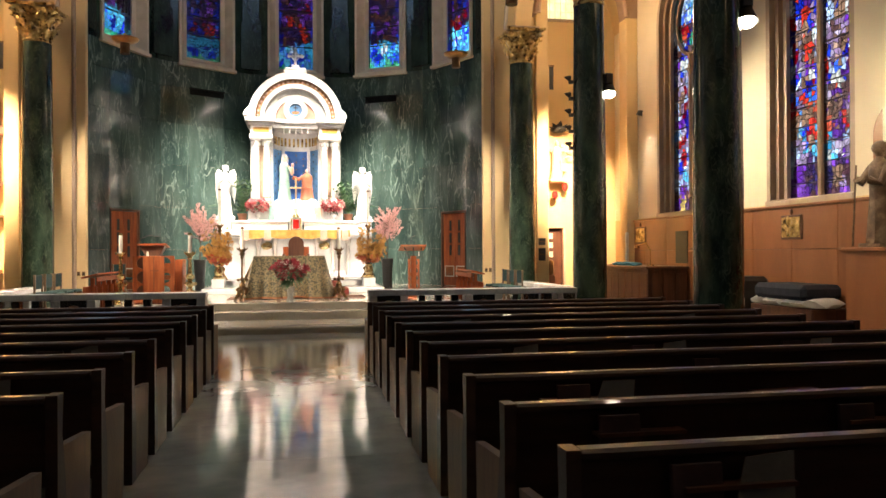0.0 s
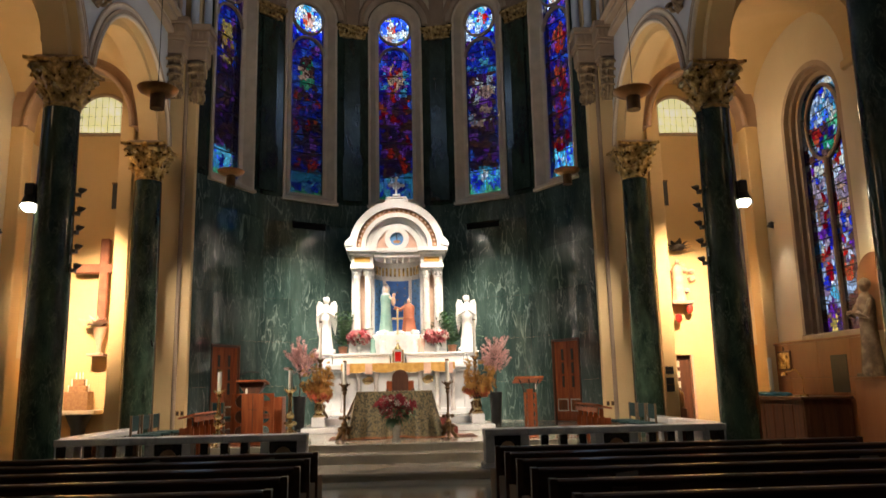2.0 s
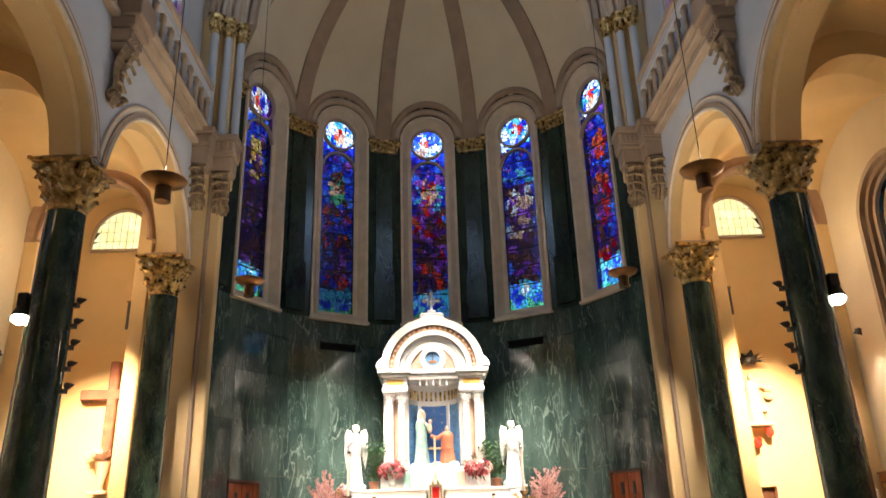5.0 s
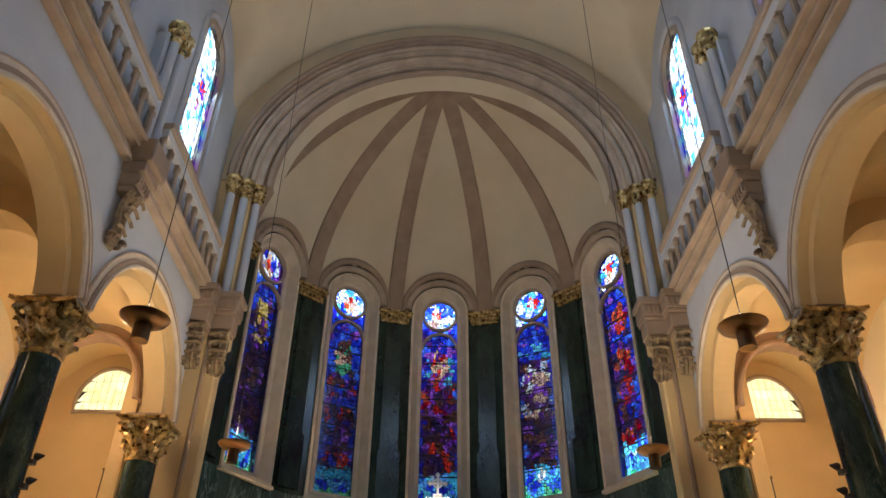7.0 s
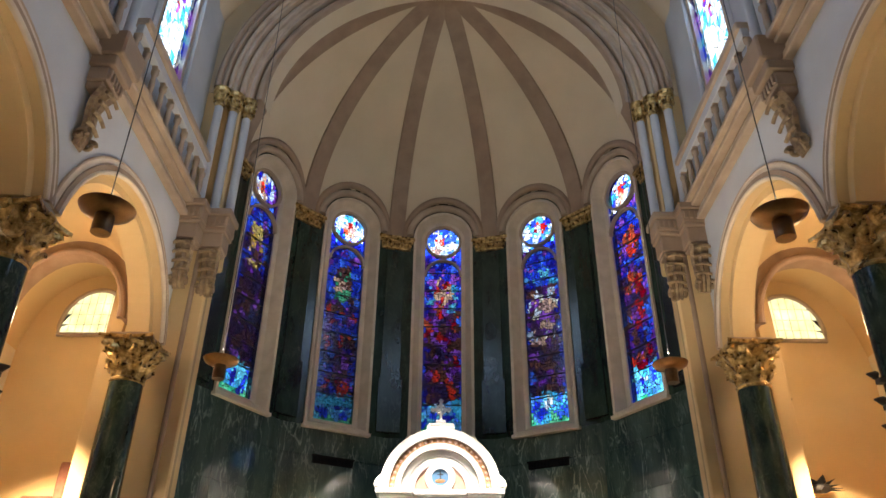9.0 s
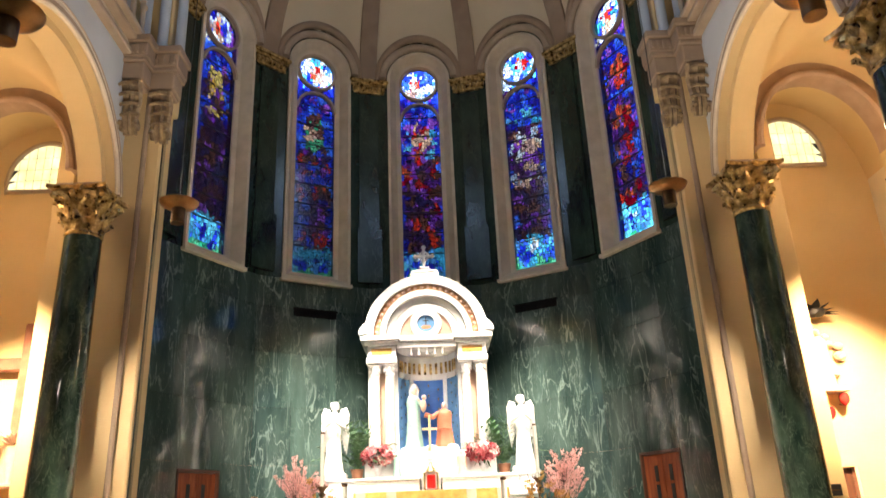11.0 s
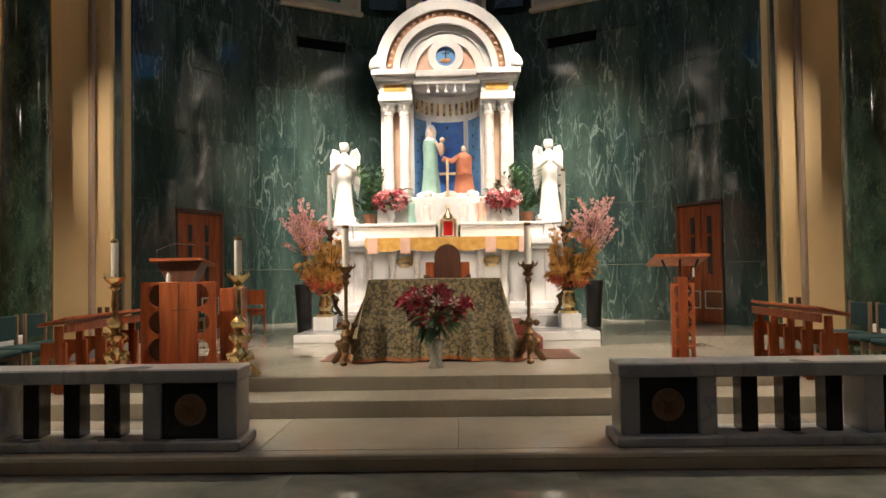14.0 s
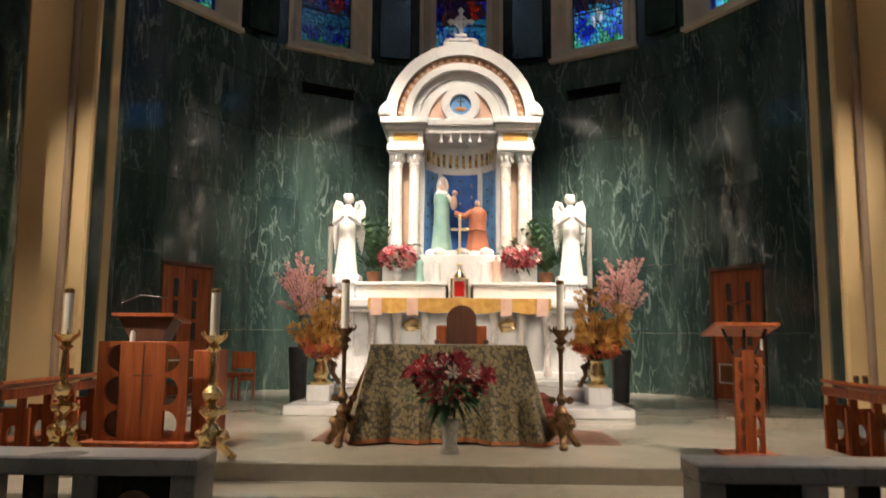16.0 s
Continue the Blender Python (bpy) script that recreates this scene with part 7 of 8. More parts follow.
# ---- candlesticks ----
def floor_candlestick(x, y, z, h, candle, mat, ornate, label, group):
    c = thing("floor_candlestick", label, "candlestick", group)
    prof = [(0.03, 0.16 * h), (0.05, 0.19 * h), (0.085, 0.24 * h), (0.06, 0.29 * h), (0.03, 0.31 * h), (0.05, 0.34 * h), (0.10, 0.385 * h), (0.105, 0.41 * h), (0.05, 0.435 * h), (0.035, 0.46 * h), (0.06, 0.48 * h), (0.085, 0.515 * h), (0.088, 0.545 * h), (0.06, 0.58 * h), (0.032, 0.60 * h), (0.04, 0.63 * h), (0.028, 0.66 * h), (0.036, 0.70 * h), (0.03, 0.82 * h), (0.024, 0.86 * h), (0.06, 0.895 * h), (0.035, 0.92 * h), (0.07, 0.95 * h), (0.105, 0.985 * h), (0.11, h), (0.03, h)]
    if not ornate:
        prof = [(0.02, 0.2 * h), (0.05, 0.24 * h), (0.07, 0.3 * h), (0.03, 0.36 * h), (0.05, 0.42 * h), (0.02, 0.46 * h), (0.022, 0.8 * h), (0.045, 0.84 * h), (0.03, 0.87 * h), (0.07, 0.9 * h), (0.035, 0.93 * h), (0.085, 0.985 * h), (0.09, h), (0.03, h)]
    part("stem", lathe(bmesh.new(), [(r, z + q) for r, q in prof], 16, (x, y, 0)), mat, c, smooth=True)
    for k in range(3):
        a = 2.09 * k + 0.5
        m = bmesh.new()
        pts = [(x + r * math.cos(a), y + r * math.sin(a), z + q) for r, q in ((0.04, 0.25 * h), (0.10, 0.2 * h), (0.085, 0.12 * h), (0.15, 0.06 * h), (0.185, 0.03))]
        tube(m, pts, [0.035, 0.05, 0.04, 0.036, 0.03], 8)
        blob(m, pts[-1], (0.045, 0.045, 0.03), seed=k, rough=0.3)
        blob(m, pts[1], (0.06, 0.06, 0.055), seed=k + 4, rough=0.5)
        blob(m, (x + 0.1 * math.cos(a), y + 0.1 * math.sin(a), z + 0.4 * h), (0.04, 0.04, 0.035), seed=k + 7, rough=0.5)
        part("foot", m, mat, c, smooth=True)
    for k in range(6):
        a = 1.047 * k
        m = bmesh.new()
        tube(m, [(x + 0.08 * math.cos(a), y + 0.08 * math.sin(a), z + h - 0.02), (x + 0.11 * math.cos(a), y + 0.11 * math.sin(a), z + h + 0.01), (x + 0.105 * math.cos(a), y + 0.105 * math.sin(a), z + h + 0.04)], [0.014, 0.01, 0.004], 6)
        part("pan_leaf", m, mat, c, smooth=True)
    can = part("candle", lathe(bmesh.new(), [(0.038, z + h), (0.038, z + h + candle), (0.03, z + h + candle + 0.004)], 16, (x, y, 0)), WAX, c, "white wax candle", True)
    part("follower", lathe(bmesh.new(), [(0.040, z + h + candle), (0.040, z + h + candle + 0.035), (0.012, z + h + candle + 0.045)], 14, (x, y, 0)), mat, can, "brass candle cap", True)
    return c


floor_candlestick(-3.42, 13.5, SF, 1.04, 0.36, GOLD, True, "ornate polished brass floor candlestick with a white candle", "ambo candlesticks")
floor_candlestick(-2.05, 13.3, SF, 1.04, 0.36, GOLD, True, "ornate polished brass floor candlestick with a white candle", "ambo candlesticks")
for x in (-1.1, 1.0):
    floor_candlestick(x, 14.3, SF, 1.12, 0.44, BRONZE, False, "dark bronze floor candlestick with a tall grey-white candle", "table candlesticks")
for s in (-1, 1):
    floor_candlestick(s * 2.02, 18.55, SF + 0.3, 1.5, 0.95, BRONZE, False, "tall bronze candlestick with a long candle by the high altar", "altar candlesticks")


# ---- ambo, lectern ----
def half_moon(m, cx, cz, r, right, a, b, to):
    pts = arc(cx, cz, r, -90, 90, 12) if right else arc(cx, cz, r, 90, 270, 12)
    prism(m, pts, a, b, to)


am = thing("ambo", "orange oak ambo with half-moon cut-outs and a slanted book rest", "lectern")
ax0, ax1, ay0, ay1, azt = -3.24, -2.42, 13.72, 14.4, 1.43
part("plinth", cube(ax0 - 0.1, ax1 + 0.12, ay0 - 0.1, ay1 + 0.1, SF, SF + 0.1, 0.01), OAK, am)
front = lambda u, v, d: (u, ay0 + d, v)
part("front_board", cube(ax0 + 0.2, ax1 - 0.2, ay0, ay0 + 0.04, SF + 0.1, azt, 0.006), OAK, am)
part("groove", cube((ax0 + ax1) / 2 + 0.0, (ax0 + ax1) / 2 + 0.012, ay0 - 0.003, ay0 + 0.01, SF + 0.3, azt - 0.02), OAKDARK, am)
part("groove", cube((ax0 + ax1) / 2 - 0.08, (ax0 + ax1) / 2 + 0.1, ay0 - 0.003, ay0 + 0.01, azt - 0.31, azt - 0.30), OAKDARK, am)
for side, (u0, u1, right) in enumerate(((ax0, ax0 + 0.2, False), (ax1 - 0.2, ax1, True))):
    # boards with three half-moon openings
    zs_ = [SF + 0.1 + (azt - SF - 0.1) * (q + 0.5) / 3 for q in range(3)]
    m = bmesh.new()
    r = 0.125
    e = u1 if not right else u0
    sg = -1 if not right else 1
    for q, zc in enumerate(zs_):
        lo, hi = SF + 0.1 + (azt - SF - 0.1) * q / 3, SF + 0.1 + (azt - SF - 0.1) * (q + 1) / 3
        n = 12
        cut = [(e + sg * r * math.sin(math.pi * i / n), zc - r * math.cos(math.pi * i / n)) for i in range(n + 1)]
        far = u0 if not right else u1
        band(m, cut, [(far, lo + (hi - lo) * i / n) for i in range(n + 1)], 0.0, 0.04, front)
        band(m, [(e, lo), (e, zc - r)], [(far, lo), (far, lo)], 0.0, 0.04, front)
        band(m, [(e, zc + r), (e, hi)], [(far, hi), (far, hi)], 0.0, 0.04, front)
    bmesh.ops.remove_doubles(m, verts=m.verts, dist=0.0005)
    part("pierced_board", m, OAK, am)
part("inner_panel", cube(ax0 + 0.03, ax0 + 0.24, ay0 + 0.10, ay0 + 0.12, SF + 0.1, azt), OAKDARK, am)
part("side_board", cube(ax0, ax0 + 0.04, ay0 + 0.04, ay1, SF + 0.1, azt, 0.006), OAK, am)
part("side_board", cube(ax1 - 0.04, ax1 + 0.12, ay0 + 0.25, ay1 + 0.1, SF + 0.1, azt - 0.08, 0.006), OAK, am)
m = bmesh.new()
prism(m, [(0, 0.06), (0.46, 0.0), (0.46, 0.03), (0, 0.09)], -0.29, 0.29, lambda u, v, d: ((ax0 + ax1) / 2 - 0.06 + d, ay0 + 0.08 + u, 1.60 + v))
part("book_rest", m, OAK, am)
m = bmesh.new()
prism(m, [(-0.13, azt), (0.15, azt), (0.25, 1.635), (-0.25, 1.635)], ay0 + 0.16, ay0 + 0.42, lambda u, v, d: ((ax0 + ax1) / 2 - 0.06 + u, d, v))
part("rest_support", m, OAKDARK, am)
part("mic_base", tube(bmesh.new(), [(ax0 + 0.12, ay0 + 0.2, 1.66), (ax0 + 0.10, ay0 + 0.2, 1.78), (ax0 + 0.24, ay0 + 0.3, 1.86), (ax0 + 0.46, ay0 + 0.35, 1.84)], 0.008, 6), IRON, am, "thin black microphone stem", True)
part("white_bottle", lathe(bmesh.new(), [(0.025, azt), (0.025, azt + 0.07), (0.012, azt + 0.1)], 10, (ax0 + 0.28, ay0 + 0.06, 0)), PAPER, am, "small white bottle", True)

le = thing("lectern_stand", "slim orange oak lectern with stacked half-moon cut-outs", "lectern")
lx, ly = 2.63, 13.86
part("foot_board", cube(lx - 0.24, lx + 0.24, ly - 0.16, ly + 0.3, SF, SF + 0.035, 0.01), OAK, le)
for sg in (-1, 1):
    m = bmesh.new()
    r = 0.085
    for q in range(5):
        lo, hi = SF + 0.035 + 0.17 * q, SF + 0.035 + 0.17 * (q + 1)
        zc = (lo + hi) / 2
        cut = [(lx + sg * (0.022 + r * 0.85 * math.sin(math.pi * i / 10)), zc - r * 0.9 * math.cos(math.pi * i / 10)) for i in range(11)]
        inn = [(lx + sg * 0.022, lo + (hi - lo) * i / 10) for i in range(11)]
        band(m, cut, [(lx + sg * 0.125, v) for _, v in inn], 0.0, 0.05, lambda u, v, d: (u, ly + d, v))
    part("pierced_side", m, OAK, le)
part("spine", cube(lx - 0.055, lx + 0.055, ly + 0.012, ly + 0.16, SF + 0.035, 1.4, 0.004), OAK, le)
for dx in (-0.1, 0.0, 0.1):
    part("rest_bar", tube(bmesh.new(), [(lx + dx, ly + 0.1, 1.36), (lx + dx * 2.0, ly + 0.08, 1.595)], 0.014, 6), IRON, le)
m = bmesh.new()
prism(m, [(-0.04, 0.10), (0.36, 0.0), (0.36, 0.03), (-0.04, 0.13)], -0.3, 0.28, lambda u, v, d: (lx + d, ly + u, 1.52 + v))
part("book_rest", m, OAK, le)
part("white_tag", cube(lx + 0.1, lx + 0.12, ly - 0.03, ly - 0.02, 1.4, 1.5), PAPER, le, "small white tag")
part("mic_stem", tube(bmesh.new(), [(lx - 0.02, ly + 0.3, 1.68), (lx - 0.02, ly + 0.28, 1.82), (lx + 0.06, ly + 0.2, 1.86)], 0.007, 6), IRON, le, "thin black microphone stem", True)


# ---- choir desks and chairs ----
def choir_desk(s):
    d = thing("kneeling_desk", "long orange oak kneeling desk with round cut-outs in its boards", "kneeler", "choir desks")
    x, z0 = s * 3.86, 0.303
    bx = lambda x0, x1, y0, y1, za, zb, b=0.006: cube(min(s * x0, s * x1), max(s * x0, s * x1), y0, y1, za, zb, b)
    part("sloped_top", cube(-0.16, 0.16, 13.25, 15.0, -0.015, 0.015, 0.004, Matrix.Translation((s * 3.95, 0, 1.04)) @ pose(0, 0, 0, 0, s * 14)), OAK, d)
    part("apron", bx(3.80, 3.825, 13.25, 15.0, 0.93, 1.02), OAK, d)
    for q in range(5):
        yy = 13.27 + 0.425 * q
        m = bmesh.new()
        n = 16
        hole = [(0.07 * math.cos(2 * math.pi * i / n), 0.58 + 0.1 * math.sin(2 * math.pi * i / n)) for i in range(n + 1)]
        rim = [(0.13 * max(-1, min(1, 1.5 * math.cos(2 * math.pi * i / n))), 0.58 + 0.25 * max(-1, min(1, 1.5 * math.sin(2 * math.pi * i / n)))) for i in range(n + 1)]
        band(m, hole, rim, yy - 0.018, yy + 0.018, lambda u, v, dd: (s * (3.94 + u), dd, v))
        part("pierced_support", m, OAK, d)
        part("post", bx(3.85, 3.93, yy - 0.02, yy + 0.02, 0.303, 1.0), OAK, d)
    part("kneeler_board", bx(4.1, 4.32, 13.3, 14.95, 0.45, 0.5), OAK, d)
    for yy in (13.4, 14.85):
        part("kneeler_foot", bx(3.85, 4.3, yy - 0.03, yy + 0.03, 0.303, 0.45), OAK, d)
    return d


def choir_chair(at, label="pale wooden chair with dark teal upholstered seat and back", group="choir chairs", cover=None, wood=None):
    """A chair facing -x of its own, on the floor at z = 0."""
    c = thing("chair", label, "chair", group)
    part("seat", cube(-0.22, 0.22, -0.23, 0.23, 0.36, 0.42, 0.02), cover or TEALCLOTH, c)
    part("backrest", cube(0.2, 0.24, -0.2, 0.2, 0.48, 0.76, 0.012), cover or TEALCLOTH, c)
    for y in (-0.23, 0.2):
        part("rear_post", cube(0.19, 0.23, y, y + 0.03, 0.0, 0.77, 0.005), wood or PEWEND, c)
        part("front_leg", cube(-0.22, -0.18, y, y + 0.03, 0.0, 0.37, 0.005), wood or PEWEND, c)
    part("side_rail", cube(-0.2, 0.2, -0.225, -0.205, 0.29, 0.36), wood or PEWEND, c)
    part("side_rail", cube(-0.2, 0.2, 0.205, 0.225, 0.29, 0.36), wood or PEWEND, c)
    c.matrix_basis = at
    return c


for s in (-1, 1):
    choir_desk(s)
base_chair = choir_chair(pose(4.75, 13.5, 0.303))
for y in (14.1, 14.7):
    copy_thing(base_chair, pose(4.75, y, 0.303))
for y in (13.5, 14.1, 14.7):
    copy_thing(base_chair, pose(-4.75, y, 0.303, 0, 0, 180))
choir_chair(pose(-3.75, 19.6, SF, 0, 0, 70), "small orange-brown wooden chair against the green marble wall", "apse chairs", OAK, OAK)
choir_chair(pose(-4.3, 17.9, SF, 0, 0, 150), "dark wooden chair in the shade beside the pier", "apse chairs")

# ---- hanging lamps ----
DISH = noisy("copper_dish", [(0.3, (0.24, 0.12, 0.045)), (0.7, (0.40, 0.22, 0.09))], 6, (0.25, 0.4), 0.1, 60, 0.9)


def dish_lamp(x, y, z, top, k=1.0):
    d = thing("hanging_lamp", "aged copper dish lamp with a drum, on a thin cable", "hanging lamp", "dish lamps")
    part("dish", lathe(bmesh.new(), [(0.10 * k, z - 0.03), (0.2 * k, z - 0.015), (0.3 * k, z + 0.03), (0.33 * k, z + 0.075), (0.325 * k, z + 0.08), (0.28 * k, z + 0.045), (0.08 * k, z + 0.01)], 32, (x, y, 0)), DISH, d, smooth=True)
    part("drum", lathe(bmesh.new(), [(0.10 * k, z - 0.24), (0.115 * k, z - 0.24), (0.115 * k, z - 0.02)], 20, (x, y, 0)), BRONZE, d, smooth=True)
    part("socket", lathe(bmesh.new(), [(0.045 * k, z + 0.0), (0.045 * k, z + 0.16), (0.02 * k, z + 0.18)], 12, (x, y, 0)), GILT, d, smooth=True)
    part("cable", tube(bmesh.new(), [(x, y, z + 0.17), (x, y, top)], 0.007, 5), IRON, d)
    return d


for s in (-1, 1):
    dish_lamp(s * 3.6 + 0.06, 9.5, 5.86, vault_z(3.6, 9.5) + 0.03, 0.9)
    dish_lamp(s * 3.44 + 0.1, 13.55, 5.79, vault_z(3.44, 13.55) + 0.03, 0.82)
    for y in (4.4, -0.6, -5.4):
        dish_lamp(s * 3.6, y, 5.95, vault_z(3.6, y) + 0.03)
GLOW, _n2, _l2, _p2 = material("lamp_glass_lit")
_p2.inputs["Emission Color"].default_value, _p2.inputs["Emission Strength"].default_value = (1.0, 0.9, 0.7, 1), 30.0


def flood(s, y, z):
    f = thing("flood_lamp_fixture", "black clamp-on flood lamp with a lit face, strapped to a column", "flood lamp", "column flood lamps")
    x = s * 6.22
    part("bracket", tube(bmesh.new(), [(s * 6.03, y, z + 0.32), (x, y - 0.05, z + 0.32), (x, y - 0.1, z + 0.2)], 0.022, 6), IRON, f)
    part("gear_box", cube(x - 0.08, x + 0.08, y - 0.2, y - 0.04, z + 0.2, z + 0.42, 0.02), IRON, f)
    tilt = Matrix.Translation((x, y - 0.16, z)) @ pose(0, 0, 0, -16, s * 8)
    part("hood", lathe(bmesh.new(), [(0.07, 0.24), (0.1, 0.14), (0.15, 0.0), (0.145, 0.0), (0.09, 0.13)], 18, (0, 0, 0), tilt), IRON, f, smooth=True)
    part("lit_face", lathe(bmesh.new(), [(0.02, -0.075), (0.07, -0.06), (0.11, -0.02), (0.12, 0.02)], 18, (0, 0, 0), tilt), GLOW, f, "glowing lamp face", True)


def spike_spots(s, y):
    for q in range(5):
        f = thing("column_spot", "small black pointed spotlight on the side of a column", "spotlight", "column spotlights")
        z = 4.95 - 0.33 * q
        turn = Matrix.Translation((s * 5.49, y + 0.05, z)) @ pose(0, 0, 0, 0, s * -80)
        part("housing", lathe(bmesh.new(), [(0.05, 0.0), (0.058, 0.03), (0.035, 0.08), (0.01, 0.13)], 12, (0, 0, 0), turn), IRON, f, smooth=True)
        part("clip", cube(min(s * 5.46, s * 5.54), max(s * 5.46, s * 5.54), y - 0.03, y + 0.08, z - 0.11, z - 0.05), IRON, f)


for s in (-1, 1):
    flood(s, 11.6, 4.62)
    spike_spots(s, 11.6)
    flood(s, 6.9, 4.62)
    f = thing("wall_spot", "small black spotlight on the aisle wall, lit", "spotlight", "aisle spotlights")
    x = s * 8.72
    part("arm", tube(bmesh.new(), [(s * 8.9, 15.5, 5.12), (x, 15.4, 5.1)], 0.018, 6), IRON, f)
    part("hood", lathe(bmesh.new(), [(0.03, 0.14), (0.07, 0.05), (0.085, 0.0), (0.08, 0.0)], 14, (0, 0, 0), Matrix.Translation((x, 15.35, 4.98)) @ pose(0, 0, 0, 15, s * 15)), IRON, f, smooth=True)
    part("lit_face", lathe(bmesh.new(), [(0.07, 0.01), (0.07, 0.02)], 14, (0, 0, 0), Matrix.Translation((x, 15.35, 4.98)) @ pose(0, 0, 0, 15, s * 15)), GLOW, f, "glowing lamp face")

# ---- side chapels ----
LUNE, _n3, _l3, _p3 = material("lit_alabaster_glass")
_v3, _nz3 = coords(_n3, _l3), _n3.new("ShaderNodeTexNoise")
_nz3.inputs["Scale"].default_value = 3.0
_l3.new(_v3, _nz3.inputs["Vector"])
_r3 = ramp(_n3, [(0.3, (0.66, 0.68, 0.34)), (0.7, (0.92, 0.92, 0.62))])
_l3.new(_nz3.outputs["Fac"], _r3.inputs["Fac"]), _l3.new(_r3.outputs["Color"], _p3.inputs["Emission Color"]), _l3.new(_r3.outputs["Color"], _p3.inputs["Base Color"])
_p3.inputs["Emission Strength"].default_value = 0.6
for s in (-1, 1):
    lu = thing("window_chapel", "glowing cream leaded lunette window high in the chapel wall", "window", "chapel lunettes", "structure")
    to = lambda u, v, d: (s * 7.47 + u, END - 0.03 - d, v)
    out = [(s * u, v) for u, v in [(-0.58, 8.02), (0.70, 8.02)] + [(0.70 * math.cos(a), 8.18 + 0.84 * math.sin(a)) for a in np.linspace(0.05, 2.35, 20)]]
    top = lambda u: 8.18 + 0.84 * math.sqrt(max(0, 1 - (u / 0.70) ** 2))
    for i in range(8):
        u0, u1 = sorted((s * (-0.58 + 0.16 * i), s * (-0.58 + 0.16 * (i + 1))))
        for v0, v1 in ((8.02, 8.24), (8.24, 8.48), (8.48, 8.74), (8.74, 9.1)):
            ta, tb = min(v1, top(u0)), min(v1, top(u1))
            if max(ta, tb) <= v0 + 0.02:
                continue
            ta, tb = max(ta, v0 + 0.012), max(tb, v0 + 0.012)
            part("pane", prism(bmesh.new(), [(u0 + 0.007, v0 + 0.007), (u1 - 0.007, v0 + 0.007), (u1 - 0.007, tb - 0.004), (u0 + 0.007, ta - 0.004)], 0.0, 0.01, to), LUNE, lu)
    part("lead_backing", prism(bmesh.new(), out, -0.02, -0.004, to), LEAD, lu)
    part("rim", tube(bmesh.new(), [to(u, v, 0.02) for u, v in [(s * u, v) for u, v in [(0.73, 8.0)] + [(0.73 * math.cos(a), 8.18 + 0.88 * math.sin(a)) for a in np.linspace(0, 2.35, 24)] + [(-0.6, 8.0)]]], 0.05, 6, True), STONE, lu, smooth=True)
    v = thing("wall_slot", "dark upright slot vent in the chapel wall", "vent", "chapel vents", "structure")
    part("slot", cube(s * 7.1 - 0.06, s * 7.1 + 0.06, END - 0.012, END + 0.0, 6.05, 6.7), IRON, v)
    part("rim", cube(s * 7.1 - 0.08, s * 7.1 + 0.08, END - 0.02, END - 0.004, 6.7, 6.74), BRONZE, v)
# west chapel: cross, flower bracket, small altar with candles
RUSTWOOD = noisy("red_brown_wood", [(0.3, (0.18, 0.06, 0.035)), (0.7, (0.30, 0.12, 0.07))], 4, (0.5, 0.7), 0.2)
cr = thing("wall_cross", "large red-brown wooden cross on the chapel wall", "cross")
part("upright", cube(-7.28, -7.06, END - 0.24, END - 0.1, 3.1, 5.25, 0.03), RUSTWOOD, cr)
part("crossbar", cube(-7.88, -6.46, END - 0.235, END - 0.105, 4.38, 4.62, 0.03), RUSTWOOD, cr)
part("wall_block", cube(-7.22, -7.12, END - 0.1, END, 3.6, 3.8), RUSTWOOD, cr)
br = thing("flower_bracket", "pale wall bracket with a vase of silvery dried flowers", "flower vase")
part("bracket", cube(-7.4, -6.98, END - 0.4, END, 2.38, 2.44, 0.01), PINKSTONE, br)
part("vase", lathe(bmesh.new(), [(0.07, 2.44), (0.04, 2.55), (0.14, 2.95), (0.16, 3.05), (0.14, 3.06)], 14, (-7.18, END - 0.22, 0)), PINKSTONE, br, smooth=True)
m = bmesh.new()
for i in range(60):
    d = around()
    d.z = abs(d.z) * 0.6
    leaf(m, (-7.2, END - 0.22, 3.08), d + Vector((-0.3, -0.1, 0.3)), RNG.uniform(0.3, 0.6), 0.03)
part("dried_flowers", m, PALE, br)
sa = thing("side_altar", "small stone side altar on a dark curved stem", "altar")
part("slab", cube(-8.05, -7.05, END - 0.62, END - 0.02, 1.02, 1.12, 0.015), FRAMESTONE, sa)
part("stem", lathe(bmesh.new(), [(0.2, 0.0), (0.14, 0.3), (0.16, 0.7), (0.3, 1.02)], 18, (-7.5, END - 0.32, 0)), IRON, sa, smooth=True)
tb = thing("candle_rack", "brown tabernacle box topped by stepped rows of small candles", "candle rack")
part("box", cube(-7.8, -7.25, END - 0.5, END - 0.15, 1.12, 1.55, 0.01), TAN, tb)
part("tier", cube(-7.72, -7.33, END - 0.45, END - 0.2, 1.55, 1.68, 0.01), TAN, tb)
part("tier", cube(-7.65, -7.4, END - 0.42, END - 0.22, 1.68, 1.84, 0.01), TAN, tb)
for q, (x, z) in enumerate(((-7.76, 1.55), (-7.3, 1.55), (-7.69, 1.68), (-7.36, 1.68), (-7.6, 1.84), (-7.52, 1.84), (-7.45, 1.84))):
    part("candle", lathe(bmesh.new(), [(0.018, z), (0.018, z + 0.14), (0.004, z + 0.16)], 8, (x, END - 0.35, 0)), WAX, tb, smooth=True)
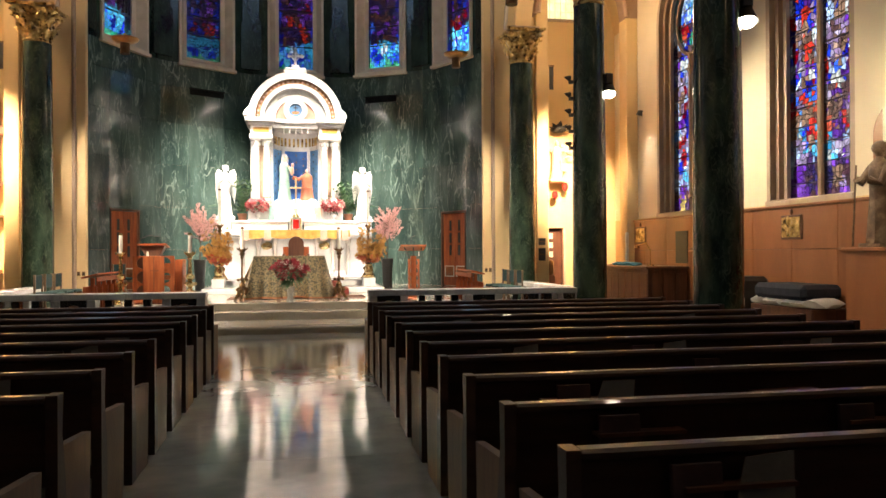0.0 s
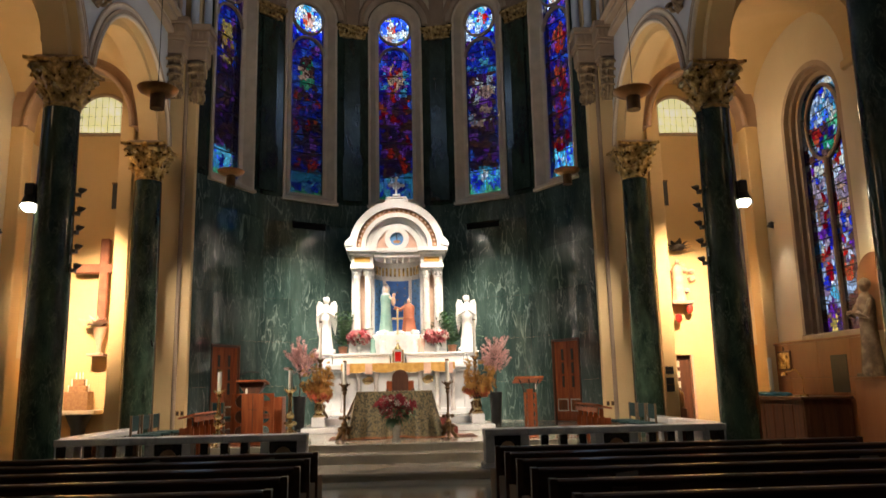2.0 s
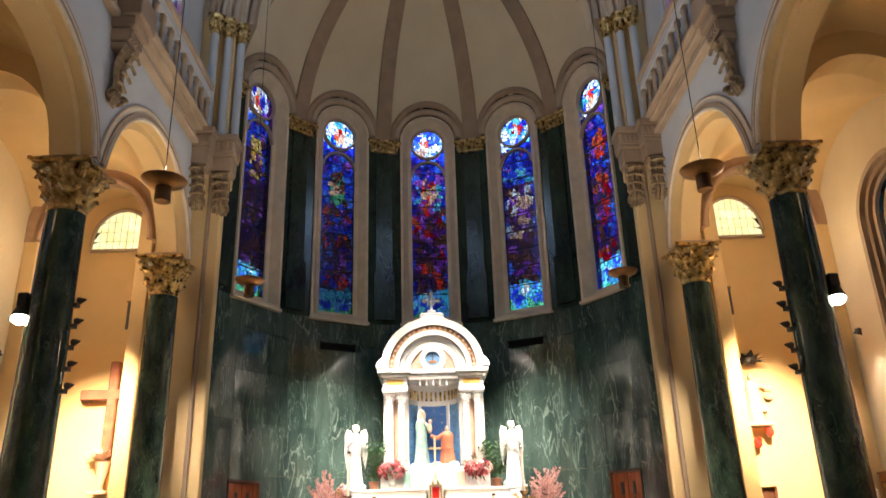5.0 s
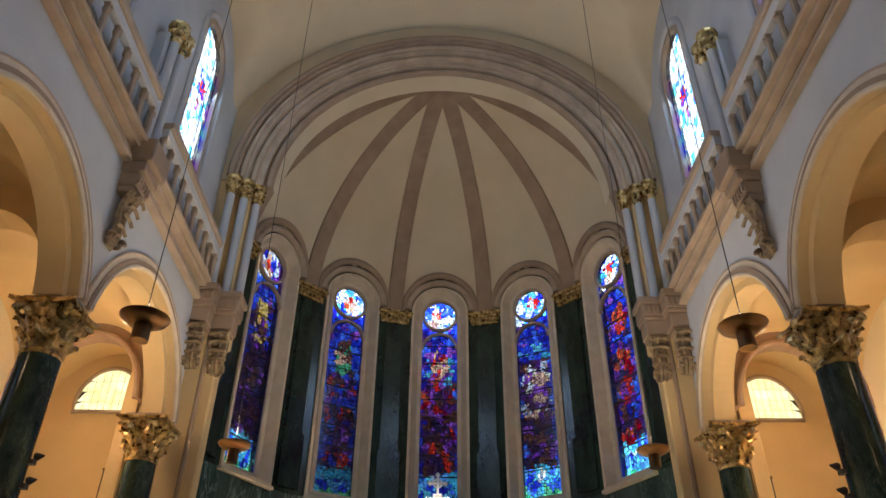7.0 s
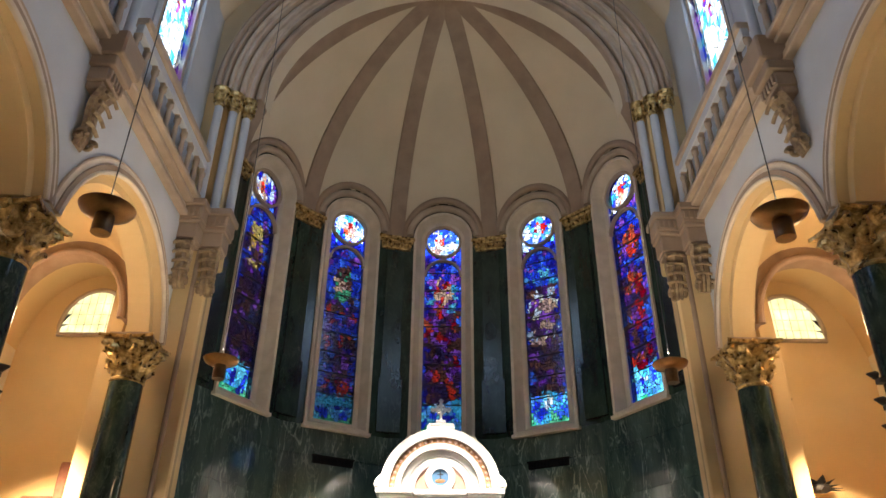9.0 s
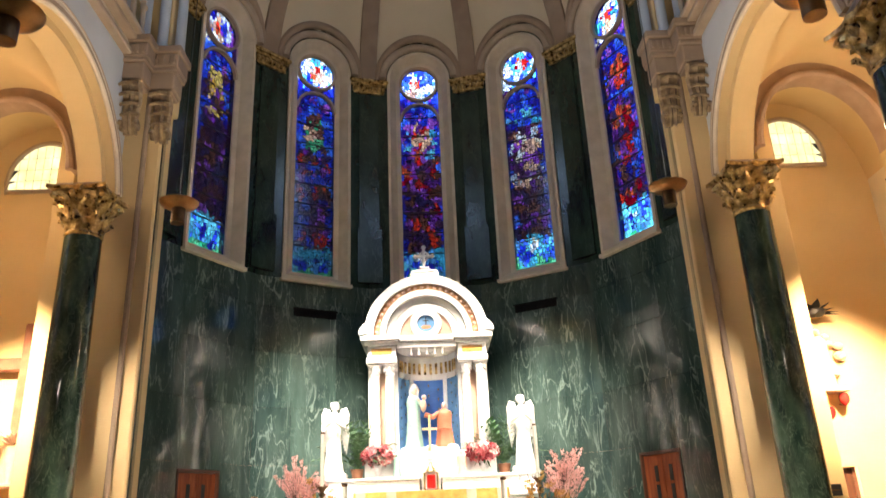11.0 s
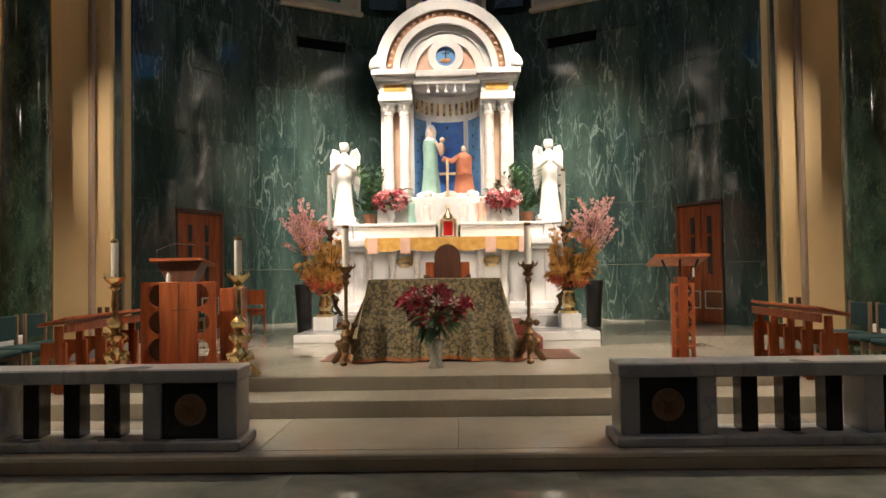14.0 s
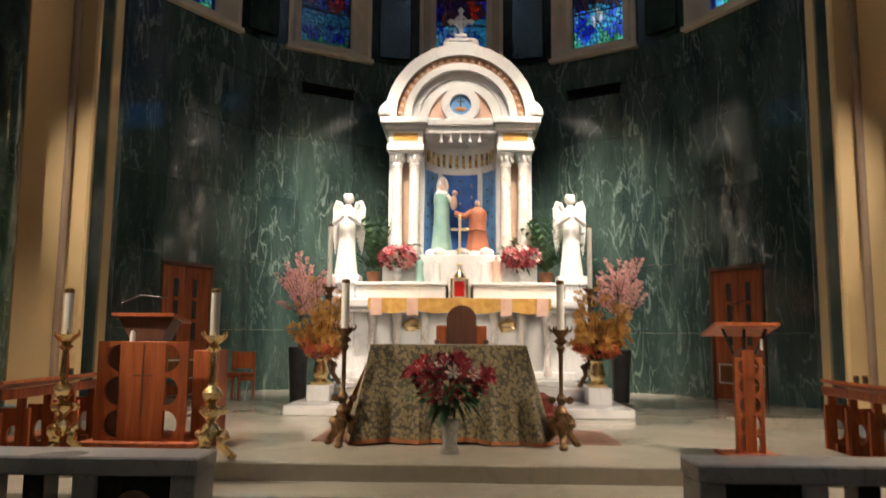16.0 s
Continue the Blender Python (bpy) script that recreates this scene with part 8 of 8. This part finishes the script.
# east chapel: canopied relief, vigil lamps, door, notices, urn
re = thing("wall_relief", "pale carved relief under a dark canopy on the chapel wall", "relief")
m = bmesh.new()
for i in range(9):
    a = math.pi * i / 8
    leaf(m, (7.25, END - 0.12, 4.85), Vector((math.cos(a), -0.35, 0.35 * math.sin(a) + 0.1)), 0.42, 0.09)
blob(m, (7.25, END - 0.15, 4.9), (0.2, 0.14, 0.1), seed=2, rough=0.4)
part("canopy", m, IRON, re, "dark spread-wing canopy")
m = bmesh.new()
robe(m, 7.2, END - 0.15, 3.5, 1.1, 0.17, 4.0)
part("carving", m, PINKSTONE, re, smooth=True)
for i in range(12):
    d = around()
    m = bmesh.new()
    blob(m, (7.35 + d.x * 0.28, END - 0.08, 4.1 + d.z * 0.35), (0.1, 0.06, 0.07), seed=i, rough=0.5)
    part("carved_boss", m, PINKSTONE, re, smooth=True)
part("shelf", cube(6.95, 7.5, END - 0.35, END, 3.42, 3.5, 0.01), PINKSTONE, re)
REDGLASS = noisy("red_vigil_glass", [(0.3, (0.35, 0.02, 0.02)), (0.7, (0.5, 0.05, 0.04))], 5, (0.1, 0.2))
for x, z in ((7.12, 2.95), (7.42, 3.18)):
    vl = thing("vigil_lamp", "small red glass vigil lamp on a wall bracket", "lamp", "vigil lamps")
    part("glass", lathe(bmesh.new(), [(0.02, z), (0.08, z + 0.06), (0.09, z + 0.16), (0.06, z + 0.22)], 14, (x, END - 0.2, 0)), REDGLASS, vl, smooth=True)
    part("bracket", tube(bmesh.new(), [(x, END, z + 0.05), (x, END - 0.2, z)], 0.012, 6), BRONZE, vl)
dr = thing("door_chapel", "brown wooden chapel door with a column of small square panes", "door", kind="structure")
part("door_leaf", cube(6.97, 7.48, END + 0.12, END + 0.17, 0.0, 2.13, 0.005), OAKDARK, dr)
for q in range(6):
    part("pane", cube(7.04, 7.16, END + 0.112, END + 0.125, 0.55 + 0.26 * q, 0.71 + 0.26 * q), PAPER, dr)
part("door_frame", cube(7.44, 7.5, END + 0.01, END + 0.16, 0.0, 2.15), PINKSTONE, dr)
part("closing_wall", cube(6.8, 7.7, END + 0.42, END + 0.5, 0, 2.4), PLASTER, dr)
for z0, z1 in ((1.66, 1.84), (1.25, 1.58)):
    nt = thing("notice_plate", "small dark notice plate fixed on the pier", "sign", "pier notices")
    part("plate", cube(6.31, 6.5, 16.28, 16.30, z0, z1, 0.004), IRON, nt)
    part("border", cube(6.325, 6.485, 16.276, 16.281, (z0 + z1) / 2 - 0.008, (z0 + z1) / 2 + 0.008), BRONZE, nt)
for s in (-1, 1):
    for dx in (-0.05, 0.06):
        so = thing("wall_socket", "small dark brown socket plate on the plaster pier", "socket", "pier sockets")
        part("plate", cube(s * 4.99 + dx - 0.035, s * 4.99 + dx + 0.035, 16.485, 16.5, 0.96, 1.06, 0.004), BRONZE, so)
        part("slot", cube(s * 4.99 + dx - 0.012, s * 4.99 + dx + 0.012, 16.48, 16.486, 0.985, 1.035), IRON, so)
part_pier = tagged(link("wall_pier_stub", cube(6.28, 6.6, 16.3, 17.5, 0.0, 10.5, 0.01), PLASTER), "cream plaster pier behind the column", "wall", kind="structure")
tagged(link("wall_pier_stub_west", cube(-6.6, -6.28, 16.3, 17.5, 0.0, 10.5, 0.01), PLASTER), "cream plaster pier behind the column", "wall", kind="structure")
ur = thing("water_urn", "dark metal holy-water urn on a stand by the pier", "urn")
part("urn", lathe(bmesh.new(), [(0.12, 0.85), (0.15, 0.9), (0.15, 1.2), (0.12, 1.25), (0.03, 1.3)], 16, (6.78, 16.9, 0)), BRONZE, ur, smooth=True)
part("stand", cube(6.62, 6.94, 16.75, 17.05, 0.0, 0.85, 0.01), OAKDARK, ur)

# ---- aisle furniture ----
for s in (-1, 1):
    wn = thing("wainscot_" + ("east" if s > 0 else "west"), "orange oak wall panelling with narrow joints along the aisle", "panelling", kind="structure")
    y = 16.6
    proto = {}
    part("backing", cube(min(s * 8.9, s * 8.995), max(s * 8.9, s * 8.995), BACK, 16.62, 0, 2.26), OAKDARK, wn)
    while y > 0.5:
        for z0, z1 in ((0.12, 1.50), (1.508, 2.26)):
            w = 1.18
            if (z0,) not in proto:
                proto[(z0,)] = cube(-0.022, 0.0, -w + 0.004, -0.004, z0, z1, 0.004)
                me = bpy.data.meshes.new("panel")
                bmesh.ops.recalc_face_normals(proto[(z0,)], faces=proto[(z0,)].faces)
                proto[(z0,)].to_mesh(me)
                me.materials.append(PANELWOOD)
                proto[(z0,)] = me
            o = new("panel", proto[(z0,)])
            o.parent, o.location = wn, (s * 8.9 if s > 0 else -8.878, y, 0)
        y -= 1.18
    part("cap_rail", cube(min(s * 8.84, s * 8.995), max(s * 8.84, s * 8.995), BACK, 16.62, 2.26, 2.31, 0.008), PANELWOOD, wn)
    part("skirting", cube(min(s * 8.86, s * 8.9), max(s * 8.86, s * 8.9), BACK, 16.62, 0, 0.12), OAKDARK, wn)
    for y in (9.5, 15.6) if s > 0 else (14.2, 9.5):
        rl = thing("station_relief", "small square bronze relief plaque in a wooden frame on the panelling", "relief", "station plaques")
        part("frame", cube(min(s * 8.85, s * 8.878), max(s * 8.85, s * 8.878), y - 0.29, y + 0.29, 1.68, 2.12, 0.008), OAKDARK, rl)
        m = cube(min(s * 8.84, s * 8.85), max(s * 8.84, s * 8.85), y - 0.25, y + 0.25, 1.72, 2.08)
        for q in range(6):
            d = around()
            blob(m, (s * 8.84, y + d.y * 0.16, 1.9 + d.z * 0.12), (0.03, 0.05, 0.09), seed=q, rough=0.3)
        part("relief", m, GILT, rl, smooth=True)
        part("finial", lathe(bmesh.new(), [(0.01, 2.12), (0.03, 2.16), (0.02, 2.21), (0.005, 2.23)], 10, (s * 8.86, y, 0)), OAKDARK, rl, smooth=True)

dk = thing("desk", "dark panelled wooden desk against the oak wainscot", "desk")
part("desk_top", cube(7.75, 8.8, 13.0, 16.4, 1.08, 1.14, 0.01), OAKDARK, dk)
part("body", cube(7.85, 8.8, 13.1, 16.3, 0.0, 1.08, 0.01), OAKDARK, dk)
for q in range(8):
    part("panel", cube(7.835, 7.85, 13.15 + 0.39 * q, 13.15 + 0.39 * q + 0.33, 0.12, 0.98, 0.004), OAKDARK, dk)
for q in range(3):
    part("end_panel", cube(7.92 + 0.29 * q, 7.92 + 0.29 * q + 0.24, 13.085, 13.1, 0.12, 0.98, 0.004), OAKDARK, dk)
BLUECLOTH = noisy("blue_cloth", [(0.3, (0.02, 0.13, 0.22)), (0.7, (0.05, 0.22, 0.33))], 10, (0.8, 0.9), 0.2)
m = bmesh.new()
for q in range(6):
    blob(m, (8.05 + 0.1 * (q % 2), 14.3 + 0.2 * q, 1.17), (0.18, 0.2, 0.05), seed=q, rough=0.4)
tagged(link("folded_cloth", m, BLUECLOTH, smooth=True), "crumpled teal-blue cloth lying on the desk", "cloth")
dl = thing("desk_lamp", "small brass gooseneck desk lamp", "desk lamp")
part("base", lathe(bmesh.new(), [(0.09, 1.14), (0.08, 1.17), (0.02, 1.18)], 14, (8.2, 13.7, 0)), GOLD, dl, smooth=True)
part("neck", tube(bmesh.new(), [(8.2, 13.7, 1.17), (8.2, 13.7, 1.5), (8.18, 13.9, 1.68), (8.15, 14.3, 1.62)], 0.012, 6), GOLD, dl, smooth=True)
part("shade", lathe(bmesh.new(), [(0.03, 0.08), (0.08, 0.0), (0.075, 0.0)], 14, (8.15, 14.32, 1.56)), GOLD, dl, smooth=True)
pc = thing("paschal_candle", "tall decorated white candle standing by the desk", "candle")
part("candle", lathe(bmesh.new(), [(0.045, 1.14), (0.045, 1.95), (0.01, 1.97)], 14, (8.3, 15.2, 0)), WAX, pc, smooth=True)
part("holder", lathe(bmesh.new(), [(0.1, 1.14), (0.08, 1.18), (0.05, 1.22), (0.05, 1.24)], 14, (8.3, 15.2, 0)), GOLD, pc, smooth=True)
# No hollow is cut: the recess's shade is a flat black plate.
tagged(link("wall_recess_shade", cube(8.86, 8.89, 13.2, 13.75, 1.2, 1.95), IRON), "dark square plate for a shaded recess in the oak panelling", "recess", kind="structure")
sc = thing("instrument_cover", "black padded cover over an upright shape by the panelling", "cover")
m = bmesh.new()
box(m, 8.1, 8.75, 9.95, 11.1, 0.0, 1.0, 0.08)
part("cover", m, IRON, sc)
cs = thing("covered_chest", "low chest under a dark blue cloth with white linen showing", "chest")
part("chest", cube(8.1, 8.8, 7.95, 9.6, 0.0, 0.55, 0.02), OAKDARK, cs)
m = bmesh.new()
for q in range(9):
    blob(m, (8.4, 8.05 + 0.18 * q, 0.62), (0.34, 0.2, 0.1), seed=q, rough=0.35)
part("white_linen", m, PAPER, cs, "crumpled white linen", True)
m = bmesh.new()
box(m, 8.05, 8.8, 8.1, 9.45, 0.66, 0.92, 0.07)
part("dark_cloth", m, noisy("navy_cloth", [(0.3, (0.008, 0.01, 0.02)), (0.7, (0.02, 0.025, 0.04))], 10, (0.85, 0.95), 0.3), cs, "dark navy cloth")
OCHRE = noisy("carved_brown_wood", [(0.3, (0.07, 0.042, 0.024)), (0.5, (0.13, 0.08, 0.045)), (0.7, (0.24, 0.17, 0.11))], 7, (0.5, 0.7), 0.2)
for name, y, z0, h, lab in (("carved_statue", 7.12, 1.52, 1.55, "brown carved wooden statue holding a staff on a shelf"), ("veiled_statue", 11.75, 1.5, 1.75, "brown carved robed statue on a shelf below the window")):
    m = bmesh.new()
    x = 8.62 if y < 10 else 8.46
    box(m, x - 0.2, x + 0.2, y - 0.22, y + 0.22, z0, z0 + 0.06, 0.01)
    robe(m, x, y, z0 + 0.06, h - 0.06, 0.2, y)
    blob(m, (x + 0.01, y, z0 + h * 0.95), (0.12, 0.12, 0.11), seed=y, rough=0.2)
    arm(m, [(x, y + 0.16, z0 + h * 0.78), (x - 0.12, y + 0.26, z0 + h * 0.62), (x - 0.2, y + 0.22, z0 + h * 0.66)], 0.06)
    arm(m, [(x, y - 0.16, z0 + h * 0.78), (x - 0.16, y - 0.2, z0 + h * 0.6), (x - 0.22, y - 0.05, z0 + h * 0.64)], 0.06)
    if y < 10:
        tube(m, [(x - 0.22, y + 0.3, z0 + 0.02), (x - 0.2, y + 0.24, z0 + h * 0.8)], 0.015, 6)
    tagged(link(name, m, OCHRE, smooth=True), lab, "statue")
    sh = thing("statue_shelf", "oak box shelf on the panelling under a statue", "shelf", "statue shelves")
    part("shelf_top", cube(8.35, 8.875, y - 0.5, y + 0.5, z0 - 0.06, z0, 0.01), PANELWOOD, sh)
    part("box", cube(8.4, 8.875, y - 0.45, y + 0.45, 0.0, z0 - 0.06, 0.008), PANELWOOD, sh)
    m = bmesh.new()
    up = lambda u, v, d: ((8.99 if y < 10 else 8.71) - d, y + u, v)
    prism(m, [(0.5, 2.32)] + arc(0, 3.25, 0.5, 0, 180, 20) + [(-0.5, 2.32)], 0.0, 0.05, up)
    tagged(link("statue_backboard", m, PANELWOOD), "arched oak back board behind a statue", "panel", "statue backboards")

# ---- papers and books in the pew racks ----
LEAFLET = noisy("grey_leaflet_paper", [(0.3, (0.13, 0.12, 0.11)), (0.7, (0.2, 0.19, 0.17))], 5, (0.6, 0.8), 0.05)
BOOKRED = noisy("dark_book_cover", [(0.3, (0.03, 0.012, 0.012)), (0.7, (0.07, 0.03, 0.025))], 8, (0.5, 0.7))
for side, off in ((1, 0.0), (-1, -0.13)):
    for i in range(12):
        y = PEW_Y[i] + off
        for q in range(3):
            if RNG.random() < 0.45:
                continue
            x = side * (0.95 + 0.6 + 1.2 * q) + RNG.uniform(-0.12, 0.05)
            m = cube(-0.09, 0.09, -0.012, 0.012, 0.0, 0.24, 0.003)
            b = tagged(link("hymnal", m, BOOKRED), "dark hymn book standing in a pew rack", "book", "pew books")
            b.matrix_basis = pose(x, y - 0.145, 0.536, -6)
            if RNG.random() < 0.7:
                m = bmesh.new()
                prism(m, [(-0.12, 0), (0.12, 0.0), (0.13, 0.27), (-0.05, 0.25)], 0, 0.004, lambda u, v, d: (u, d, v))
                p = tagged(link("leaflet", m, LEAFLET), "loose pale leaflet tucked in a pew rack", "paper", "pew leaflets")
                p.matrix_basis = pose(x + RNG.uniform(0.14, 0.24), y - 0.16, 0.536, -8, RNG.uniform(-8, 8))

# ---- floor slabs of the centre aisle ----
bm = cube(-1.048, 1.048, -0.6, 0.6, -0.019, 0.0)
bmesh.ops.recalc_face_normals(bm, faces=bm.faces)
tile_mesh = bpy.data.meshes.new("floor_tile")
bm.to_mesh(tile_mesh)
tile_mesh.materials.append(TERRAZZO)
for j in range(18):
    o = new("floor_tile", tile_mesh)
    o.parent, o.location = floor, (0, 10.727 - 1.204 * j, 0)
